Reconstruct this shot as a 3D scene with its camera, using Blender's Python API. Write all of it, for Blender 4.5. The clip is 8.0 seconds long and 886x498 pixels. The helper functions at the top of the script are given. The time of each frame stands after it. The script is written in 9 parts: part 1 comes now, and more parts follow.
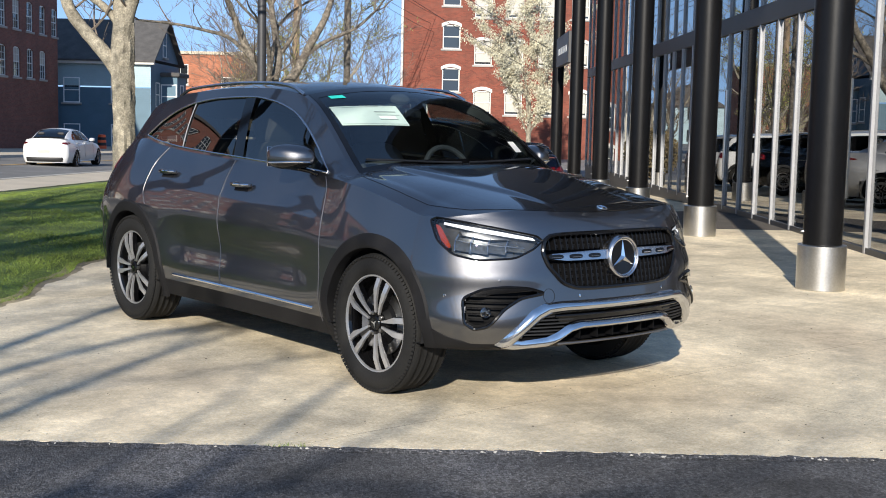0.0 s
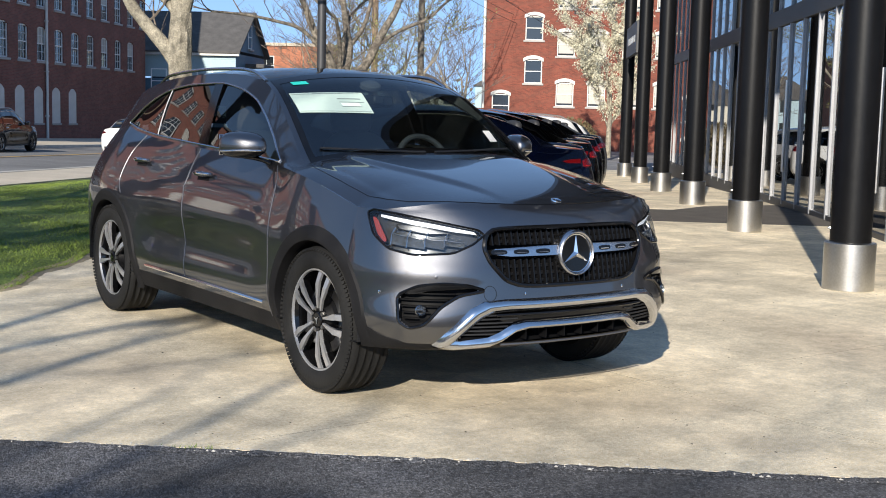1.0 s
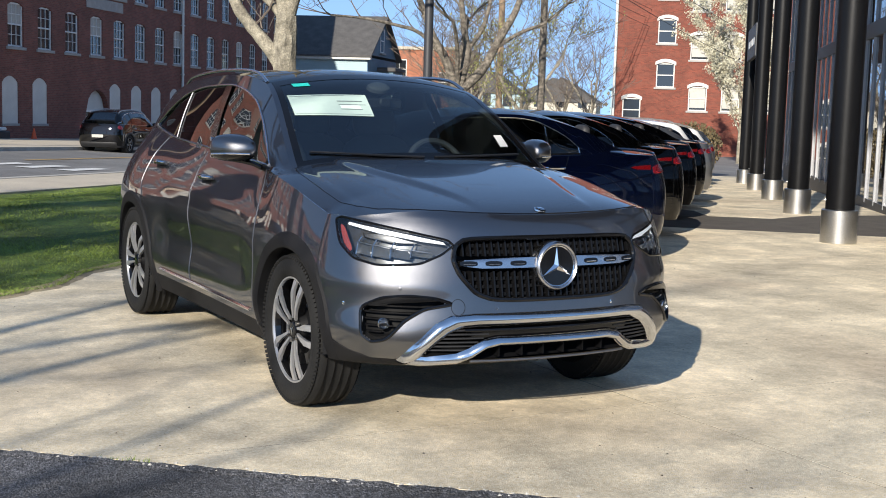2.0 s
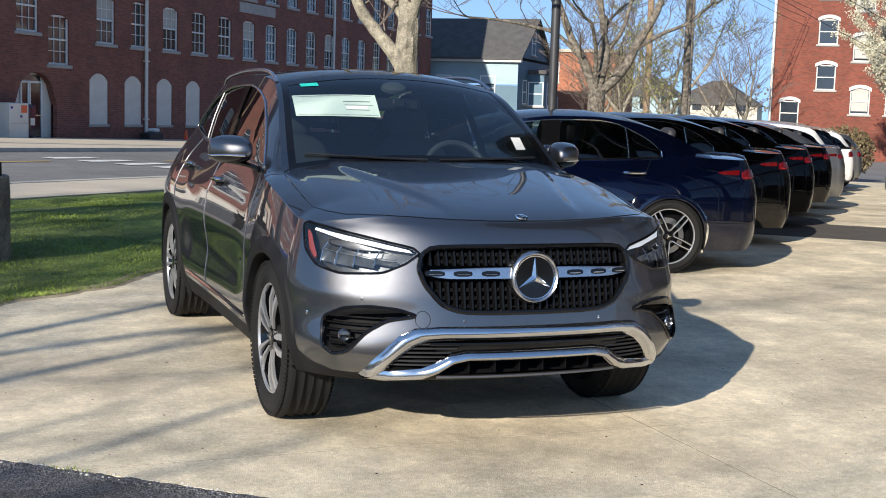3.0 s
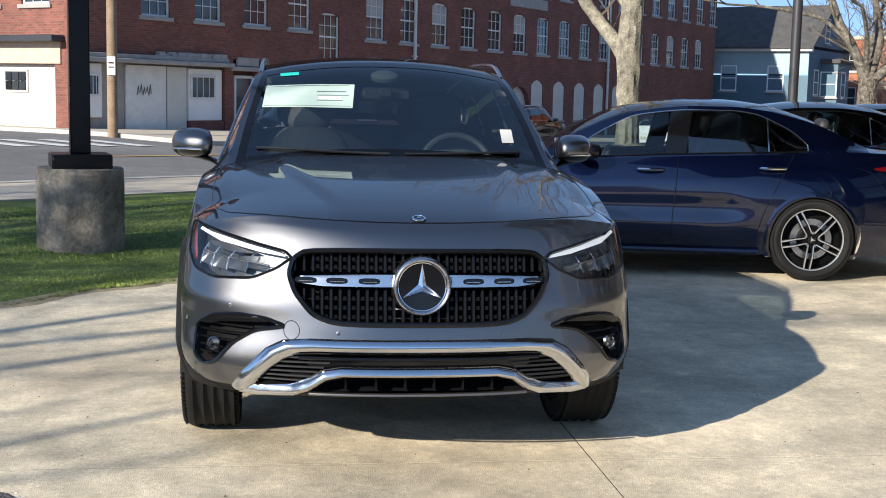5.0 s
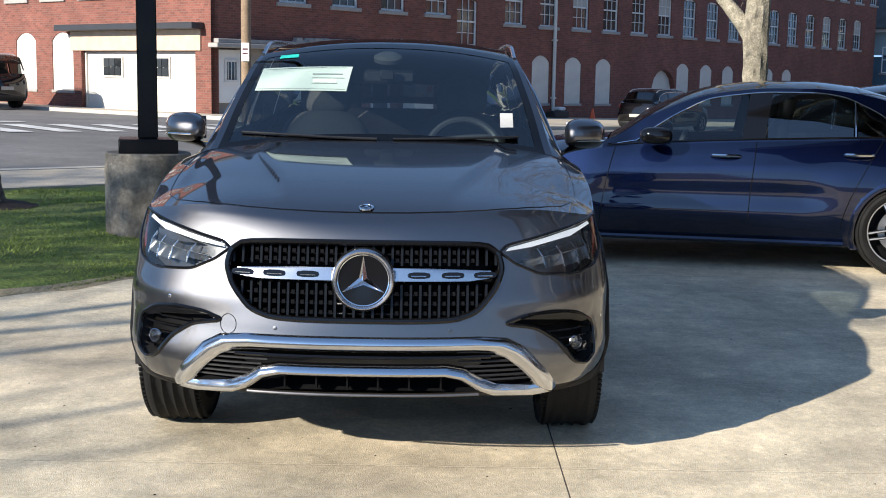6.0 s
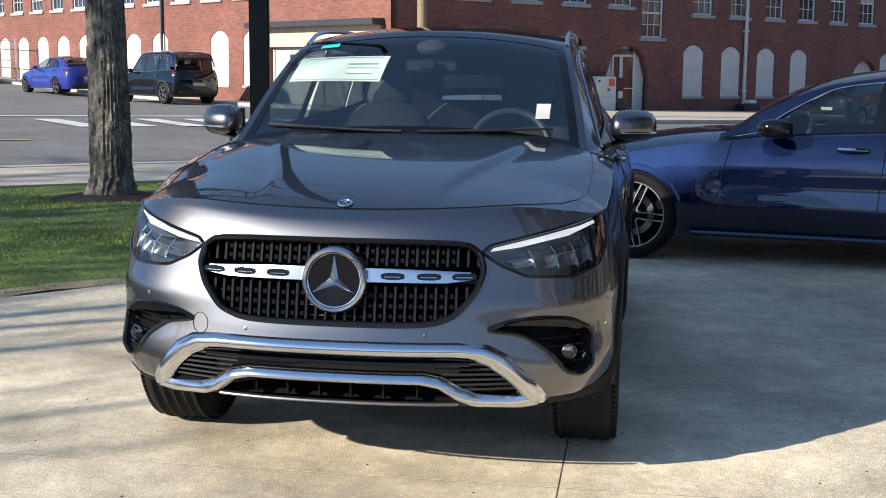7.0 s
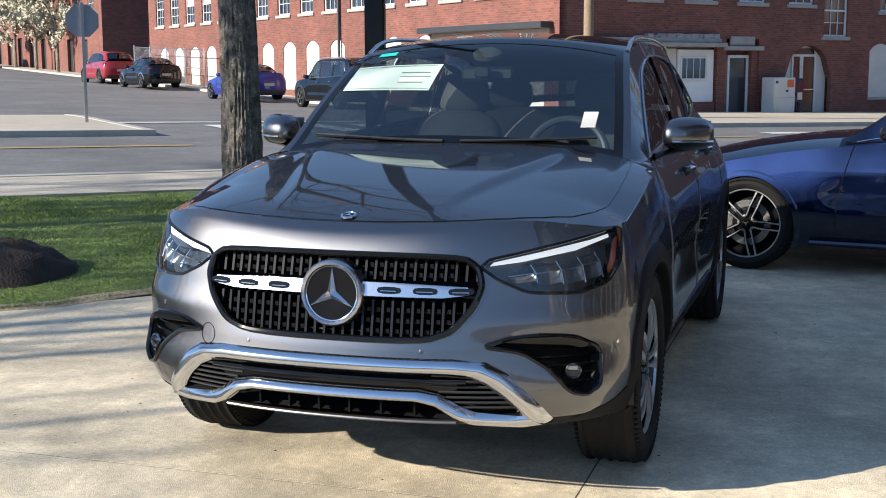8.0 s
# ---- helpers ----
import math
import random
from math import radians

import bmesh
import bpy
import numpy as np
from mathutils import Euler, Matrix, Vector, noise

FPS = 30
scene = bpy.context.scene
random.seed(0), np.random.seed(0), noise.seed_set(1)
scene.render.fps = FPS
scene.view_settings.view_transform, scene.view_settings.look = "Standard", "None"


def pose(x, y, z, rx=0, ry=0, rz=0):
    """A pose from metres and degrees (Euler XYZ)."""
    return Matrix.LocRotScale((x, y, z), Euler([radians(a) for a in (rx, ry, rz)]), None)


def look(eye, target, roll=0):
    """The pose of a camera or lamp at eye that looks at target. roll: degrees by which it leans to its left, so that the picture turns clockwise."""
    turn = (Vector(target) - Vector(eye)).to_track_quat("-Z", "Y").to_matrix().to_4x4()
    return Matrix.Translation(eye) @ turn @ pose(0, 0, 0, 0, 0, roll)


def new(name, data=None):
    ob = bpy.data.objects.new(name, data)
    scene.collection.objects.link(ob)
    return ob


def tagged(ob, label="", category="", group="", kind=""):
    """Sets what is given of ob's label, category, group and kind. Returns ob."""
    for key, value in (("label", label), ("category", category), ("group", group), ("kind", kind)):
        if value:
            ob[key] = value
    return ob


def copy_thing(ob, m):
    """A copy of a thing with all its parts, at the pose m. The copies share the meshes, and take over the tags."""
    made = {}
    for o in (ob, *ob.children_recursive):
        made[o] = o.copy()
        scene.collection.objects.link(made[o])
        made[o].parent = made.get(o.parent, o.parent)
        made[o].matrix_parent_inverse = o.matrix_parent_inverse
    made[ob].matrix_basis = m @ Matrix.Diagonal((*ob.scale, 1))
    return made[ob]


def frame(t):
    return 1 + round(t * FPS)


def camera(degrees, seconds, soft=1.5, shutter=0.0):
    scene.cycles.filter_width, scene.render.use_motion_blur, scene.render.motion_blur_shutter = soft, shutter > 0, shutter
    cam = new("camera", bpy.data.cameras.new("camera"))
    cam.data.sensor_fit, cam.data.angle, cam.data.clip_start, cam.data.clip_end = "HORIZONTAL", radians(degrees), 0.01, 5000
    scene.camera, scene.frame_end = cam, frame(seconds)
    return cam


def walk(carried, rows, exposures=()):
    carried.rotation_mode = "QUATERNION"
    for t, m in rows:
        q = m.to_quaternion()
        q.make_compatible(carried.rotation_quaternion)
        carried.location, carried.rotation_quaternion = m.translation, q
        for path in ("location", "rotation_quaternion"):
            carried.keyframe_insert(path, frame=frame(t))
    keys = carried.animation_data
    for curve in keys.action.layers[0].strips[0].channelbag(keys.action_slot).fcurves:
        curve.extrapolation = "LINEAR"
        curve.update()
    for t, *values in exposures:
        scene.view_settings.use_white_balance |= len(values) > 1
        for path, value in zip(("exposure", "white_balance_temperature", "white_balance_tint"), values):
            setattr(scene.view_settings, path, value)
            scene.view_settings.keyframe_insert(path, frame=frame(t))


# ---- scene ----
cam = camera(39.9, 8.0, 1.0)
PATH = [
    (0, (-4.528, -4.89, 1.374), (-3.252, -3.363, 1.167), 1.2),
    (0.5, (-4.171, -5.032, 1.379), (-2.942, -3.47, 1.162), 1.3),
    (1, (-3.779, -5.073, 1.365), (-2.621, -3.457, 1.142), 1.4),
    (2.5, (-2.597, -5.287, 1.392), (-1.742, -3.493, 1.169), 1.8),
    (3, (-2.166, -5.295, 1.395), (-1.433, -3.448, 1.169), 1.8),
    (3.5, (-1.782, -5.272, 1.379), (-1.172, -3.381, 1.15), 1.7),
    (4, (-1.388, -5.226, 1.401), (-0.893, -3.302, 1.169), 1.7),
    (4.5, (-0.934, -5.221, 1.415), (-0.557, -3.272, 1.178), 1.5),
    (6, (0.249, -4.958, 1.42), (0.259, -2.977, 1.141), 1.0),
    (6.5, (0.602, -4.764, 1.407), (0.456, -2.791, 1.118), 0.8),
    (7, (0.959, -4.622, 1.406), (0.645, -2.669, 1.114), 0.5),
    (7.5, (1.256, -4.523, 1.419), (0.783, -2.602, 1.13), 0.1),
    (8, (1.516, -4.393, 1.429), (0.907, -2.51, 1.141), -0.2),
]
walk(cam, [(t, look(eye, target, roll)) for t, eye, target, roll in PATH], [(0, 0.72), (3, 0.72), (4.5, 0.78), (6, 0.87), (8, 0.92)])

# ---- world, sun ----
SUN_AZ, SUN_EL = 221.5, 23.2          # degrees from +x counter-clockwise; height over the horizon
to_sun = Vector((math.cos(radians(SUN_EL)) * math.cos(radians(SUN_AZ)), math.cos(radians(SUN_EL)) * math.sin(radians(SUN_AZ)), math.sin(radians(SUN_EL))))
world = bpy.data.worlds.new("world")
scene.world = world
world.use_nodes = True
wt = world.node_tree
sky = wt.nodes.new("ShaderNodeTexSky")
sky.sky_type, sky.sun_disc = "NISHITA", False
sky.sun_elevation, sky.sun_rotation = radians(SUN_EL), radians(90 - SUN_AZ)
sky.altitude, sky.air_density, sky.dust_density, sky.ozone_density = 100, 1.0, 0.0, 2.4
wt.nodes["Background"].inputs["Strength"].default_value = 0.145
co_, sp_, ad_, cb_ = (wt.nodes.new("ShaderNode" + k) for k in ("TexCoord", "SeparateXYZ", "Math", "CombineXYZ"))
ad_.operation, ad_.inputs[1].default_value = "ADD", 0.30          # clear dry air: the deep blue reaches down to the roofs
wt.links.new(co_.outputs["Generated"], sp_.inputs[0])
wt.links.new(sp_.outputs["Z"], ad_.inputs[0])
for a_, b_ in ((sp_.outputs["X"], "X"), (sp_.outputs["Y"], "Y"), (ad_.outputs[0], "Z")):
    wt.links.new(a_, cb_.inputs[b_])
nm_ = wt.nodes.new("ShaderNodeVectorMath")
nm_.operation = "NORMALIZE"
wt.links.new(cb_.outputs[0], nm_.inputs[0])
wt.links.new(nm_.outputs[0], sky.inputs["Vector"])
wt.links.new(sky.outputs["Color"], wt.nodes["Background"].inputs["Color"])
sun = new("sun", bpy.data.lights.new("sun", "SUN"))
sun.data.energy, sun.data.angle, sun.data.color = 4.95, radians(0.53), (1.0, 0.925, 0.81)
sun.matrix_world = look(to_sun * 60, (0, 0, 0))

# ---- building tools ----
GRID = Matrix.Rotation(radians(50.27), 4, "Z")      # the street grid: u along the street, v across it


def gpose(u, v, z, rz=0):
    return GRID @ pose(u, v, z, 0, 0, rz)


def smooth(a, b, x):
    t = min(1.0, max(0.0, (x - a) / (b - a)))
    return t * t * (3 - 2 * t)


def street_z(u, v):
    """Height of the sloping street ground, in grid coordinates."""
    uu = max(-25.0, min(70.0, u))
    z = 0.16 - 0.02 * uu + 0.03 * (max(-10.0, min(v, 23.0)) - 11.0)
    if v > 30 and u < 21.5:
        d = min(v - 30, 120)
        z += 0.001 * d * d if d < 20 else 0.4 + 0.031 * (d - 20)
    return z


def ground_z(u, v):
    """The terrain: flat at the pad, blending into the sloping street."""
    near = smooth(3.6, 9.0, v)
    return street_z(u, v) * near + (1 - near) * (-0.03 - 0.02 * max(0.0, min(u, 60.0) - 12.0))


def curve_of(points):
    """A smooth monotone curve through a few (t, value) pairs."""
    xs = np.array([p[0] for p in points], float)
    ys = np.array([p[1] for p in points], float)
    d = np.diff(ys) / np.diff(xs)
    m = np.zeros(len(xs))
    m[0], m[-1] = d[0], d[-1]
    for i in range(1, len(xs) - 1):
        m[i] = 0 if d[i - 1] * d[i] <= 0 else 2 * d[i - 1] * d[i] / (d[i - 1] + d[i])

    def at(x):
        x = float(min(max(x, xs[0]), xs[-1]))
        i = min(int(np.searchsorted(xs, x, side="right")) - 1, len(xs) - 2)
        h = xs[i + 1] - xs[i]
        t = (x - xs[i]) / h
        return float((1 + 2 * t) * (1 - t) ** 2 * ys[i] + t * (1 - t) ** 2 * h * m[i] + t * t * (3 - 2 * t) * ys[i + 1] + t * t * (t - 1) * h * m[i + 1])
    return at


class Geo:
    """Collects vertices and faces of one mesh."""

    def __init__(self):
        self.v, self.f = [], []

    def add(self, verts, faces):
        n = len(self.v)
        self.v += [tuple(p) for p in verts]
        self.f += [tuple(i + n for i in f) for f in faces]
        return self

    def box(self, x0, x1, y0, y1, z0, z1, m=None, b=0.0):
        """A box; b bevels its edges."""
        if b > 0:
            b = min(b, (x1 - x0) * 0.45, (y1 - y0) * 0.45, (z1 - z0) * 0.45)
            vs, idx = [], {}
            for i in (0, 1):
                for j in (0, 1):
                    for k in (0, 1):
                        c = [(x0, x1)[i], (y0, y1)[j], (z0, z1)[k]]
                        s = [b * (1, -1)[q] for q in (i, j, k)]
                        for a in range(3):
                            p = [c[q] + (0 if q == a else s[q]) for q in range(3)]
                            idx[i, j, k, a] = len(vs)
                            vs.append(p)
            fs = []
            cyc = ((0, 0), (1, 0), (1, 1), (0, 1))
            for a in range(3):
                for side in (0, 1):
                    o = []
                    for p, q in cyc:
                        key = [0, 0, 0]
                        key[a], key[(a + 1) % 3], key[(a + 2) % 3] = side, p, q
                        o.append(idx[(*key, a)])
                    fs.append(o if side else o[::-1])
            for a in range(3):
                for p in (0, 1):
                    for q in (0, 1):
                        k0, k1 = [0, 0, 0], [0, 0, 0]
                        k0[a], k1[a] = 0, 1
                        for k in (k0, k1):
                            k[(a + 1) % 3], k[(a + 2) % 3] = p, q
                        bb, cc = (a + 1) % 3, (a + 2) % 3
                        o = [idx[(*k0, bb)], idx[(*k0, cc)], idx[(*k1, cc)], idx[(*k1, bb)]]
                        fs.append(o if p == q else o[::-1])
            for i in (0, 1):
                for j in (0, 1):
                    for k in (0, 1):
                        o = [idx[i, j, k, a] for a in range(3)]
                        fs.append(o if (i + j + k) % 2 else o[::-1])
        else:
            vs = [(x, y, z) for x in (x0, x1) for y in (y0, y1) for z in (z0, z1)]
            fs = [(0, 1, 3, 2), (4, 6, 7, 5), (0, 4, 5, 1), (2, 3, 7, 6), (0, 2, 6, 4), (1, 5, 7, 3)]
        if m is not None:
            vs = [m @ Vector(p) for p in vs]
        return self.add(vs, fs)

    def grid(self, fn, nu, nv, closed=False, skip=None, flip=False):
        """A sheet fn(i, j) for i in 0..nu, j in 0..nv; skip(i, j) leaves a face out."""
        vs = [fn(i, j) for i in range(nu + (0 if closed else 1)) for j in range(nv + 1)]
        fs = []
        for i in range(nu):
            for j in range(nv):
                if skip and skip(i, j):
                    continue
                i2 = (i + 1) % nu if closed else i + 1
                q = (i * (nv + 1) + j, i2 * (nv + 1) + j, i2 * (nv + 1) + j + 1, i * (nv + 1) + j + 1)
                fs.append(q[::-1] if flip else q)
        return self.add(vs, fs)

    def tube(self, path, r, n=8, closed=False, caps=True, flat=1.0):
        """A tube along a path; r is a number or one for each point; flat squashes it along its second axis."""
        path = [Vector(p) for p in path]
        rs = [r] * len(path) if isinstance(r, (int, float)) else list(r)
        base = len(self.v)
        side = None
        k = len(path)
        for i, p in enumerate(path):
            t = (path[(i + 1) % k] - path[i - 1]) if closed else (path[min(i + 1, k - 1)] - path[max(i - 1, 0)])
            t = t.normalized() if t.length > 1e-9 else Vector((0, 0, 1))
            if side is None:
                side = t.cross(Vector((0, 0, 1)))
                if side.length < 0.05:
                    side = t.cross(Vector((1, 0, 0)))
            side = (side - t * side.dot(t)).normalized()
            up = side.cross(t)
            for a in range(n):
                c, s = math.cos(2 * math.pi * a / n), math.sin(2 * math.pi * a / n)
                self.v.append(tuple(p + side * (c * rs[i]) + up * (s * rs[i] * flat)))
        for i in range(k if closed else k - 1):
            i2 = (i + 1) % k
            for a in range(n):
                a2 = (a + 1) % n
                self.f.append((base + i * n + a, base + i2 * n + a, base + i2 * n + a2, base + i * n + a2))
        if caps and not closed:
            self.f.append(tuple(base + a for a in range(n)))
            self.f.append(tuple(base + (k - 1) * n + a for a in range(n))[::-1])
        return self

    def lathe(self, profile, n=32, m=None):
        """Turns (radius, height) pairs round the z axis."""
        m = m or Matrix()
        return self.grid(lambda i, j: m @ Vector((profile[j][0] * math.cos(2 * math.pi * i / n), profile[j][0] * math.sin(2 * math.pi * i / n), profile[j][1])), n, len(profile) - 1, closed=True)

    def prism(self, outline, z0, z1, m=None):
        """A closed outline of (x, y) between two heights."""
        m = m or Matrix()
        n = len(outline)
        vs = [m @ Vector((x, y, z)) for z in (z0, z1) for x, y in outline]
        fs = [tuple(range(n))[::-1], tuple(range(n, 2 * n))] + [(i, (i + 1) % n, n + (i + 1) % n, n + i) for i in range(n)]
        return self.add(vs, fs)

    def mesh(self, name, material, flat=False):
        me = bpy.data.meshes.new(name)
        me.from_pydata(self.v, [], self.f)
        for mt in (material if isinstance(material, (list, tuple)) else [material]):
            me.materials.append(mt)
        if not flat:
            me.shade_smooth()
            me.set_sharp_from_angle(angle=radians(38))
        me.validate()
        return me


def part(name, geo, material, parent=None, label="", m=None, flat=False, kind=""):
    """One mesh object of its own, under a thing or a part."""
    me = geo if isinstance(geo, bpy.types.Mesh) else geo.mesh(name, material, flat)
    ob = new(name, me)
    if m is not None:
        ob.matrix_basis = m
    if parent is not None:
        ob.parent = parent
    return tagged(ob, label, kind=kind)


def thing(name, label, category, m=None, group="", kind=""):
    """A thing made of parts: an empty at its base."""
    ob = new(name)
    ob.empty_display_size = 0.2
    if m is not None:
        ob.matrix_basis = m
    return tagged(ob, label, category, group, kind)


# ---- materials ----
def material(name, colour, rough=0.6, metal=0.0, vary=0.12, scale=3.0, fine=40.0, bump=0.15, bump_scale=None, coat=0.0, spec=0.5, tint=None, stain=0.0, stain_scale=0.6, island=0.0, per_object=0.0):
    """A principled material: two scales of variation in colour, fine relief, and stains of a second tint."""
    mt = bpy.data.materials.new(name)
    mt.use_nodes = True
    nt = mt.node_tree
    b = nt.nodes["Principled BSDF"]
    b.inputs["Roughness"].default_value = rough
    b.inputs["Metallic"].default_value = metal
    b.inputs["Coat Weight"].default_value = coat
    b.inputs["Coat Roughness"].default_value = 0.03
    b.inputs["Specular IOR Level"].default_value = spec
    co = nt.nodes.new("ShaderNodeTexCoord")

    def noise_at(s, detail=4.0):
        n = nt.nodes.new("ShaderNodeTexNoise")
        n.inputs["Scale"].default_value, n.inputs["Detail"].default_value = s, detail
        nt.links.new(co.outputs["Object"], n.inputs["Vector"])
        return n

    def mixed(kind, fac, a, c):
        x = nt.nodes.new("ShaderNodeMix")
        x.data_type, x.blend_type, x.clamp_factor = "RGBA", kind, True
        for sock, val in ((x.inputs[0], fac), (x.inputs[6], a), (x.inputs[7], c)):
            if isinstance(val, bpy.types.NodeSocket):
                nt.links.new(val, sock)
            else:
                sock.default_value = val
        return x.outputs[2]

    def ramped(sock, lo, hi, a, c):
        r = nt.nodes.new("ShaderNodeMapRange")
        r.inputs[1].default_value, r.inputs[2].default_value, r.inputs[3].default_value, r.inputs[4].default_value = lo, hi, a, c
        nt.links.new(sock, r.inputs[0])
        return r.outputs[0]

    col = (*colour, 1)
    if vary > 0:
        big, small = noise_at(scale), noise_at(fine, 3.0)
        dark = tuple(c * (1 - vary) for c in colour) + (1,)
        lite = tuple(min(1, c * (1 + vary)) for c in colour) + (1,)
        col = mixed("MIX", ramped(big.outputs[0], 0.3, 0.7, 0, 1), dark, lite)
        col = mixed("OVERLAY", vary * 1.5, col, mixed("MIX", ramped(small.outputs[0], 0.3, 0.7, 0.15, 0.85), (0, 0, 0, 1), (1, 1, 1, 1)))
        rr = ramped(small.outputs[0], 0.3, 0.7, max(0.02, rough - 0.4 * vary * rough), min(1, rough + 0.4 * vary * rough))
        nt.links.new(rr, b.inputs["Roughness"])
        if bump > 0:
            bn = nt.nodes.new("ShaderNodeBump")
            bn.inputs["Strength"].default_value, bn.inputs["Distance"].default_value = bump, 0.02
            nt.links.new((noise_at(bump_scale, 3.0) if bump_scale else small).outputs[0], bn.inputs["Height"])
            nt.links.new(bn.outputs[0], b.inputs["Normal"])
    if stain > 0:
        sn = noise_at(stain_scale, 6.0)
        col = mixed("MIX", ramped(sn.outputs[0], 0.5, 0.72, 0, stain), col, (*(tint or tuple(c * 0.5 for c in colour)), 1))
    if island > 0:
        geo = nt.nodes.new("ShaderNodeNewGeometry")
        k = ramped(geo.outputs["Random Per Island"], 0, 1, 1 - island, 1 + island)
        hs = nt.nodes.new("ShaderNodeHueSaturation")
        nt.links.new(k, hs.inputs["Value"])
        if isinstance(col, bpy.types.NodeSocket):
            nt.links.new(col, hs.inputs["Color"])
        else:
            hs.inputs["Color"].default_value = col
        col = hs.outputs[0]
    if per_object > 0:
        info = nt.nodes.new("ShaderNodeObjectInfo")
        k = ramped(info.outputs["Random"], 0, 1, 1 - per_object, 1 + per_object)
        hs = nt.nodes.new("ShaderNodeHueSaturation")
        nt.links.new(k, hs.inputs["Value"])
        if isinstance(col, bpy.types.NodeSocket):
            nt.links.new(col, hs.inputs["Color"])
        else:
            hs.inputs["Color"].default_value = col
        col = hs.outputs[0]
    if isinstance(col, bpy.types.NodeSocket):
        nt.links.new(col, b.inputs["Base Color"])
    else:
        b.inputs["Base Color"].default_value = col
    return mt


def glass(name, tint, ior=1.5, rough=0.0, thin=True):
    """A thin pane: tinted see-through with a Fresnel gloss."""
    mt = bpy.data.materials.new(name)
    mt.use_nodes = True
    nt = mt.node_tree
    nt.nodes.remove(nt.nodes["Principled BSDF"])
    tr, gl, fr, mx = (nt.nodes.new("ShaderNode" + k) for k in ("BsdfTransparent", "BsdfGlossy", "Fresnel", "MixShader"))
    tr.inputs[0].default_value = (*tint, 1)
    gl.inputs["Roughness"].default_value = rough
    fr.inputs["IOR"].default_value = ior
    gloss = fr.outputs[0]
    if thin:                                               # the same gloss from both sides of a single sheet
        f0 = ((ior - 1) / (ior + 1)) ** 2
        lw, pw, rg = (nt.nodes.new("ShaderNode" + k) for k in ("LayerWeight", "Math", "MapRange"))
        lw.inputs["Blend"].default_value = 0.5
        pw.operation = "POWER"
        pw.inputs[1].default_value = 5.0
        nt.links.new(lw.outputs["Facing"], pw.inputs[0])
        nt.links.new(pw.outputs[0], rg.inputs[0])
        rg.inputs[3].default_value, rg.inputs[4].default_value = f0, 1.0
        gloss = rg.outputs[0]
    nt.links.new(gloss, mx.inputs[0])
    nt.links.new(tr.outputs[0], mx.inputs[1])
    nt.links.new(gl.outputs[0], mx.inputs[2])
    nt.links.new(mx.outputs[0], nt.nodes["Material Output"].inputs[0])
    return mt


def brick_wall(name, colour, mortar, vary=0.2):
    """Brickwork in running bond, 215 x 65 mm with 10 mm joints, for walls along local x or y."""
    mt = material(name, colour, 0.85, vary=vary, scale=0.7, fine=22.0, bump=0.1, stain=0.35, stain_scale=0.35, tint=tuple(c * 0.62 for c in colour))
    nt = mt.node_tree
    b = nt.nodes["Principled BSDF"]
    old = b.inputs["Base Color"].links[0].from_socket
    co, sx, cx, br = (nt.nodes.new("ShaderNode" + k) for k in ("TexCoord", "SeparateXYZ", "CombineXYZ", "TexBrick"))
    nt.links.new(co.outputs["Object"], sx.inputs[0])
    along = nt.nodes.new("ShaderNodeMath")
    nt.links.new(sx.outputs[0], along.inputs[0])
    nt.links.new(sx.outputs[1], along.inputs[1])
    nt.links.new(along.outputs[0], cx.inputs[0])
    nt.links.new(sx.outputs[2], cx.inputs[1])
    nt.links.new(cx.outputs[0], br.inputs["Vector"])
    br.inputs["Scale"].default_value = 1.0
    br.inputs["Brick Width"].default_value, br.inputs["Row Height"].default_value, br.inputs["Mortar Size"].default_value = 0.225, 0.075, 0.007
    br.inputs["Color1"].default_value, br.inputs["Color2"].default_value, br.inputs["Mortar"].default_value = (0.72, 0.72, 0.72, 1), (1.2, 1.15, 1.12, 1), (*[m / max(c, 0.01) for m, c in zip(mortar, colour)], 1)
    mx = nt.nodes.new("ShaderNodeMix")
    mx.data_type, mx.blend_type = "RGBA", "MULTIPLY"
    mx.inputs[0].default_value = 1.0
    nt.links.new(old, mx.inputs[6])
    nt.links.new(br.outputs["Color"], mx.inputs[7])
    nt.links.new(mx.outputs[2], b.inputs["Base Color"])
    return mt


M_PAD = material("pad_concrete", (0.76, 0.655, 0.475), 0.8, vary=0.24, scale=1.1, fine=70, bump=0.3, bump_scale=230, stain=0.8, stain_scale=0.55, tint=(0.53, 0.43, 0.305), per_object=0.05)
M_WALKWAY = material("walkway_concrete", (0.48, 0.42, 0.33), 0.85, vary=0.12, scale=0.8, fine=30, bump=0.12, bump_scale=120, stain=0.3, stain_scale=0.4, tint=(0.33, 0.28, 0.21))
M_ASPHALT = material("fresh_asphalt", (0.062, 0.062, 0.066), 0.75, vary=0.6, scale=1.2, fine=150, bump=1.0, bump_scale=110, stain=0.3, stain_scale=1.1, tint=(0.085, 0.082, 0.08))


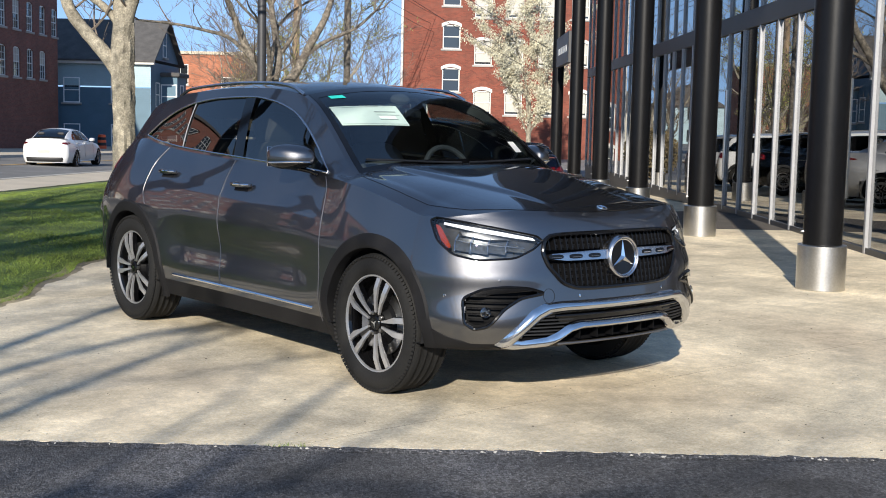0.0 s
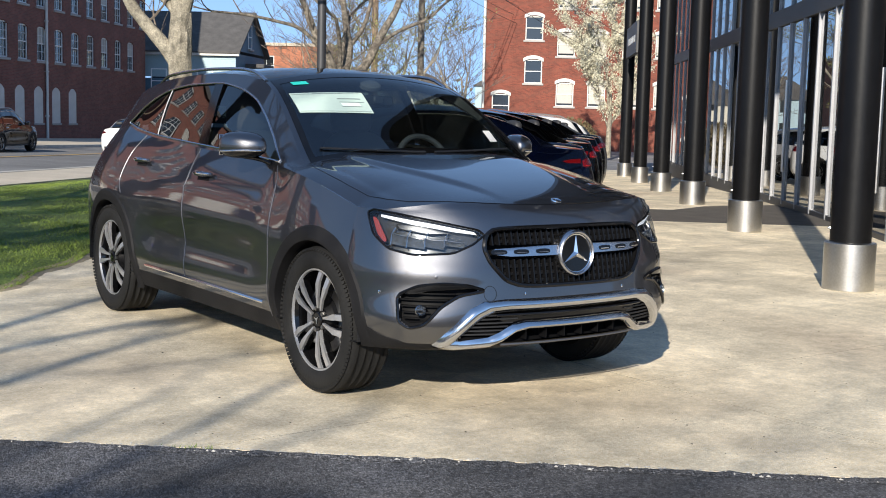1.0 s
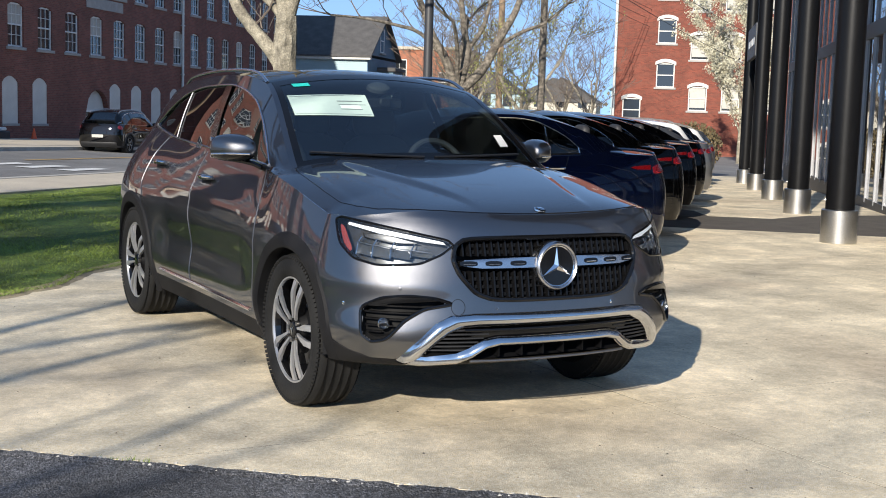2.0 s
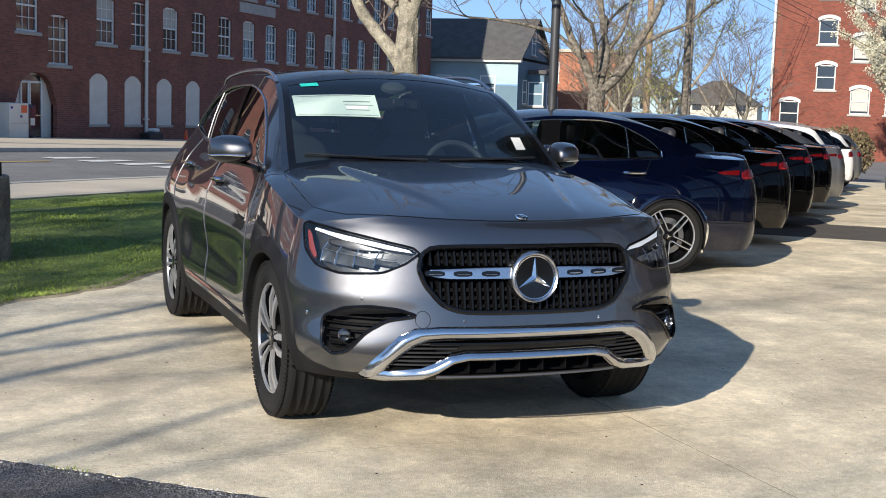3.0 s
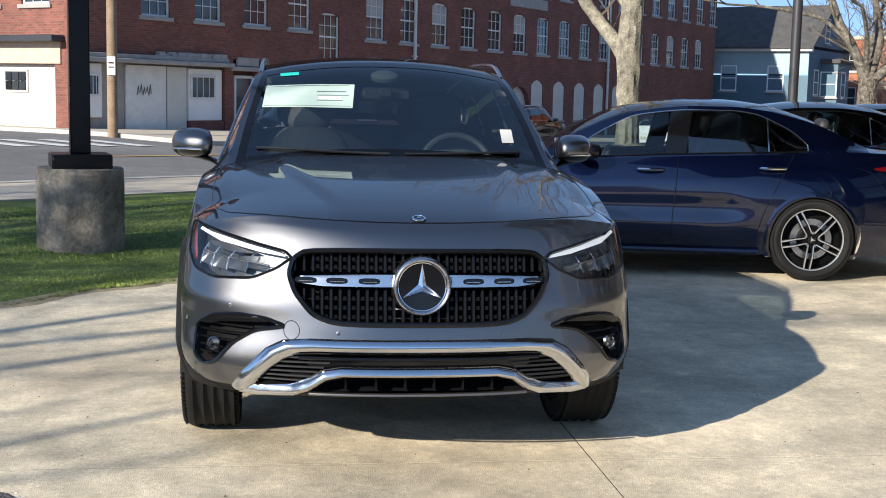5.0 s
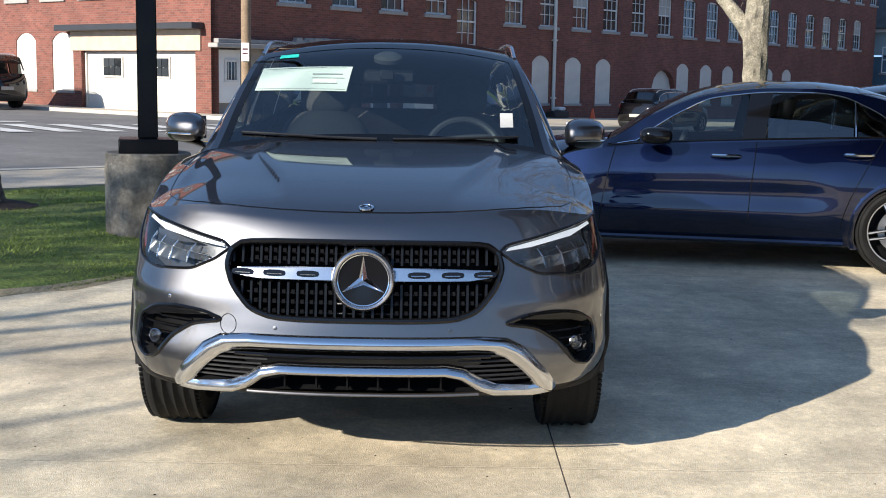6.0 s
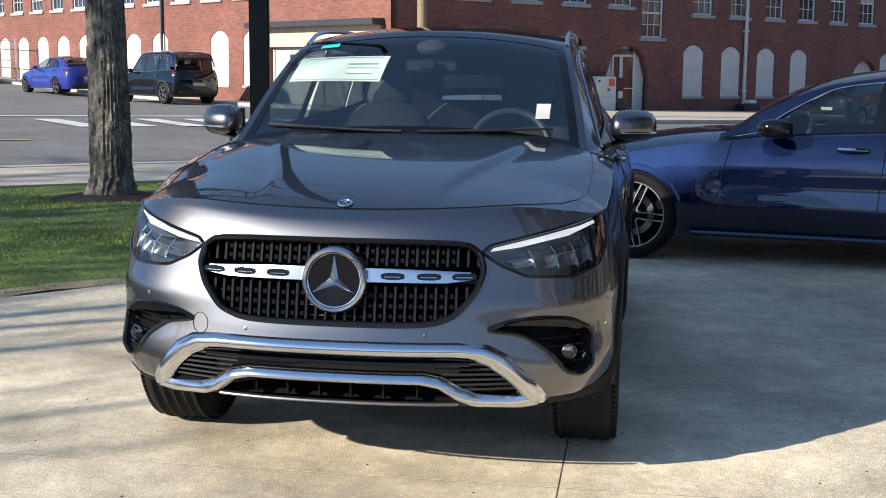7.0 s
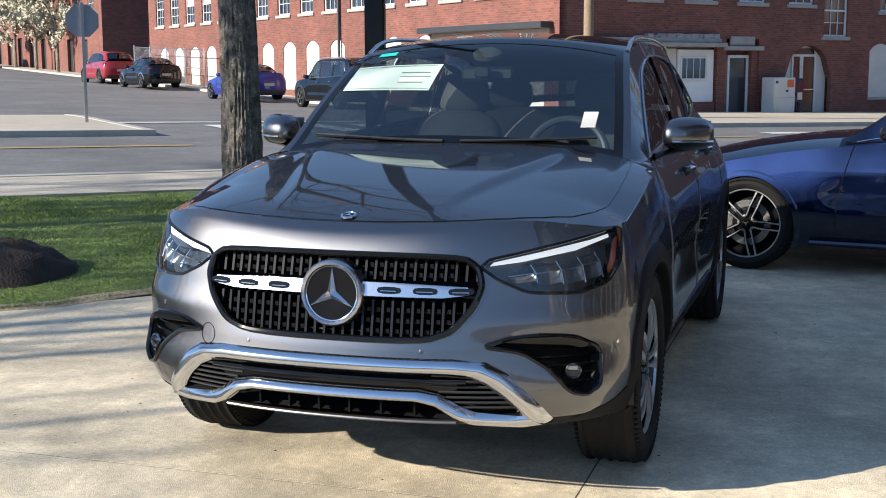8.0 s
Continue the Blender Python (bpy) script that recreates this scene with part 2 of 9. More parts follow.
def mottle(mt, layers):
    """Multiplies the colour by layers of (kind, scale, low, high, stretch): cloudy noise or single stones."""
    nt = mt.node_tree
    b = nt.nodes["Principled BSDF"]
    co = nt.nodes.new("ShaderNodeTexCoord")
    for kind, scale, lo, hi, stretch in layers:
        old = b.inputs["Base Color"].links[0].from_socket
        mp = nt.nodes.new("ShaderNodeMapping")
        mp.inputs["Scale"].default_value = (1, stretch, 1)
        nt.links.new(co.outputs["Object"], mp.inputs[0])
        if kind == "stone":
            tx = nt.nodes.new("ShaderNodeTexVoronoi")
            tx.inputs["Scale"].default_value = scale
            sep = nt.nodes.new("ShaderNodeSeparateColor")
            nt.links.new(tx.outputs["Color"], sep.inputs[0])
            out, a, c = sep.outputs[0], 0.0, 1.0
        else:
            tx = nt.nodes.new("ShaderNodeTexNoise")
            tx.inputs["Scale"].default_value, tx.inputs["Detail"].default_value, tx.inputs["Roughness"].default_value = scale, 9.0, 0.68
            out, a, c = tx.outputs[0], 0.36, 0.66
        nt.links.new(mp.outputs[0], tx.inputs["Vector"])
        rg = nt.nodes.new("ShaderNodeMapRange")
        rg.inputs[1].default_value, rg.inputs[2].default_value, rg.inputs[3].default_value, rg.inputs[4].default_value = a, c, lo, hi
        nt.links.new(out, rg.inputs[0])
        mx = nt.nodes.new("ShaderNodeVectorMath")
        mx.operation = "SCALE"
        nt.links.new(old, mx.inputs[0])
        nt.links.new(rg.outputs[0], mx.inputs["Scale"])
        nt.links.new(mx.outputs[0], b.inputs["Base Color"])
    return mt


mottle(M_PAD, (("cloud", 0.9, 0.76, 1.16, 1.6), ("cloud", 2.6, 0.80, 1.10, 0.7), ("cloud", 7.5, 0.86, 1.08, 1.0), ("cloud", 26.0, 0.86, 1.10, 1.0), ("stone", 210.0, 0.9, 1.1, 1.0)))
mottle(M_ASPHALT, (("cloud", 0.7, 0.75, 1.3, 1.0), ("stone", 85.0, 0.45, 1.75, 1.0), ("stone", 150.0, 0.7, 1.35, 1.0)))
M_ROAD = material("worn_road_asphalt", (0.17, 0.167, 0.163), 0.88, vary=0.14, scale=0.5, fine=60, bump=0.3, bump_scale=150, stain=0.5, stain_scale=0.25, tint=(0.13, 0.13, 0.13))
M_EARTH = material("dry_earth", (0.16, 0.13, 0.09), 0.95, vary=0.3, scale=2, fine=30, bump=0.5)
M_TURF = material("turf_soil", (0.105, 0.155, 0.028), 0.95, vary=0.35, scale=1.3, fine=35, bump=0.6, stain=0.5, stain_scale=0.8, tint=(0.12, 0.12, 0.045))
M_DRYSOIL = material("dry_tan_soil", (0.30, 0.245, 0.16), 0.95, vary=0.3, scale=5, fine=60, bump=0.8, stain=0.6, stain_scale=9, tint=(0.10, 0.12, 0.04))
M_GRASS = material("grass_blade", (0.145, 0.20, 0.03), 0.6, vary=0.2, scale=0.9, fine=9, bump=0, island=0.45)
M_MULCH = material("bark_mulch", (0.028, 0.018, 0.013), 0.95, vary=0.4, scale=8, fine=60, bump=0.8)
M_KERB = material("kerb_granite", (0.42, 0.40, 0.36), 0.8, vary=0.15, scale=2, fine=70, bump=0.2)
M_WHITE_LINE = material("road_paint_white", (0.62, 0.62, 0.6), 0.75, vary=0.15, scale=2, fine=25, bump=0.1, stain=0.5, stain_scale=2.5, tint=(0.3, 0.3, 0.29))
M_YELLOW_LINE = material("road_paint_yellow", (0.5, 0.3, 0.06), 0.75, vary=0.15, scale=2, fine=25, bump=0.1, stain=0.5, stain_scale=2.5, tint=(0.28, 0.22, 0.12))
M_BRICK_MILL = brick_wall("mill_brick", (0.188, 0.064, 0.046), (0.17, 0.11, 0.09))
M_BRICK_FAR = brick_wall("far_brick", (0.165, 0.041, 0.024), (0.14, 0.066, 0.046))
M_BRICK_SMALL = brick_wall("small_block_brick", (0.33, 0.115, 0.06), (0.3, 0.17, 0.11))
M_WHITE = material("white_paint", (0.60, 0.585, 0.54), 0.6, vary=0.06, scale=1.5, fine=30, bump=0.05, stain=0.2, stain_scale=1.2, tint=(0.55, 0.53, 0.48))
M_TRIM = material("trim_paint_white", (0.82, 0.82, 0.8), 0.55, vary=0.05, scale=1.5, fine=30, bump=0.05)
M_BOARD = material("cream_board_paint", (0.60, 0.57, 0.52), 0.65, vary=0.08, scale=1.5, fine=30, bump=0.05, stain=0.3, stain_scale=1.0, tint=(0.4, 0.35, 0.29))
M_SILL = material("sill_stone", (0.33, 0.31, 0.29), 0.8, vary=0.12, scale=3, fine=40)
M_SASH = material("window_sash_paint", (0.68, 0.68, 0.66), 0.5, vary=0.08, scale=4, fine=40, bump=0.05)
M_PANE = material("window_pane", (0.03, 0.035, 0.04), 0.06, vary=0.0, spec=0.8, per_object=0.5)
M_SHADE = material("window_blind", (0.42, 0.40, 0.36), 0.8, vary=0.08, scale=3, fine=20)
M_STEEL = material("brushed_steel", (0.58, 0.57, 0.55), 0.32, metal=1.0, vary=0.08, scale=3, fine=60, bump=0.03)
M_BLACK = material("black_column_paint", (0.004, 0.004, 0.0045), 0.35, vary=0.15, scale=3, fine=40, bump=0.02, spec=0.25)
M_MULLION = material("mullion_metal", (0.34, 0.345, 0.36), 0.4, metal=0.5, vary=0.06, scale=4, fine=40, bump=0.02)
M_DARKSTEEL = material("dark_beam_paint", (0.032, 0.033, 0.037), 0.45, vary=0.1, scale=2, fine=40, bump=0.03)
M_SHOPGLASS = glass("shop_glass", (0.42, 0.45, 0.46), 4.8)
M_INNER = material("showroom_inside", (0.10, 0.10, 0.105), 0.6, vary=0.1, scale=1, fine=8)
M_DARKBARK = material("furrowed_bark", (0.15, 0.13, 0.105), 0.95, vary=0.35, scale=9, fine=50, bump=1.0, bump_scale=32, stain=0.6, stain_scale=12, tint=(0.05, 0.042, 0.034))
M_BARK = material("grey_bark", (0.235, 0.21, 0.16), 0.95, vary=0.25, scale=4, fine=45, bump=0.9, bump_scale=28, stain=0.4, stain_scale=6, tint=(0.12, 0.10, 0.08))
M_TWIG = material("twig_bark", (0.13, 0.105, 0.085), 0.9, vary=0.2, scale=3, fine=20)
M_BLOSSOM = material("white_blossom", (0.50, 0.47, 0.35), 0.7, vary=0.1, scale=1, fine=8, bump=0, island=0.25)
M_LEAF = material("spring_leaf", (0.22, 0.23, 0.07), 0.6, vary=0.2, scale=1, fine=8, bump=0, island=0.4)
M_POLEWOOD = material("pole_wood", (0.24, 0.17, 0.11), 0.9, vary=0.2, scale=3, fine=25, bump=0.4)
M_PIER = material("pier_concrete", (0.19, 0.17, 0.14), 0.9, vary=0.2, scale=3, fine=30, bump=0.5, bump_scale=45, stain=0.6, stain_scale=2.2, tint=(0.17, 0.155, 0.13))
M_CABLE = material("cable_rubber", (0.02, 0.02, 0.02), 0.6, vary=0)
M_ROOF = material("roof_shingle", (0.075, 0.072, 0.07), 0.9, vary=0.2, scale=2, fine=15, bump=0.4)
M_BLUEHOUSE = material("blue_clapboard", (0.085, 0.15, 0.20), 0.7, vary=0.08, scale=1, fine=20)
# grey of the far houses, also the sunlit band painted on the blue house
M_GREYSUNLIT = material("grey_clapboard", (0.30, 0.40, 0.43), 0.7, vary=0.08, scale=1, fine=20)
M_JOINT = material("joint_filler", (0.07, 0.06, 0.05), 0.9, vary=0.2, scale=3, fine=30)
mottle(M_PIER, (("cloud", 3.0, 0.6, 1.35, 1.0), ("cloud", 22.0, 0.75, 1.2, 1.0)))
mottle(M_ROAD, (("cloud", 0.22, 0.84, 1.12, 1.0), ("cloud", 1.6, 0.86, 1.1, 1.0), ("cloud", 9.0, 0.88, 1.1, 1.0)))
mottle(M_TURF, (("cloud", 1.5, 0.7, 1.3, 1.0), ("cloud", 14.0, 0.7, 1.25, 1.0)))
mottle(M_BARK, (("cloud", 5.0, 0.62, 1.4, 1.0), ("cloud", 26.0, 0.72, 1.28, 1.0)))
mottle(M_DARKBARK, (("cloud", 9.0, 0.6, 1.35, 1.0),))

# ---- ground, pad, road ----
def sheet(name, u0, u1, v0, v1, nu, nv, dz, mat, label, thick=0.0, zf=None, category="ground", kind="structure"):
    """A sheet over a rectangle of the street grid, dz over the terrain, with a skirt of that thickness."""
    zf = zf or ground_z
    g = Geo()
    at = lambda i, j: (u0 + (u1 - u0) * i / nu, v0 + (v1 - v0) * j / nv)
    g.grid(lambda i, j: (*at(i, j), zf(*at(i, j)) + dz), nu, nv)
    if thick:
        rim = [(i, 0) for i in range(nu)] + [(nu, j) for j in range(nv)] + [(i, nv) for i in range(nu, 0, -1)] + [(0, j) for j in range(nv, 0, -1)]
        n = len(rim)
        vs = [(*at(i, j), zf(*at(i, j)) + dz - k) for k in (0, thick) for i, j in rim]
        g.add(vs, [(q, n + q, n + (q + 1) % n, (q + 1) % n) for q in range(n)])
    ob = part(name, g, mat, m=GRID)
    return tagged(ob, label, category, kind=kind)


def spaced(*stops):
    out = []
    for a, b, n in stops:
        out += [a + (b - a) * i / n for i in range(n)]
    return out + [stops[-1][1]]


us = spaced((-2500, -300, 4), (-300, -40, 8), (-40, 100, 56), (100, 400, 10), (400, 2500, 4))
vs_ = spaced((-2500, -200, 4), (-200, -12, 8), (-12, 60, 48), (60, 170, 22), (170, 400, 5), (400, 2500, 4))
g = Geo().grid(lambda i, j: (us[i], vs_[j], ground_z(us[i], vs_[j]) - 0.03), len(us) - 1, len(vs_) - 1)
tagged(part("ground", g, M_ROAD, m=GRID), "worn grey asphalt ground of street and lot", "ground", kind="structure")

sheet("driveway", -45, -1.63, -40, 9.0, 20, 20, 0.022, M_ASPHALT, "dark fresh asphalt driveway before the pad", zf=lambda u, v: -0.03 if v < 4 else ground_z(u, v), category="driveway")

# the display pad: concrete slabs with narrow joints
pad = thing("pavement", "pale tan concrete display pad with saw-cut joints", "pavement", kind="structure")


def slab_cells(outline, cuts_x, cuts_y):
    """Cuts a convex outline by lines of constant x and y in the world."""
    cells = [outline]
    for axis, cuts in ((0, cuts_x), (1, cuts_y)):
        for c in cuts:
            out = []
            for poly in cells:
                lo, hi = [], []
                for p, q in zip(poly, poly[1:] + poly[:1]):
                    (lo if p[axis] <= c else hi).append(p)
                    if (p[axis] - c) * (q[axis] - c) < 0:
                        t = (c - p[axis]) / (q[axis] - p[axis])
                        x = (p[0] + (q[0] - p[0]) * t, p[1] + (q[1] - p[1]) * t)
                        lo.append(x), hi.append(x)
                out += [k for k in (lo, hi) if len(k) > 2]
            cells = out
    return cells


def shrunk(poly, d):
    """The outline moved inwards by d."""
    out, n = [], len(poly)
    area = sum(p[0] * q[1] - q[0] * p[1] for p, q in zip(poly, poly[1:] + poly[:1]))
    s = 1 if area > 0 else -1
    for i in range(n):
        a, b, c = Vector(poly[i - 1]), Vector(poly[i]), Vector(poly[(i + 1) % n])
        e, f = (b - a).normalized(), (c - b).normalized()
        n1, n2 = Vector((-e.y, e.x)) * s, Vector((-f.y, f.x)) * s
        k = (n1 + n2)
        k = k / max(0.2, k.dot(n1)) if k.length > 1e-6 else n1
        out.append(b + k * d)
    return out


corners = [tuple((GRID @ Vector((u, v, 0))).xy) for u, v in ((-1.62, -4.5), (36.0, -4.5), (36.0, 3.6), (-1.62, 3.6))]
pad_z = lambda u: -0.02 * max(0.0, u - 12.0)
to_grid = GRID.inverted()
for cell in slab_cells(corners, (0.72, 5.2, 9.7, 14.2, 18.7, 23.2), (-0.62, 3.9, 8.4, 12.9, 17.4, 21.9, 26.4)):
    area = 0.5 * abs(sum(p[0] * q[1] - q[0] * p[1] for p, q in zip(cell, cell[1:] + cell[:1])))
    if area < 0.05:
        continue
    top, low = shrunk(cell, 0.003), shrunk(cell, 0.003)
    n = len(cell)
    drop_of = lambda q: pad_z((to_grid @ Vector((q[0], q[1], 0))).x)
    vs = [(*p, drop_of(p)) for p in top] + [(*p, drop_of(p) - 0.0015) for p in low] + [(*p, drop_of(p) - 0.1) for p in low]
    fs = [tuple(range(n))] + [(k * n + i, (k + 1) * n + i, (k + 1) * n + (i + 1) % n, k * n + (i + 1) % n) for k in (0, 1) for i in range(n)]
    part("slab", Geo().add(vs, fs), M_PAD, pad, flat=True)

# dark filler in the joints
part("joint_filler", Geo().grid(lambda i, j: (-1.6 + 37.5 * i / 20, -4.48 + 8.06 * j, pad_z(-1.6 + 37.5 * i / 20) - 0.0008), 20, 1), M_JOINT, pad, m=GRID)

# lawn: turf that swells over the pad's edge
LAWN_V0, LAWN_V1, LAWN_U0, LAWN_U1 = 3.58, 9.1, -9.0, 34.0


def lawn_edge(u):
    return LAWN_V0 + 0.06 * math.sin(u * 1.9) + 0.05 * math.sin(u * 4.3 + 1) + 0.04 * noise.noise((u * 3, 0, 5)) + 0.32 * smooth(1.5, -3.0, u)


def lawn_z(u, v):
    w = smooth(lawn_edge(u), lawn_edge(u) + 0.25, v)
    z = 0.005 + 0.05 * w + 0.10 * smooth(3.8, 6.0, v) * smooth(12, 5, u) * smooth(LAWN_V1 + 0.5, 7.4, v)
    back = smooth(6.5, LAWN_V1, v)
    z = z * (1 - back) + back * (ground_z(u, v) + 0.05)
    return z + 0.018 * noise.noise((u * 1.3, v * 1.3, 0)) * w


nu, nv = 172, 30
g = Geo().grid(lambda i, j: (LAWN_U0 + (LAWN_U1 - LAWN_U0) * i / nu, lawn_edge(LAWN_U0 + (LAWN_U1 - LAWN_U0) * i / nu) * (1 - j / nv) + LAWN_V1 * j / nv,
                             lawn_z(LAWN_U0 + (LAWN_U1 - LAWN_U0) * i / nu, lawn_edge(LAWN_U0 + (LAWN_U1 - LAWN_U0) * i / nu) * (1 - j / nv) + LAWN_V1 * j / nv)), nu, nv)
tagged(part("lawn", g, M_TURF, m=GRID), "mown green spring lawn beside the concrete pad", "lawn", kind="structure")

# bare soil worn along the lawn's edge
sg = Geo().grid(lambda i, j: (-4.0 + 20.0 * i / 240, lawn_edge(-4.0 + 20.0 * i / 240) + (-0.075 - 0.05 * noise.noise((i * 0.21, 0, 8)) - 0.03 * noise.noise((i * 0.8, 3, 8)), -0.02, 0.06)[j], (0.001, 0.009, 0.022)[j]), 240, 2)
tagged(part("soil_edge", sg, M_DRYSOIL, m=GRID), "strip of dry tan soil along the lawn's edge", "soil", kind="structure")

# grass blades, densest near the pad
rng = np.random.default_rng(5)
g = Geo()
for k in range(300000):
    u = LAWN_U0 + 6.0 + 21.0 * rng.random() ** 1.25
    d = rng.random() ** 1.5
    v = lawn_edge(u) - 0.02 + (LAWN_V1 - LAWN_V0 - 0.1) * d
    if v > LAWN_V1:
        continue
    patch = noise.noise((u * 0.9, v * 0.9, 3.0))
    if d > 0.02 and rng.random() < 0.25 - 0.6 * patch:
        continue
    z = lawn_z(u, v) - 0.004
    h = (0.010 + 0.017 * rng.random()) * (1.0 + 0.8 * patch) * (1.3 if d < 0.015 else 1.0)
    a, b = rng.random() * 6.283, 0.3 + 0.9 * rng.random()
    c, s, wd = math.cos(a), math.sin(a), 0.0016 + 0.0018 * rng.random()
    lx, ly = h * b * math.cos(a * 3.1), h * b * math.sin(a * 3.1)
    n = len(g.v)
    g.v += [(u - wd * c, v - wd * s, z), (u + wd * c, v + wd * s, z), (u + lx * 0.4 + wd * 0.7 * c, v + ly * 0.4 + wd * 0.7 * s, z + h * 0.6), (u + lx, v + ly, z + h)]
    g.f += [(n, n + 1, n + 2), (n, n + 2, n + 3)]
tagged(part("grass", g, M_GRASS, m=GRID, flat=True), "short bright green grass blades on the lawn", "grass", kind="stuff")

# walks, kerbs and road markings
for nm, u0, u1, v0, v1, lab in (("pavement_near", -60, 90, 9.1, 10.9, "pale concrete walk between lawn and street"), ("pavement_far", 19.2, 100, 19.3, 26.15, "pale concrete walk before the brick mill")):
    sheet(nm, u0, u1, v0, v1, 60, 4, 0.075, M_WALKWAY, lab, 0.15, category="pavement")
sheet("pavement_side", 19.2, 20.9, 26.15, 130, 4, 50, 0.075, M_WALKWAY, "pale concrete walk along the mill's sunlit side", 0.15, category="pavement")
sheet("pavement_corner", -60, 5.2, 18.6, 24.0, 30, 8, 0.075, M_WALKWAY, "pale concrete street corner with the stop sign", 0.15, category="pavement")
sheet("verge_hill", -60, 1.5, 24.0, 150, 20, 50, 0.06, M_EARTH, "dry earth bank beside the side street", 0.1, category="verge")
for u0, u1, v0, v1, nu_, nv_, lab in ((-60, 90, 10.9, 11.08, 60, 1, "grey granite kerb along the lawn side"), (19.2, 100, 19.12, 19.3, 40, 1, "grey granite kerb along the mill side"), (-60, 5.2, 18.42, 18.6, 30, 1, "grey granite kerb at the street corner"), (19.02, 19.2, 19.12, 130, 1, 60, "grey granite kerb along the side street"), (5.2, 5.38, 18.42, 24.0, 1, 6, "grey granite kerb round the street corner")):
    sheet("kerb", u0, u1, v0, v1, nu_, nv_, 0.085, M_KERB, lab, 0.15, category="kerb")
for k in range(6):
    sheet("road_marking", 20.1, 22.0, 11.5 + k * 1.04, 11.95 + k * 1.04, 4, 1, -0.014, M_WHITE_LINE, "white crosswalk bar worn on the asphalt", category="road marking")
for k in range(9):
    sheet("road_marking", 7.4 + k * 1.15, 7.95 + k * 1.15, 18.9, 21.2, 1, 4, -0.014, M_WHITE_LINE, "white crosswalk bar worn on the asphalt", category="road marking")
sheet("road_marking", -60, 5.2, 16.0, 16.14, 40, 1, -0.014, M_YELLOW_LINE, "yellow centre line worn on the asphalt", category="road marking")
sheet("road_marking", 12.0, 19.0, 16.0, 16.14, 6, 1, -0.014, M_YELLOW_LINE, "yellow centre line worn on the asphalt", category="road marking")
sheet("road_marking", 23.5, 90, 15.6, 15.74, 40, 1, -0.014, M_YELLOW_LINE, "yellow centre line worn on the asphalt", category="road marking")
sheet("road_marking", 5.5, 12.0, 22.0, 22.3, 4, 1, -0.014, M_WHITE_LINE, "white stop line at the side street", category="road marking")

# ragged fringe of asphalt over the pad's edge, with pale crumbs, pebbles and weeds
fr = Geo()
fr.grid(lambda i, j: (-1.64 + (-0.03, 0.0, 0.018 + 0.028 * noise.noise((i * 0.33, 0, 0)) + 0.016 * noise.noise((i * 1.3, 4, 0)))[j], -4.5 + 8.0 * i / 300, (-0.006, 0.004, 0.0015)[j]), 300, 2)
tagged(part("asphalt_edge", fr, M_ASPHALT, m=GRID), "ragged dark asphalt edge along the concrete pad", "asphalt edge", kind="structure")
rng = np.random.default_rng(9)


def pebble(g, u, v, z, s, flat_=0.6):
    """One small stone with an uneven outline."""
    a0 = rng.random() * 6.283
    ring = [(u + s * (0.7 + 0.5 * rng.random()) * math.cos(a0 + k * 1.2566), v + s * (0.7 + 0.5 * rng.random()) * math.sin(a0 + k * 1.2566), z) for k in range(5)]
    n = len(g.v)
    g.v += ring + [(u + s * 0.2, v, z + s * flat_)]
    g.f += [(n + k, n + (k + 1) % 5, n + 5) for k in range(5)]


crumbs, grit = Geo(), Geo()
for k in range(900):
    pebble(crumbs, -1.625 + 0.016 * rng.standard_normal(), -4.5 + 8.0 * rng.random(), 0.0, 0.004 + 0.007 * rng.random() ** 2, 0.5)
for k in range(420):
    pebble(grit, -1.5 + 8.0 * rng.random() ** 1.5, -4.0 + 7.4 * rng.random(), 0.0, 0.0025 + 0.006 * rng.random() ** 3, 0.4)
tagged(part("crumbs", crumbs, M_KERB, m=GRID, flat=True), "pale broken concrete crumbs along the pad's edge", "rubble", kind="stuff")
tagged(part("grit", grit, M_MULCH, m=GRID, flat=True), "dark specks of grit and dry leaf on the pad", "grit", kind="stuff")
weeds = Geo()
for cu, cv, n_, sp in ((-1.62, 0.95, 26, 0.04), (-1.62, 1.05, 14, 0.03), (-1.6, -2.2, 10, 0.04), (-1.61, 3.1, 40, 0.08), (5.0, 3.5, 60, 0.15)):
    for k in range(n_):
        u, v = cu + 0.012 * rng.standard_normal(), cv + sp * rng.standard_normal()
        a, h, wd = rng.random() * 6.283, 0.008 + 0.016 * rng.random(), 0.0022
        n = len(weeds.v)
        weeds.v += [(u - wd * math.cos(a), v - wd * math.sin(a), 0), (u + wd * math.cos(a), v + wd * math.sin(a), 0), (u + 0.6 * h * math.cos(a * 2.3), v + 0.6 * h * math.sin(a * 2.3), h)]
        weeds.f += [(n, n + 1, n + 2)]
tagged(part("weeds", weeds, M_GRASS, m=GRID, flat=True), "small green weeds in the pad's edge joint", "weeds", kind="stuff")

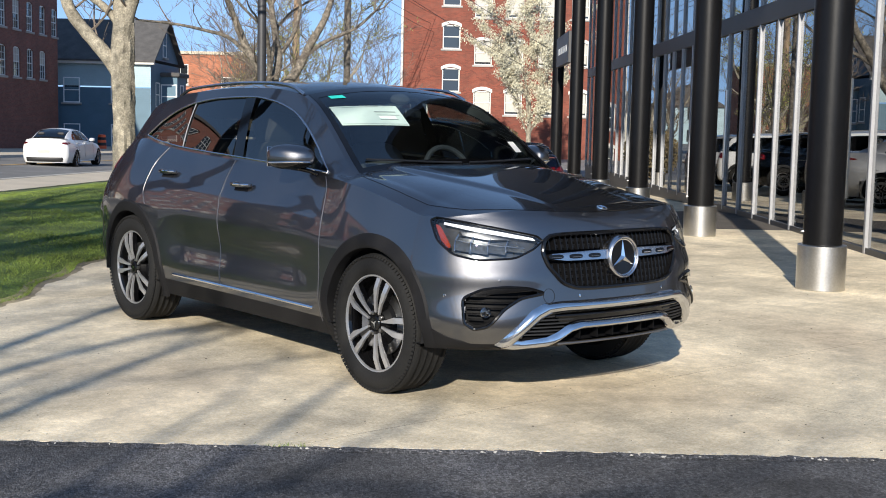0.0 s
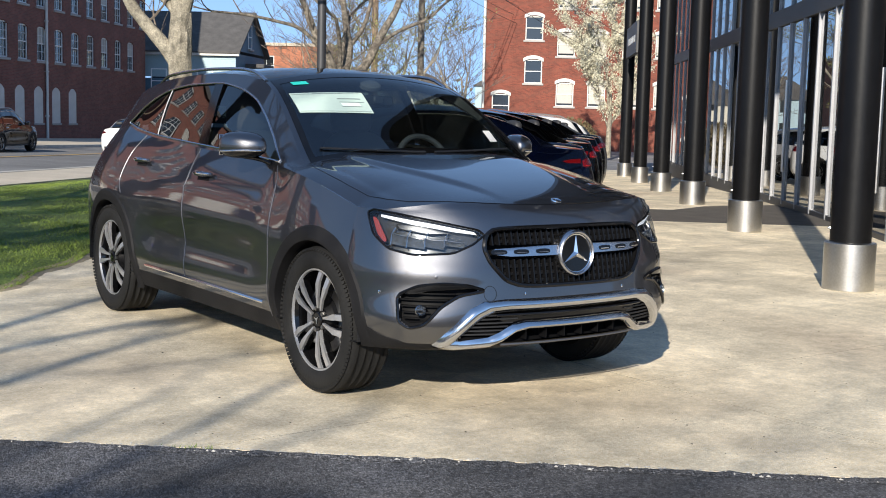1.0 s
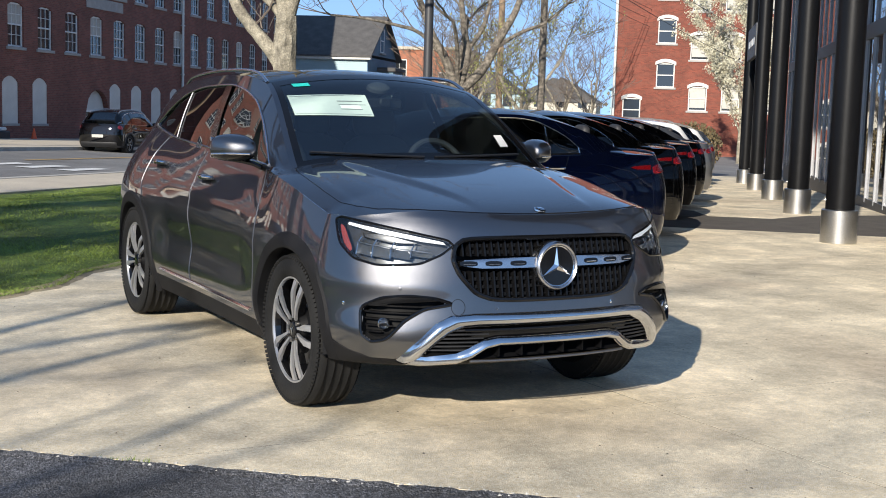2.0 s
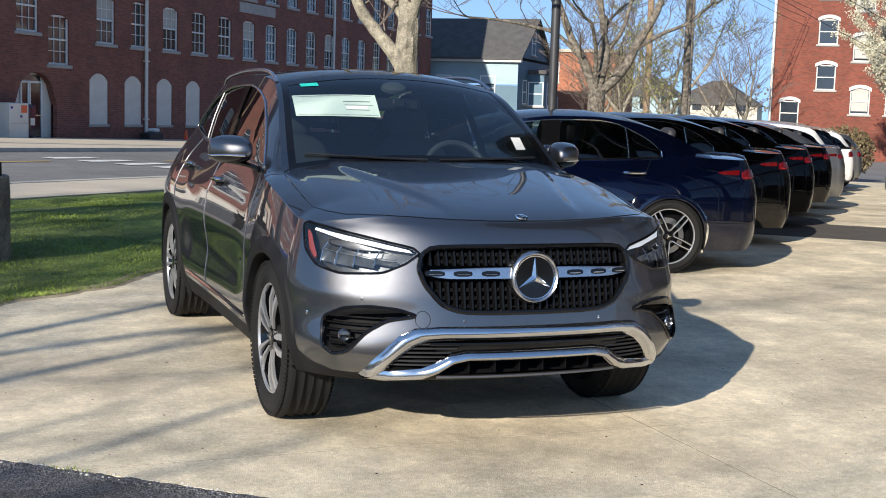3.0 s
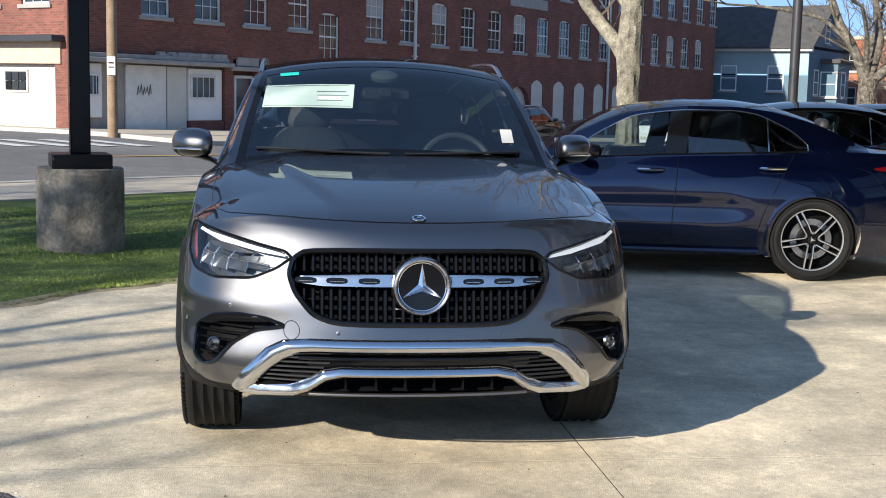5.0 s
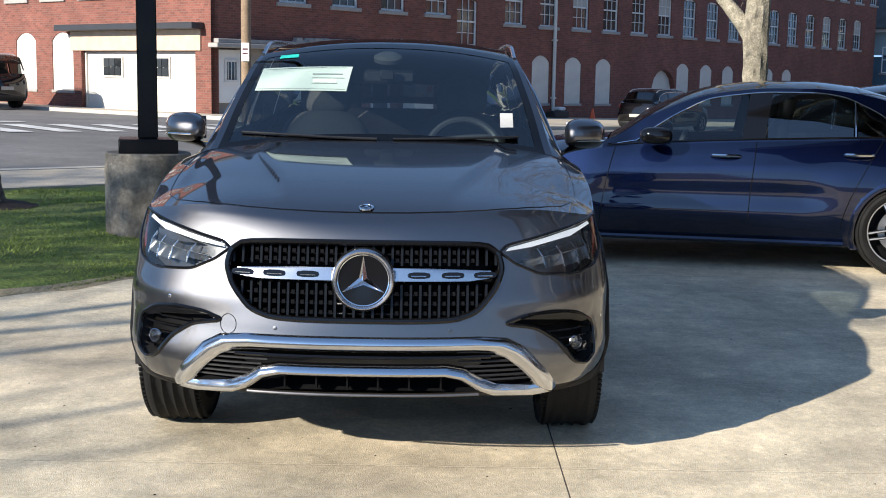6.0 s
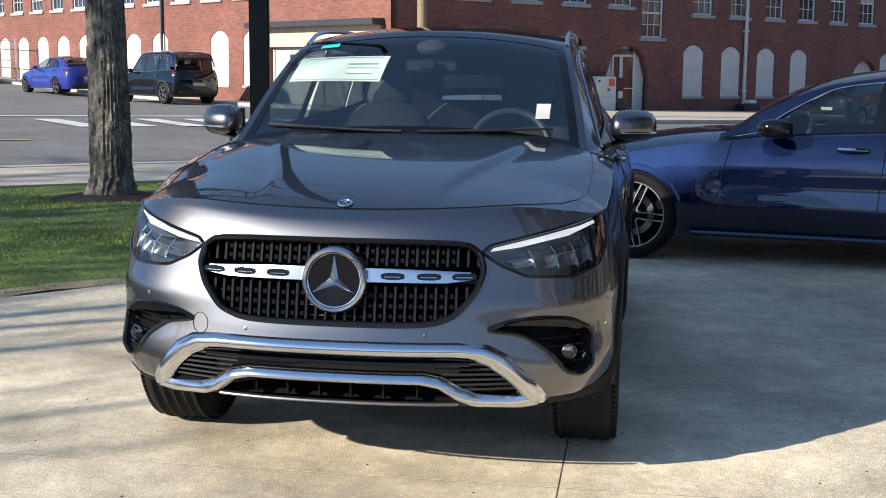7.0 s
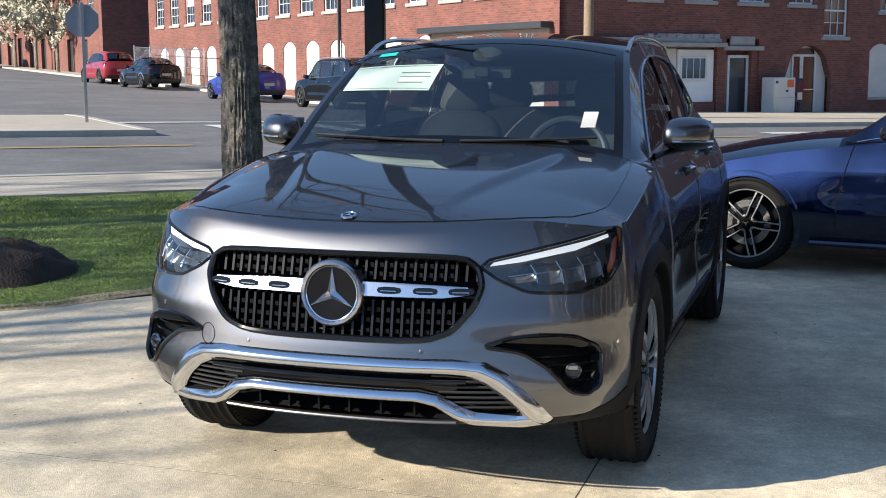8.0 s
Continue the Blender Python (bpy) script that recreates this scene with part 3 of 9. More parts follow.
# ---- brick mill and the houses ----
def wall_sheet(length, z0, z1, holes, depth=0.3, reveal=0.16):
    """A wall along +x facing -y, pierced by rectangular holes (x0, x1, z0, z1) with reveals."""
    g = Geo()
    xs = sorted({0.0, length, *[h[0] for h in holes], *[h[1] for h in holes]})
    zs = sorted({z0, z1, *[h[2] for h in holes], *[h[3] for h in holes]})
    hit = lambda x, z: any(h[0] < x < h[1] and h[2] < z < h[3] for h in holes)
    for i in range(len(xs) - 1):
        run = None
        for j in range(len(zs) - 1):
            solid = not hit((xs[i] + xs[i + 1]) / 2, (zs[j] + zs[j + 1]) / 2)
            if solid and run is None:
                run = zs[j]
            if run is not None and (not solid or j == len(zs) - 2):
                top = zs[j + 1] if solid else zs[j]
                g.add([(xs[i], 0, run), (xs[i + 1], 0, run), (xs[i + 1], 0, top), (xs[i], 0, top)], [(0, 1, 2, 3)])
                run = None
    for a, b, c, d in holes:
        g.add([(a, 0, c), (b, 0, c), (b, 0, d), (a, 0, d), (a, reveal, c), (b, reveal, c), (b, reveal, d), (a, reveal, d)], [(0, 4, 5, 1), (1, 5, 6, 2), (2, 6, 7, 3), (3, 7, 4, 0)])
    g.add([(0, depth, z0), (length, depth, z0), (length, depth, z1), (0, depth, z1), (0, 0, z0), (length, 0, z0), (length, 0, z1), (0, 0, z1)], [(0, 3, 2, 1), (0, 4, 7, 3), (1, 2, 6, 5), (3, 7, 6, 2)])
    return g


def arc_points(w, rise, n=8):
    """The head of a segmental arch over a width, from left to right, as (x, z over the springing)."""
    r = (w * w / 4 + rise * rise) / (2 * rise)
    return [(-w / 2 + w * i / n, math.sqrt(max(0, r * r - (-w / 2 + w * i / n) ** 2)) - (r - rise)) for i in range(n + 1)]


def spandrel(w, h, rise, y0=0.002, y1=0.15):
    """The brick corners over a segmental arch in a rectangular hole of width w whose top is h."""
    g = Geo()
    arc = arc_points(w, rise)
    n = len(arc)
    for y, rev in ((y0, False), (y1, True)):
        vs = [(x, y, h - rise + z) for x, z in arc] + [(x, y, h) for x, z in arc]
        fs = [(i, i + 1, n + i + 1, n + i) for i in range(n - 1)]
        g.add(vs, [f[::-1] for f in fs] if rev else fs)
    g.add([(x, y, h - rise + z) for y in (y0, y1) for x, z in arc], [(i, n + i, n + i + 1, i + 1) for i in range(n - 1)])
    return g


def frame_ring(x0, x1, z0, z1, b, y0, y1):
    """One connected rectangular frame."""
    o = [(x0, z0), (x1, z0), (x1, z1), (x0, z1)]
    i = [(x0 + b, z0 + b), (x1 - b, z0 + b), (x1 - b, z1 - b), (x0 + b, z1 - b)]
    vs = [(x, y, z) for y in (y0, y1) for ring in (o, i) for x, z in ring]
    fs = []
    for k in range(4):
        n = (k + 1) % 4
        fs += [(k, n, 4 + n, 4 + k), (8 + k, 12 + k, 12 + n, 8 + n), (4 + k, 4 + n, 12 + n, 12 + k), (k, 8 + k, 8 + n, n)]
    return Geo().add(vs, fs)


def sash_meshes(w, h, rise, cols, rows, white=M_SASH):
    """A double-hung sash window: frame with glazing bars, pane, sill. Local origin: middle of the sill, on the wall's face."""
    y0, y1, b = 0.07, 0.13, 0.07
    f = frame_ring(-w / 2, w / 2, 0.0, h - rise * 0.2, b, y0, y1)
    rail = Geo().box(-w / 2 + b, w / 2 - b, y0 - 0.015, y1, h * 0.5 - 0.03, h * 0.5 + 0.03)
    up = Geo().box(-0.012, 0.012, y0 + 0.015, y1 - 0.02, 0, h * 0.5 - b)
    flat_ = Geo().box(-w / 2 + b, w / 2 - b, y0 + 0.015, y1 - 0.02, -0.012, 0.012)
    bars = []
    for half in (0, 1):
        lo, hi = (b, h * 0.5) if half == 0 else (h * 0.5, h - b)
        if half == 1 or rows > 1:
            bars += [("up", -w / 2 + b + (w - 2 * b) * k / cols, lo) for k in range(1, cols)]
            bars += [("flat", 0, lo + (hi - lo) * k / rows) for k in range(1, rows)]
    p = Geo().box(-w / 2 + 0.02, w / 2 - 0.02, 0.115, 0.125, 0.02, h - 0.02)
    s = Geo().box(-w / 2 - 0.12, w / 2 + 0.12, -0.07, 0.14, -0.13, 0.0, b=0.012)
    kit = dict(up=up.mesh("glazing_bar", white, True), flat=flat_.mesh("glazing_bar", white, True), rail=rail.mesh("meeting_rail", white, True), bars=bars, frame=f.mesh("window", white, True), pane=p.mesh("pane", M_PANE, True), sill=s.mesh("sill", M_SILL, True))
    return kit


def put_window(kit, parent, m):
    """A sash window of that kit, with its parts."""
    w = part("window", kit["frame"], None, parent, m=m)
    part("pane", kit["pane"], None, w), part("sill", kit["sill"], None, w), part("meeting_rail", kit["rail"], None, w)
    for kind, x, z in kit["bars"]:
        part("glazing_bar", kit[kind], None, w, m=pose(x, 0, z))
    return w


def board_meshes(w, h, rise):
    """A window closed by a painted board."""
    arc = arc_points(w - 0.01, rise)
    out = [(-w / 2 + 0.005, 0), (w / 2 - 0.005, 0)] + [(x, h - rise + z) for x, z in arc[::-1]]
    g = Geo().prism([(x, z) for x, z in out], -0.06, -0.03, Matrix.Rotation(radians(90), 4, "X"))
    s = Geo().box(-w / 2 - 0.05, w / 2 + 0.05, -0.04, 0.1, -0.1, 0.0, b=0.01)
    return g.mesh("boarded_window", M_BOARD, True), s.mesh("sill", M_SILL, True)


mill = thing("mill_building", "long dark red brick mill with arched sash windows", "building", GRID)
FV, SU = 26.2, 20.95
WIN_W, WIN_H, RISE = 1.26, 1.85, 0.16
front_holes, side_holes = [], []
front_win, side_win, front_board, side_board = [], [], [], []
for k in range(22):
    x = 24.4 + 2.425 * k - SU
    if k == 4:
        front_win.append((x - 0.6, 2.62))          # the stair window sits lower
    elif x < 54:
        front_win.append((x, 3.62 - (0.05 if k > 4 else -0.1)))
    if 4 < k < 22:
        front_win.append((x, 6.45))
    if k >= 12:
        front_win.append((x, 9.3))
for k in range(12):
    x = 36.05 + 2.425 * k - SU
    if k not in (4, 5):
        front_board.append((x, 0.42 - 0.02 * k))
for k in range(16):
    side_win += [(1.6 + 2.27 * k, z) for z in (3.9, 6.8, 9.6)]
for k in range(13):
    if k != 2:
        side_board.append((7.9 + 2.27 * k, 0.75))
BOARD_H = 1.98
for lst, holes in ((front_win, front_holes), (side_win, side_holes)):
    for x, z in lst:
        holes.append((x - WIN_W / 2, x + WIN_W / 2, z, z + WIN_H))
for lst, holes in ((front_board, front_holes), (side_board, side_holes)):
    for x, z in lst:
        holes.append((x - WIN_W / 2, x + WIN_W / 2, z, z + BOARD_H))
ARCH_X, ARCH_W, ARCH_TOP = 32.15 - SU, 2.4, 2.3
ARCH2_X, ARCH2_W, ARCH2_TOP = 48.75 - SU, 2.5, 1.95
DOOR_X = 28.85 - SU
front_holes += [(ARCH_X - ARCH_W / 2, ARCH_X + ARCH_W / 2, -0.6, ARCH_TOP), (ARCH2_X - ARCH2_W / 2, ARCH2_X + ARCH2_W / 2, -1.5, ARCH2_TOP), (DOOR_X - 0.78, DOOR_X + 0.78, -0.6, 2.5), (0.3, 6.7, -0.6, 2.2)]
GAR_V0, GAR_V1 = 26.95, 33.0
side_len = 37.5
side_holes.append((side_len - (GAR_V1 - FV), side_len - (GAR_V0 - FV), -0.6, 2.08))
side_holes = [h if i >= len(side_holes) - 1 else (side_len - h[1], side_len - h[0], h[2], h[3]) for i, h in enumerate(side_holes)]
part("wall", wall_sheet(53.4, -2.5, 12.5, front_holes), M_BRICK_MILL, mill, "dark red brick front in shade", pose(SU, FV, 0), flat=True)
part("wall", wall_sheet(side_len, -2.5, 12.5, side_holes), M_BRICK_MILL, mill, "red brick side in full sun", pose(SU, FV + side_len, 0, 0, 0, -90), flat=True)
part("wall", Geo().box(0, 12, -0.3, 0, -2.5, 12.5), M_BRICK_MILL, mill, m=pose(SU + 53.4, FV + 0.004, 0, 0, 0, 90), flat=True)
part("roof", Geo().box(-0.25, 53.6, -0.25, 12.3, 12.5, 12.8).box(-0.25, 12, 12.3, side_len, 12.5, 12.8), M_ROOF, mill, m=pose(SU, FV, 0), flat=True)
mill_kit = sash_meshes(WIN_W, WIN_H, RISE, 3, 2)
span = spandrel(WIN_W, WIN_H, RISE).mesh("arch_brick", M_BRICK_MILL, True)
bspan = spandrel(WIN_W, BOARD_H, 0.28).mesh("arch_brick", M_BRICK_MILL, True)
bd, bs = board_meshes(WIN_W, BOARD_H, 0.28)
blind = Geo().box(-WIN_W / 2 + 0.08, WIN_W / 2 - 0.08, 0.105, 0.112, 0.95, WIN_H - 0.1).mesh("blind", M_SHADE, True)


def mill_spot(face, x, z):
    return pose(SU + x, FV, z) if face == "front" else pose(SU, FV + x, z, 0, 0, -90)


rnd = random.Random(3)
for face, wins, boards in (("front", front_win, front_board), ("side", side_win, side_board)):
    for x, z in wins:
        w = put_window(mill_kit, mill, mill_spot(face, x, z))
        part("arch_brick", span, None, w)
        if rnd.random() < 0.35:
            part("blind", blind, None, w)
    for x, z in boards:
        w = part("boarded_window", bd, None, mill, "window closed by a white painted board", mill_spot(face, x, z))
        part("sill", bs, None, w), part("arch_brick", bspan, None, w)
# rain pipes
for u in (39.32, 58.8):
    g = Geo().tube([(u, FV - 0.09, -0.6), (u, FV - 0.09, 12.4)], 0.075, 10)
    for z in (0.6, 3.0, 5.7, 8.6):
        g.box(u - 0.11, u + 0.11, FV - 0.17, FV + 0.0, z, z + 0.06)
    part("rain_pipe", g, M_WHITE, mill, "white painted rain pipe")
g = Geo().tube([(SU - 0.09, 40.6, 0), (SU - 0.09, 40.6, 12.4)], 0.06, 8)
part("rain_pipe", g, M_DARKSTEEL, mill, "dark rain pipe")
part("stone_plate", Geo().box(47.6, 51.4, FV - 0.05, FV + 0.02, 5.75, 6.25, b=0.01), M_SILL, mill, "grey blank stone plate")


def arch_fill(x, w, top, z0, name, glazed):
    """A tall arched entrance: white surround, a door and a fanlight in the arch."""
    rise = w * 0.48
    arc = arc_points(w, rise, 14)
    out = [(-w / 2, z0)] + [(px, top - rise + pz) for px, pz in arc] + [(w / 2, z0)]
    ring = Geo()
    inner = [(px * 0.995, pz) for px, pz in out]
    d = part(name, Geo().prism(out, -0.3, -0.26, Matrix.Rotation(radians(90), 4, "X")), M_WHITE, mill, "white painted arched entrance", pose(SU + x, FV, 0), flat=True)
    sp = spandrel(w, top, rise, 0.002, 0.27).mesh("arch_brick", M_BRICK_MILL, True)
    part("arch_brick", sp, None, d)
    if glazed:
        for a, b in ((-0.62, -0.14), (-0.12, 0.62)):
            part("door_frame", frame_ring(a, b, z0, 1.98, 0.07, 0.2, 0.255), M_SASH, d, flat=True)
            part("door_glass", Geo().box(a + 0.06, b - 0.06, 0.235, 0.245, z0 + 0.06, 1.92), M_PANE, d, flat=True)
    else:
        part("door_frame", Geo().box(-0.9, 0.9, 0.2, 0.255, 0.9, 1.0), M_SASH, d, flat=True)
        part("door_glass", Geo().box(-0.8, 0.8, 0.235, 0.245, 0.1, 0.9), M_PANE, d, flat=True)
    if glazed:
        part("door_handle", Geo().box(-0.1, 0.6, 0.17, 0.19, 0.72, 0.76), M_STEEL, d, flat=True)
        part("fanlight", Geo().box(-0.55, 0.55, 0.235, 0.245, 2.0, 2.2), M_PANE, d, flat=True)


arch_fill(ARCH_X, ARCH_W, ARCH_TOP, -0.45, "arched_door", True)
arch_fill(ARCH2_X, ARCH2_W, ARCH2_TOP, -0.9, "arched_door", False)

# narrow doorway with a brick hood
d = part("doorway", Geo().box(-0.78, 0.78, 0.3, 0.34, -0.45, 2.5), M_MULCH, mill, "dark recessed doorway", pose(SU + DOOR_X, FV, 0), flat=True)
part("door_frame", frame_ring(-0.5, 0.5, -0.4, 1.95, 0.1, 0.2, 0.28), M_SASH, d, flat=True)
part("door_glass", Geo().box(-0.4, 0.4, 0.23, 0.25, -0.1, 1.87), M_PANE, d, flat=True)
part("hood", Geo().box(-0.95, 0.95, -0.1, 0.05, 2.1, 2.25, b=0.02).box(-0.6, 0.6, -0.02, 0.08, 2.25, 2.6, b=0.05), M_SILL, d, "weathered brick and stone hood", flat=True)
part("pier_brick", Geo().box(0.5, 0.78, 0.05, 0.3, -0.45, 2.1), M_BRICK_MILL, d, flat=True)

# boarded storefront with a sagging slab canopy
sf = part("storefront", Geo().box(0.3, 6.7, 0.24, 0.3, -0.5, 2.2), M_SILL, mill, "grey boarded storefront under a crumbling canopy", pose(SU, FV, 0), flat=True)
part("canopy", Geo().box(-0.05, 6.85, -0.35, 0.1, 2.2, 2.34, b=0.02).box(0.1, 6.7, -0.22, 0.05, 2.34, 2.48, b=0.02), M_SILL, sf, "weathered stone canopy", flat=True)
rub = Geo()
for k in range(60):
    x, s_ = rnd.uniform(3.4, 6.5), rnd.uniform(0.05, 0.16)
    rub.box(x, x + s_ * 2, -0.2 + rnd.random() * 0.1, 0.05, 2.46, 2.48 + s_, b=0.02)
part("rubble", rub, M_SILL, sf, "crumbled mortar on the canopy", flat=True, kind="stuff")
part("panel", Geo().box(0.32, 1.25, 0.1, 0.23, 0.5, 2.15, b=0.01), M_TRIM, sf, flat=True)
part("panel", Geo().box(5.05, 6.65, 0.1, 0.23, 0.38, 2.12, b=0.01), M_TRIM, sf, flat=True)
part("panel", Geo().box(4.1, 5.0, 0.16, 0.23, -0.45, 2.15, b=0.01), M_WHITE, sf, flat=True)
part("shutter", Geo().box(2.3, 4.05, 0.16, 0.235, -0.42, 2.16, b=0.01), M_SASH, sf, "grey steel door with sprayed scribble", flat=True)
for a, b, lo, hi in ((5.1, 6.3, 1.1, 1.9), (0.6, 1.15, 1.15, 1.85)):
    sw = part("window", frame_ring(a, b, lo, hi, 0.07, 0.05, 0.11), M_SASH, sf, flat=True)
    part("pane", Geo().box(a + 0.06, b - 0.06, 0.085, 0.09, lo + 0.06, hi - 0.06), M_PANE, sw, flat=True)
    for k in range(1, 4):
        x = a + (b - a) * k / 4
        part("glazing_bar", Geo().box(x - 0.012, x + 0.012, 0.07, 0.085, lo + 0.07, hi - 0.07), M_SASH, sw, flat=True)
g = Geo()
for k in range(5):                                                 # bars for the scribble, which cannot be read
    x = 2.75 + k * 0.13
    g.tube([(x, 0.15, 1.2 + 0.1 * (k % 2)), (x + 0.06, 0.15, 1.5 + 0.06 * math.sin(k * 2)), (x + 0.1, 0.15, 1.25)], 0.014, 5)
part("scribble", g, M_DARKSTEEL, sf, flat=True)
part("plinth", Geo().box(5.05, 6.65, 0.02, 0.23, -0.5, 0.37), M_BRICK_MILL, sf, flat=True)

# garage front on the sunlit side
gar = part("garage_front", Geo().box(-6.05, -0.0, 0.2, 0.28, -0.3, 2.08), M_BOARD, mill, "white painted garage doors under a tan fascia", pose(SU, GAR_V0, 0, 0, 0, -90) @ pose(0, 0, 0), flat=True)
part("fascia", Geo().box(-6.6, 0.3, -0.06, 0.02, 2.1, 2.75, b=0.01), material("tan_fascia", (0.55, 0.42, 0.31), 0.7, vary=0.1), gar, "tan painted fascia board", flat=True)
part("canopy", Geo().box(-6.9, 0.45, -0.5, 0.0, 2.75, 2.95, b=0.02), M_DARKSTEEL, gar, "dark sheet metal canopy edge", flat=True)
for x in (-4.5, -2.0):
    gw = part("window", frame_ring(x - 0.55, x + 0.55, 1.22, 1.92, 0.06, 0.15, 0.2), M_WHITE, gar, flat=True)
    for k in range(3):
        for r in range(2):
            part("pane", Geo().box(x - 0.47 + k * 0.32, x - 0.18 + k * 0.32, 0.13, 0.16, 1.29 + r * 0.29, 1.56 + r * 0.29), M_PANE, gw, flat=True)
for x in (-6.0, -3.05, -0.05):
    part("door_post", Geo().box(x - 0.04, x + 0.04, 0.14, 0.2, -0.3, 2.06), M_WHITE, gar, flat=True)

# the tall brick block behind the lot
far = thing("apartment_building", "tall orange-red brick apartment block in sun", "building", GRID)
RU = 77.5
fh = []
for v0, z0 in ((0.45, -0.9), (2.6, 1.1), (0.45, 3.45), (0.45, 6.35), (0.45, 9.25), (-1.72, 1.95), (-1.72, 5.3), (-1.72, 8.5), (-3.85, 1.95), (-3.85, 5.3), (-3.85, 8.5), (-6.1, 1.95), (-6.1, 5.3), (-8.3, 5.3), (-8.3, 1.95), (-8.3, 8.5), (-6.1, 8.5), (2.6, -1.7), (-10.5, 1.95), (-10.5, 5.3)):
    fh.append((3.3 - v0, 3.3 - v0 + 1.2, z0, z0 + 1.62))
part("wall", wall_sheet(20, -4, 15, fh), M_BRICK_FAR, far, m=pose(RU, 3.3, 0, 0, 0, -90), flat=True)
part("wall", Geo().box(0.0, 14, 0, 0.3, -4, 15), M_BRICK_FAR, far, m=pose(RU + 0.3, 3.0, 0), flat=True)
part("roof", Geo().box(-0.3, 14, -17, 3.6, 15, 15.4), M_ROOF, far, m=pose(RU, 0, 0), flat=True)
far_kit = sash_meshes(1.2, 1.62, 0.14, 1, 1, M_WHITE)
fa = arc_points(1.36, 0.2, 10)
fspan = Geo().prism([(x, 1.46 + z) for x, z in fa] + [(x, 1.68 + z) for x, z in fa[::-1]], -0.06, 0.05, Matrix.Rotation(radians(90), 4, "X")).mesh("lintel", M_WHITE, True)
fblind = Geo().box(-0.5, 0.5, 0.1, 0.112, 0.2, 1.5).mesh("blind", M_SHADE, True)
for k, (a, b, z0, z1) in enumerate(fh):
    w = put_window(far_kit, far, pose(RU, 3.3 - (a + b) / 2, z0, 0, 0, -90))
    part("lintel", fspan, None, w)
    if a > 4.5:
        part("blind", fblind, None, w)
part("rain_pipe", Geo().tube([(RU - 0.12, 3.2, -3), (RU - 0.12, 3.2, 15)], 0.09, 8), M_WHITE, far, "white rain pipe at the corner")

# small brick block behind the blue house
blk = thing("brick_block", "low orange brick block with flat roof in sun", "building", GRID)
hs = [(x, x + 1.3, z, z + 1.7) for x, z in ((0.6, 4.0), (0.6, 1.1), (0.6, -1.8), (4.6, 3.0), (4.6, -0.4))]
part("wall", wall_sheet(6.6, -4, 6.5, hs), M_BRICK_SMALL, blk, m=pose(95, 23.3, 0, 0, 0, -90), flat=True)
part("wall", Geo().box(0.3, 9, -0.3, 0, -4, 6.5), M_BRICK_SMALL, blk, m=pose(95, 17, 0), flat=True)
part("roof", Geo().box(-0.15, 9, -6.8, 0.2, 6.5, 6.75), M_WALKWAY, blk, m=pose(95, 23.3, 0), flat=True)
block_kit = sash_meshes(1.3, 1.7, 0.1, 2, 1, M_SASH)
for a, b, z0, z1 in hs:
    put_window(block_kit, blk, pose(95, 23.3 - (a + b) / 2, z0, 0, 0, -90))

# blue clapboard house
house = thing("clapboard_house", "blue-grey clapboard house with dark shingle roof", "house", GRID)
HU, HV0, HV1, RIDGE = 79.0, 20.7, 31.0, 8.3


def clapboards(length, z0, z1, step=0.13):
    """Overlapping boards along +x, facing -y."""
    n = int((z1 - z0) / step)
    g = Geo()
    prof = [(y, z0 + i * step + (0.0 if y else 0.0)) for i in range(n + 1) for y in (0.0, -0.018)]
    return g.grid(lambda i, j: (length * i, prof[j][0], prof[j][1]), 1, len(prof) - 1)


# sun on the upper boards and shade below are put into two wall colours
part("wall", clapboards(HV1 - HV0, -4, 3.4), M_BLUEHOUSE, house, "lower clapboard wall, coloured darker blue for the shade on it", pose(HU, HV1, 0, 0, 0, -90), flat=True)
part("upper_wall", clapboards(HV1 - HV0, 3.37, 4.99), M_GREYSUNLIT, house, "upper clapboards, coloured paler for the sun on them", pose(HU, HV1, 0, 0, 0, -90), flat=True)
part("wall", clapboards(9, -4, 5.2), M_BLUEHOUSE, house, m=pose(HU, HV0, 0), flat=True)
gab = clapboards(9, 5.2, 5.33)
gab.add([(0, 0, 5.3), (9, 0, 5.3), (4.5, 0, RIDGE - 0.1)], [(0, 1, 2)])
part("gable", gab, M_BLUEHOUSE, house, m=pose(HU, HV0, 0), flat=True)
part("eave_board", Geo().box(HU - 0.35, HU + 0.02, HV0 - 0.3, HV1, 4.9, 5.25, b=0.02), M_WHITE, house, "white painted eave board", flat=True)
r = Geo()
for du, s in ((0, 1), (9, -1)):
    a, b = HU + du - 0.45 * s, HU + 4.5
    r.add([(a, HV0 - 0.4, 5.2), (a, HV1, 5.2), (b, HV1, RIDGE), (b, HV0 - 0.4, RIDGE), (a, HV0 - 0.4, 5.08), (a, HV1, 5.08), (b, HV1, RIDGE - 0.12), (b, HV0 - 0.4, RIDGE - 0.12)], [(0, 1, 2, 3), (7, 6, 5, 4), (0, 4, 5, 1), (0, 3, 7, 4)])
part("roof", r, M_ROOF, house, "dark grey shingle roof", flat=True)
house_kit = sash_meshes(1.15, 1.75, 0.02, 1, 1, M_TRIM)
for v, z in ((22.9, 2.2), (26.2, 2.2), (22.9, -1.0), (26.2, -1.0), (29.3, 2.2)):
    put_window(house_kit, house, pose(HU, v, z, 0, 0, -90) @ pose(0, -0.1, 0))
for u, z in ((81.0, 2.0), (85.5, 2.0), (81.0, -1.2), (85.5, -1.2), (83.3, 5.6)):
    put_window(house_kit, house, pose(u, HV0, z) @ pose(0, -0.1, 0))
part("skylight", Geo().box(-0.3, 0.3, -0.45, 0.45, 0, 0.08, b=0.01), M_PANE, house, m=pose(HU + 1.7, 26.0, 6.42, 0, -35, 0), flat=True)
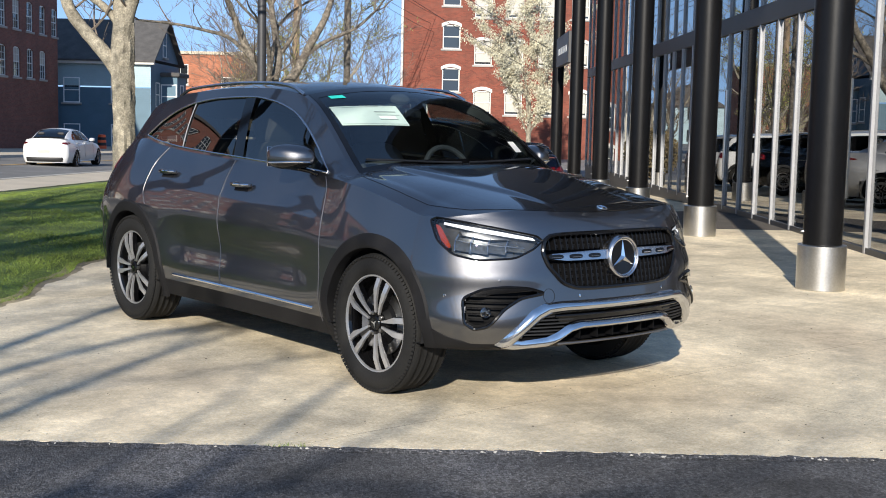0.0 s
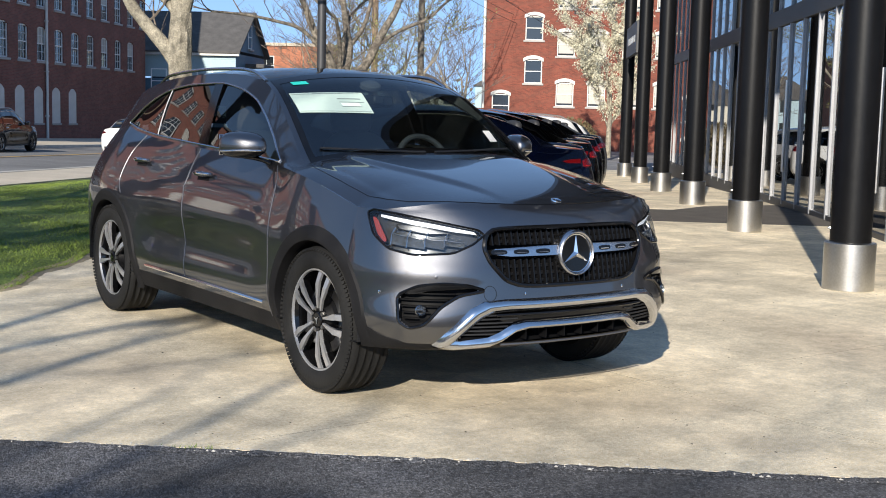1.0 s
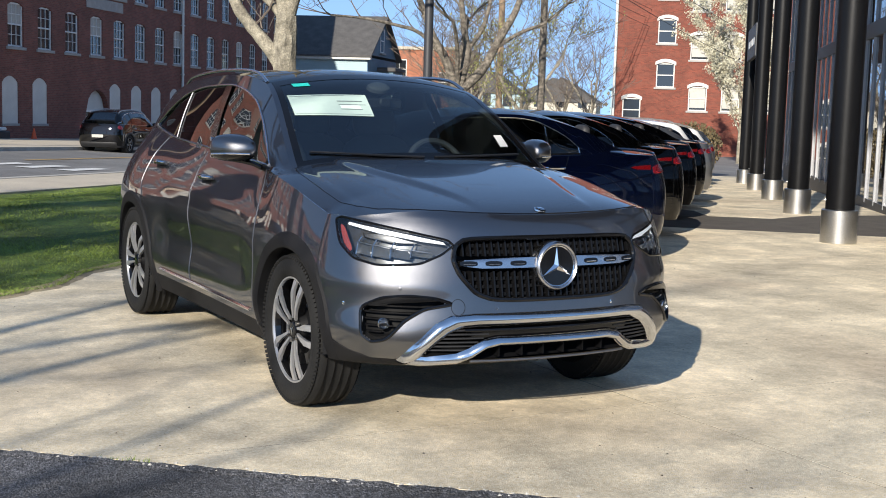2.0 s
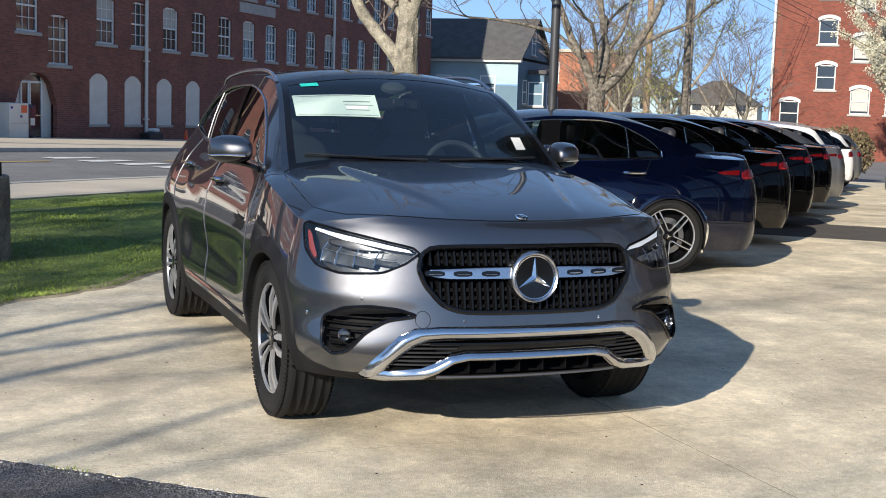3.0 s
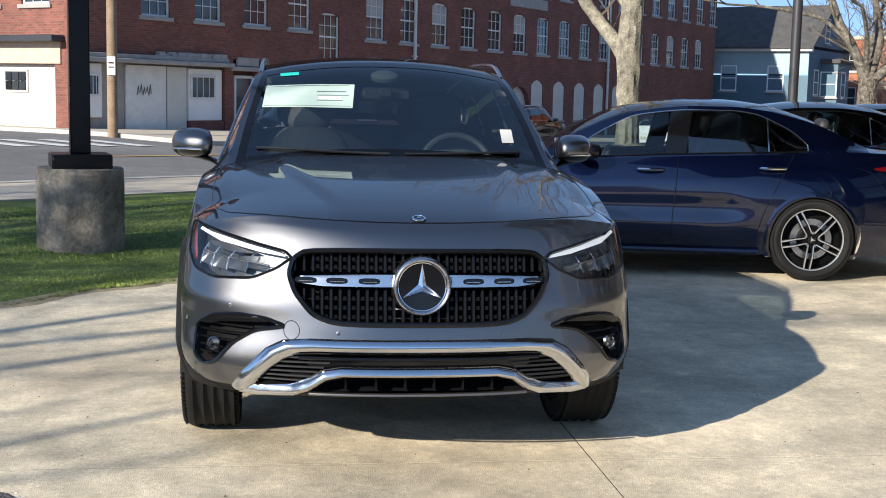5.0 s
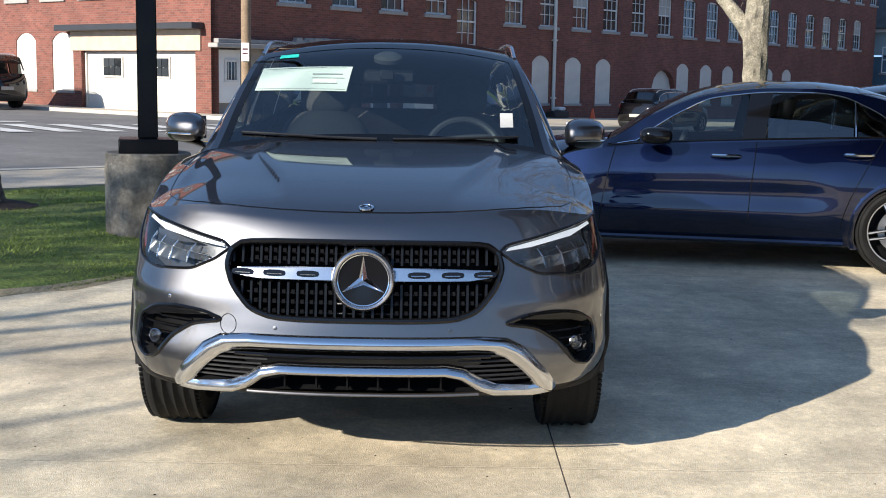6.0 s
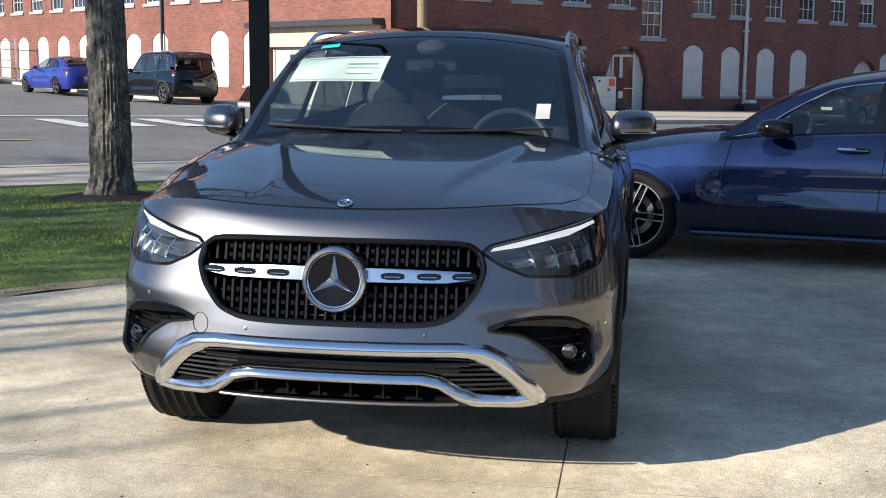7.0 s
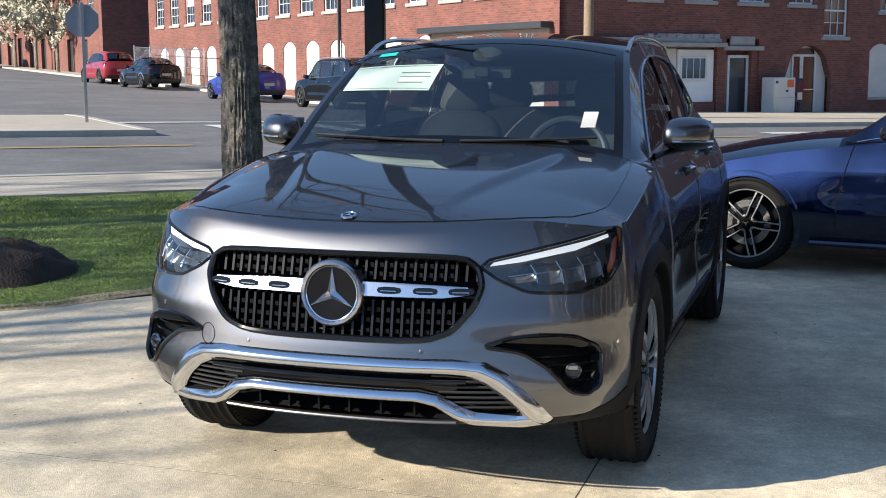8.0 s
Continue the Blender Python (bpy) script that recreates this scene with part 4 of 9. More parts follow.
bay = Geo().box(HU + 3, HU + 6, HV0 - 1.2, HV0, -4, 4.2)
part("bay", bay, M_BLUEHOUSE, house, "dark blue bay front", flat=True)
part("bay_roof", Geo().box(HU + 2.8, HU + 6.2, HV0 - 1.4, HV0, 4.2, 4.5, b=0.05), M_ROOF, house, flat=True)
for u in (HU + 4.5,):
    for z in (1.9, -1.2):
        put_window(house_kit, house, pose(u, HV0 - 1.2, z) @ pose(0, -0.1, 0))
        put_window(house_kit, house, pose(HU + 3, HV0 - 0.6, z, 0, 0, -90) @ pose(0, -0.1, 0))

# brick building farther up the side street, its gable in shade
BV, BL = 72.4, 46.0
blk = thing("brick_building", "red brick building up the side street with a dark shaded gable", "building", GRID)
b_win = [(2.2 + 3.4 * k, 5.3) for k in range(13)] + [(2.2 + 3.4 * k, 8.8) for k in range(13)]
b_door = [(3.9 + 3.4 * k, 1.25 + 0.1 * k) for k in range(12)]
b_holes = [(BL - x - WIN_W / 2, BL - x + WIN_W / 2, z, z + WIN_H) for x, z in b_win] + [(BL - x - 0.65, BL - x + 0.65, z, z + 2.3) for x, z in b_door]
part("wall", wall_sheet(BL, -2.5, 12.5, b_holes), M_BRICK_MILL, blk, "red brick street front in sun", pose(SU, BV + BL, 0, 0, 0, -90), flat=True)
part("gable_wall", Geo().box(0.006, 22, 0.0, 0.3, -2.5, 12.5), M_BRICK_MILL, blk, m=pose(SU, BV - 0.004, 0), flat=True)
part("rear_wall", Geo().box(21.7, 22, 0.31, BL, -2.5, 12.5).box(0.31, 21.69, BL - 0.3, BL - 0.01, -2.5, 12.5), M_BRICK_MILL, blk, m=pose(SU, BV, 0), flat=True)
part("roof", Geo().box(-0.2, 22.2, -0.2, BL + 0.2, 12.5, 12.8), M_ROOF, blk, m=pose(SU, BV, 0), flat=True)
for x, z in b_win:
    part("arch_brick", span, None, put_window(mill_kit, blk, pose(SU, BV + x, z, 0, 0, -90)))
for x, z in b_door:
    part("doorway", Geo().box(-0.64, 0.64, 0.2, 0.26, 0.0, 2.29), M_DARKSTEEL, blk, "dark closed doorway", pose(SU, BV + x, z, 0, 0, -90), flat=True)
part("gable_vent", Geo().box(2.0, 8.0, -0.12, -0.004, 8.2, 8.9, b=0.02), M_DARKSTEEL, blk, m=pose(SU, BV, 0))
# wire fence along the mill's far end
fence = thing("fence", "rusty pipe and wire fence along the brick mill", "fence", GRID)
f_at = lambda v: street_z(20.0, v) + 0.04
for k in range(5):
    v = 53.0 + 2.6 * k
    part("post", Geo().tube([(19.95, v, f_at(v)), (19.95, v, f_at(v) + 1.95)], 0.035, 8), M_STEEL, fence)
for h in (0.12, 0.95, 1.85):
    part("rail", Geo().tube([(19.95, 53.0 + 2.6 * k, f_at(53.0 + 2.6 * k) + h) for k in range(5)], 0.022, 6), M_STEEL, fence)
for k in range(4):
    wires = Geo()
    for i in range(14):
        a = 53.0 + 2.6 * k + 2.6 * i / 14
        wires.tube([(19.95, a, f_at(a) + 0.1), (19.95, a + 0.18, f_at(a) + 1.85)], 0.004, 4, caps=False)
        wires.tube([(19.95, a + 0.18, f_at(a) + 0.1), (19.95, a, f_at(a) + 1.85)], 0.004, 4, caps=False)
    part("wire_mesh", wires, M_STEEL, fence)

# ---- glass showroom with its row of columns ----
COL_V, GLASS_V = -2.95, -4.45
room = thing("showroom", "glass-fronted showroom with dark frames", "building", GRID)
S0, S1, STOREY = 1.0, 34.0, 3.05
part("floor_slab", Geo().box(S0, S1, -16, GLASS_V - 0.06, -0.6, 0.005), M_WALKWAY, room, flat=True)
part("back_wall", Geo().box(S0, S1, -16.2, -16, 0, 8), M_INNER, room, flat=True)
part("end_wall", Geo().box(S1, S1 + 0.2, -16.2, GLASS_V, 0, 8), M_INNER, room, flat=True)
part("roof", Geo().box(S0 - 0.4, S1 + 0.4, -16.4, COL_V + 1.0, 8, 8.5), M_DARKSTEEL, room, flat=True)
part("ceiling", Geo().box(S0, S1, -16, GLASS_V - 0.2, 3.3, 3.45), M_INNER, room, flat=True)
step = 1.0
n_panes = int((S1 - S0) / step)
pane_lo = Geo().box(0.03, step - 0.03, -0.006, 0.006, 0.07, STOREY - 0.13).mesh("pane", M_SHOPGLASS, True)
pane_hi = Geo().box(0.03, step - 0.03, -0.006, 0.006, STOREY + 0.17, 7.9).mesh("pane", M_SHOPGLASS, True)
mull = Geo().box(-0.028, 0.028, -0.06, 0.045, 0.0, 8.0, b=0.004).mesh("mullion", M_MULLION, True)
for k in range(n_panes + 1):
    part("mullion", mull, None, room, m=pose(S0 + k * step, GLASS_V, 0))
    if k < n_panes:
        part("pane", pane_lo, None, room, m=pose(S0 + k * step, GLASS_V, 0))
        part("pane", pane_hi, None, room, m=pose(S0 + k * step, GLASS_V, 0))
for k in range(12):                                       # the glazed end
    part("mullion", mull, None, room, m=pose(S0, GLASS_V - k * step, 0, 0, 0, 90))
    if k < 11:
        part("pane", pane_lo, None, room, m=pose(S0, GLASS_V - k * step, 0, 0, 0, -90))
        part("pane", pane_hi, None, room, m=pose(S0, GLASS_V - k * step, 0, 0, 0, -90))
part("transom", Geo().box(S0 - 0.05, S0 + 0.05, -16, GLASS_V - 0.06, STOREY - 0.12, STOREY + 0.16, b=0.006), M_DARKSTEEL, room, flat=True)
part("bottom_rail", Geo().box(S0, S1, GLASS_V - 0.05, GLASS_V + 0.035, -0.6, 0.07, b=0.004), M_DARKSTEEL, room, flat=True)
part("transom", Geo().box(S0, S1, GLASS_V - 0.05, GLASS_V + 0.05, STOREY - 0.12, STOREY + 0.16, b=0.006), M_DARKSTEEL, room, flat=True)
part("door_pull", Geo().tube([(8.2, GLASS_V + 0.13, 0.55), (8.2, GLASS_V + 0.13, 2.0)], 0.03, 8), M_STEEL, room)
part("door_pull", Geo().tube([(13.6, GLASS_V + 0.13, 0.55), (13.6, GLASS_V + 0.13, 2.0)], 0.03, 8), M_STEEL, room)

shaft = Geo().lathe([(0.001, 8.0), (0.165, 8.0), (0.165, 0.3)], 40)
collar = Geo().lathe([(0.166, 0.392), (0.2, 0.39), (0.207, 0.384), (0.207, 0.006), (0.201, 0.0), (0.001, 0.0)], 40)
column = thing("column", "round black steel column on a brushed steel collar", "column", gpose(3.85, COL_V, 0), "columns before the showroom")
part("shaft", shaft, M_BLACK, column)
part("collar", collar, M_STEEL, column, "brushed stainless collar")
part("rivet", Geo().lathe([(0.001, 0.03), (0.008, 0.02), (0.01, 0.0)], 8, pose(0.0, 0.165, 0.5, -90, 0, 0)), M_STEEL, column)
for u in (8.85, 13.85, 18.85, 23.85, 28.85):
    copy_thing(column, gpose(u, COL_V, pad_z(u)))
hs = thing("hanging_sign", "dark sign board hung between the far columns", "sign", gpose(26.3, COL_V + 0.1, 0))
part("board", Geo().box(-1.6, 1.6, -0.05, 0.05, 2.95, 3.75, b=0.01), M_DARKSTEEL, hs)
for k in range(4):
    part("letter_bar", Geo().box(-1.2 + k * 0.62, -0.75 + k * 0.62, 0.05, 0.056, 3.25, 3.42), M_SASH, hs, flat=True)

# ---- cars ----
def paint(name, colour, rough=0.6, coat=1.55):
    """Metallic car paint: a broad flake gloss in the paint's colour under a clear coat that mirrors the place."""
    mt = bpy.data.materials.new(name)
    mt.use_nodes = True
    nt = mt.node_tree
    nt.nodes.remove(nt.nodes["Principled BSDF"])
    flake, clear, fr, mx, co, nz, rg, mul, base, body = (nt.nodes.new("ShaderNode" + k) for k in ("BsdfGlossy", "BsdfGlossy", "Fresnel", "MixShader", "TexCoord", "TexNoise", "MapRange", "VectorMath", "BsdfDiffuse", "MixShader"))
    flake.distribution, clear.distribution = "BECKMANN", "GGX"
    flake.inputs["Roughness"].default_value, clear.inputs["Roughness"].default_value = rough, 0.03
    clear.inputs["Color"].default_value = (1, 1, 1, 1)
    fr.inputs["IOR"].default_value = coat
    nz.inputs["Scale"].default_value, nz.inputs["Detail"].default_value = 700.0, 2.0
    rg.inputs[1].default_value, rg.inputs[2].default_value, rg.inputs[3].default_value, rg.inputs[4].default_value = 0.3, 0.7, 0.88, 1.12
    mul.operation = "SCALE"
    mul.inputs[0].default_value = colour
    base.inputs["Color"].default_value = (*[c * 0.5 for c in colour], 1)
    body.inputs[0].default_value = 0.12
    nt.links.new(co.outputs["Object"], nz.inputs["Vector"])
    nt.links.new(nz.outputs[0], rg.inputs[0])
    nt.links.new(rg.outputs[0], mul.inputs["Scale"])
    nt.links.new(mul.outputs[0], flake.inputs["Color"])
    nt.links.new(flake.outputs[0], body.inputs[1])
    nt.links.new(base.outputs[0], body.inputs[2])
    nt.links.new(fr.outputs[0], mx.inputs[0])
    nt.links.new(body.outputs[0], mx.inputs[1])
    nt.links.new(clear.outputs[0], mx.inputs[2])
    nt.links.new(mx.outputs[0], nt.nodes["Material Output"].inputs[0])
    return mt


def solid_paint(name, colour):
    """Plain car paint without flakes."""
    return material(name, colour, 0.35, vary=0.03, scale=2, fine=900, bump=0.0, coat=1.0, spec=0.3)


M_GREY = paint("grey_metallic_paint", (0.124, 0.125, 0.135), 0.45, 1.78)
M_NAVY = paint("navy_paint", (0.0056, 0.0115, 0.044), 0.48, 1.64)
M_NIGHTBLUE = paint("night_blue_paint", (0.003, 0.005, 0.012), 0.5, 1.5)
M_BLACKPAINT = paint("black_paint", (0.004, 0.004, 0.005), 0.5)
M_SILVER = paint("silver_paint", (0.36, 0.37, 0.39), 0.62)
M_WHITEPAINT = solid_paint("white_paint_gloss", (0.6, 0.61, 0.62))
M_REDPAINT = solid_paint("red_paint", (0.28, 0.012, 0.02))
M_BLUEPAINT = solid_paint("bright_blue_paint", (0.012, 0.022, 0.2))
M_CHROME = material("chrome", (0.82, 0.83, 0.85), 0.07, metal=1.0, vary=0)
M_BAR = material("bright_bar", (0.58, 0.58, 0.60), 0.24, metal=1.0, vary=0.04, scale=8, fine=60, bump=0)
M_SATIN = material("satin_alloy", (0.50, 0.50, 0.51), 0.34, metal=0.75, vary=0.05, scale=8, fine=60, bump=0)
M_GLOSSBLACK = material("gloss_black", (0.004, 0.004, 0.0045), 0.08, vary=0, spec=0.45)
M_PLASTIC = material("black_plastic", (0.012, 0.012, 0.013), 0.55, vary=0.1, scale=10, fine=200, bump=0.1)
M_CLAD = material("dark_grey_cladding", (0.012, 0.0118, 0.0125), 0.6, vary=0.06, scale=6, fine=150, bump=0.05, spec=0.12)
M_RUBBER = material("tyre_rubber", (0.011, 0.0108, 0.0105), 0.8, vary=0.2, scale=6, fine=80, bump=0.15, spec=0.25)
M_ROOFGLASS = glass("roof_glass", (0.16, 0.17, 0.18), 1.6)
M_WINDSCREEN = glass("windscreen_glass", (0.55, 0.63, 0.64), 2.3)
M_TINTED = glass("tinted_glass", (0.10, 0.11, 0.11), 2.3)
M_SIDEGLASS = glass("side_glass", (0.28, 0.32, 0.32), 2.3)
M_CLEARGLASS = glass("clear_side_glass", (0.62, 0.69, 0.69), 1.75)
M_LENS = glass("lamp_lens", (0.9, 0.92, 0.93), 1.7)
M_LAMPINNER = material("lamp_reflector", (0.42, 0.42, 0.43), 0.2, metal=1.0, vary=0)
M_LAMPBOWL = material("smoky_lamp_bowl", (0.13, 0.132, 0.13), 0.22, metal=0.6, vary=0.08, scale=12, fine=80, bump=0)
M_LED = material("light_guide", (0.8, 0.82, 0.85), 0.3, vary=0)
M_LED.node_tree.nodes["Principled BSDF"].inputs["Emission Color"].default_value = (1, 1, 1, 1)
M_LED.node_tree.nodes["Principled BSDF"].inputs["Emission Strength"].default_value = 0.35
M_GRILLE = material("grille_black", (0.004, 0.004, 0.0045), 0.55, vary=0, spec=0.1)
M_SLAT = material("grille_slat", (0.005, 0.005, 0.0055), 0.3, vary=0, spec=0.3)
# satin grey paints the sun's glint along door gaps; also lip and window divider
M_SEAM = material("panel_gap_edge", (0.16, 0.16, 0.17), 0.4, metal=0.8, vary=0)
M_SKID = material("satin_chrome", (0.66, 0.67, 0.69), 0.13, metal=1.0, vary=0.03, scale=6, fine=60, bump=0)
M_LAMPBACK = material("lamp_housing", (0.085, 0.085, 0.088), 0.3, metal=0.5, vary=0.1, scale=20, fine=90, bump=0)
M_AMBER = material("amber_reflector", (0.30, 0.035, 0.008), 0.2, vary=0, coat=1.0)
M_TAILGLOW = material("tail_lamp_strip", (0.22, 0.012, 0.012), 0.15, vary=0, coat=1.0)
M_TAIL = material("tail_lamp_red", (0.085, 0.002, 0.0035), 0.12, vary=0, coat=1.0)
M_SEAT = material("grey_seat_fabric", (0.09, 0.088, 0.086), 0.8, vary=0.1, scale=6, fine=120, bump=0.2)
M_DASH = material("dashboard_plastic", (0.02, 0.02, 0.022), 0.6, vary=0.1, scale=6, fine=120, bump=0.1)
M_WHEELGRIP = material("leather_grip", (0.07, 0.07, 0.074), 0.45, vary=0.1, scale=9, fine=150, bump=0.1)
M_PAPER = material("window_sheet_paper", (0.41, 0.515, 0.455), 0.7, vary=0.02, scale=4, fine=60, bump=0)
M_INK = material("print_ink", (0.12, 0.15, 0.15), 0.7, vary=0)
M_TEAL = material("teal_tag", (0.02, 0.5, 0.42), 0.6, vary=0.05, scale=9, fine=60, bump=0)
M_BRAKE = material("brake_disc", (0.35, 0.34, 0.33), 0.35, metal=1.0, vary=0.1, scale=9, fine=60)
M_CALIPER = material("brake_caliper", (0.2, 0.2, 0.21), 0.5, metal=0.4, vary=0.1)


class Shell:
    """The surfaces of a car body: nose towards -y, front axle at y = 0, wheels on z = 0."""

    def __init__(self, s):
        self.s = s
        self.belt, self.wb, self.wmax, self.wr, self.top = (curve_of(s[k]) for k in ("belt", "wb", "wmax", "wr", "top"))
        self.win, self.drop, self.nose, self.tail, self.deck = (curve_of(s[k]) for k in ("win", "drop", "nose", "tail", "deck"))
        self.yj, self.yk, self.z0, self.n = s["yj"], s["yk"], s["z0"], s.get("n", 2.3)

    def side(self, y, z):
        wmax, wb, zb = self.wmax(y), self.wb(y), self.belt(y)
        x = wmax - 0.075 * max(0.0, min(1.0, (0.46 - z) / 0.24)) ** 1.6
        zt = 0.66 * zb
        if z > zt:
            x -= (wmax - wb) * min(1.0, (z - zt) / (zb - zt)) ** 1.7
        # door hollow low down and a soft shoulder
        a = smooth(self.s["arch"][0] + 0.42, self.s["arch"][0] + 0.75, y) * smooth(self.s["arch"][1] - 0.42, self.s["arch"][1] - 0.75, y)
        x -= 0.024 * a * math.exp(-((z - 0.58) / 0.12) ** 2)
        x += 0.008 * a * math.exp(-((z - 0.80 * zb) / 0.03) ** 2)
        return x

    def hood(self, x, y):
        zd, zb, wb = self.deck(y), self.belt(y), self.wb(y)
        t = min(1.0, abs(x) / wb)
        z = zb + (zd - zb) * (1 - t ** self.s.get("hood_p", 2.6))
        if self.s.get("creases") and y < 0.6:
            fade = smooth(-0.78, -0.35, y)
            c = 0.30 + 0.22 * smooth(-0.7, 0.3, y)
            z += fade * (0.013 * smooth(c + 0.028, c - 0.028, abs(x)) - 0.006 + 0.006 * smooth(0.70, 0.76, abs(x)))
        return z

    def roof(self, x, y):
        t = min(1.15, abs(x) / self.wr(y))
        return self.top(y) - self.drop(y) * t ** 2.2

    def foot(self, u, rear=False):
        """Height of the lower edge, which lifts towards the wheels at the nose."""
        return self.z0 + (0.0 if rear else self.s.get("corner", 0.0))

    def cap(self, u, v, rear=False):
        """A point of the nose or tail: u from -1 to 1 round it, v from 0 (low) to 1 (its upper edge)."""
        yj = self.yk if rear else self.yj
        phi = min(1.0, abs(u)) * math.pi / 2
        n = self.s.get("nr", 2.6) if rear else self.n
        sx, cx = math.sin(phi) ** (2 / n), max(0.0, math.cos(phi)) ** (2 / n)
        f = self.tail if rear else self.nose
        yt = yj + (f(1.0) - yj) * cx
        zt = self.hood(self.wb(yj) * sx, yt)
        low = self.foot(u, rear)
        z = low + (zt - low) * v
        x = self.side(yj, z) * sx
        y = yj + (f(v) - yj) * cx
        if self.s.get("flare") and not rear:               # the chin swells out below the vents, and the cheek under the lamps
            d = self.s["flare"] * (math.exp(-((abs(u) - 0.60) / 0.24) ** 2) * math.exp(-((z - 0.43) / 0.085) ** 2) + 0.45 * math.exp(-((abs(u) - 0.55) / 0.25) ** 2) * math.exp(-((z - 0.655) / 0.05) ** 2))
            x, y = x + d * math.sin(phi), y - d * math.cos(phi)
        return Vector((math.copysign(x, u) if u else 0.0, y, z))

    def cap_uz(self, u, z, off=0.0, rear=False):
        """The same by u and height, moved outwards by off."""
        zt = self.cap(u, 1.0, rear).z
        low = self.foot(u, rear)
        v = (z - low) / (zt - low)
        p = self.cap(u, v, rear)
        if off:
            q = self.cap(min(1, u + 0.01), v, rear) - self.cap(max(-1, u - 0.01), v, rear)
            r = self.cap(u, min(1, v + 0.01), rear) - self.cap(u, max(0, v - 0.01), rear)
            nn = q.cross(r).normalized()
            if (nn.y > 0) != rear:
                nn = -nn
            p = p + nn * off
        return p

    def u_of(self, x, z):
        lo, hi = 0.0, 1.0
        for _ in range(30):
            m = (lo + hi) / 2
            if self.cap_uz(m, z).x < abs(x):
                lo = m
            else:
                hi = m
        return math.copysign((lo + hi) / 2, x)

    def in_arch(self, y, z, r):
        return any((y - a) ** 2 + (z - self.s["wheel_r"]) ** 2 < r * r for a in self.s["arch"])


def inside(poly, x, z):
    hit = False
    for (x0, z0), (x1, z1) in zip(poly, poly[1:] + poly[:1]):
        if (z0 > z) != (z1 > z) and x < (x1 - x0) * (z - z0) / (z1 - z0) + x0:
            hit = not hit
    return hit


def rounded(poly, r=0.25, n=4):
    """A closed outline with its corners cut round."""
    out = []
    for i in range(len(poly)):
        a, b, c = (Vector(poly[k % len(poly)]) for k in (i - 1, i, i + 1))
        p, q = b + (a - b) * r, b + (c - b) * r
        for k in range(n + 1):
            t = k / n
            out.append(tuple(p * (1 - t) ** 2 + b * 2 * t * (1 - t) + q * t * t))
    return out


def cap_patch(sh, poly, off, nu=14, nz=12, rear=False, rim=0.0):
    """A panel following the nose, filling an outline given in (u, z), row by row; rim bends its edge inwards."""
    zs = [p[1] for p in poly]
    z0, z1 = min(zs) + 1e-4, max(zs) - 1e-4
    rows = []
    for j in range(nz + 1):
        z = z0 + (z1 - z0) * (0.5 - 0.5 * math.cos(math.pi * j / nz))
        xs = sorted(x0 + (x1 - x0) * (z - a) / (b - a) for (x0, a), (x1, b) in zip(poly, poly[1:] + poly[:1]) if (a > z) != (b > z))
        rows.append((z, xs[0], xs[-1]) if len(xs) > 1 else (z, rows[-1][1], rows[-1][2]))

    def at(i, j):
        z, a, b = rows[j]
        edge = i in (0, nu) or j in (0, nz)
        return sh.cap_uz(a + (b - a) * i / nu, z, off - (rim if edge else 0.0), rear)
    return Geo().grid(at, nu, nz)


def cap_line(sh, pts, off, r, n=8, closed=False, rear=False, flat=1.0, steps=8):
    """A tube lying on the nose along points in (u, z)."""
    path = []
    pts = list(pts)
    loop = pts + pts[:1] if closed else pts
    for (a, b), (c, d) in zip(loop, loop[1:]):
        for k in range(steps):
            t = k / steps
            path.append(sh.cap_uz(a + (c - a) * t, b + (d - b) * t, off, rear))
    if not closed:
        path.append(sh.cap_uz(*pts[-1], off, rear))
    return Geo().tube(path, r, n, closed=closed, flat=flat)


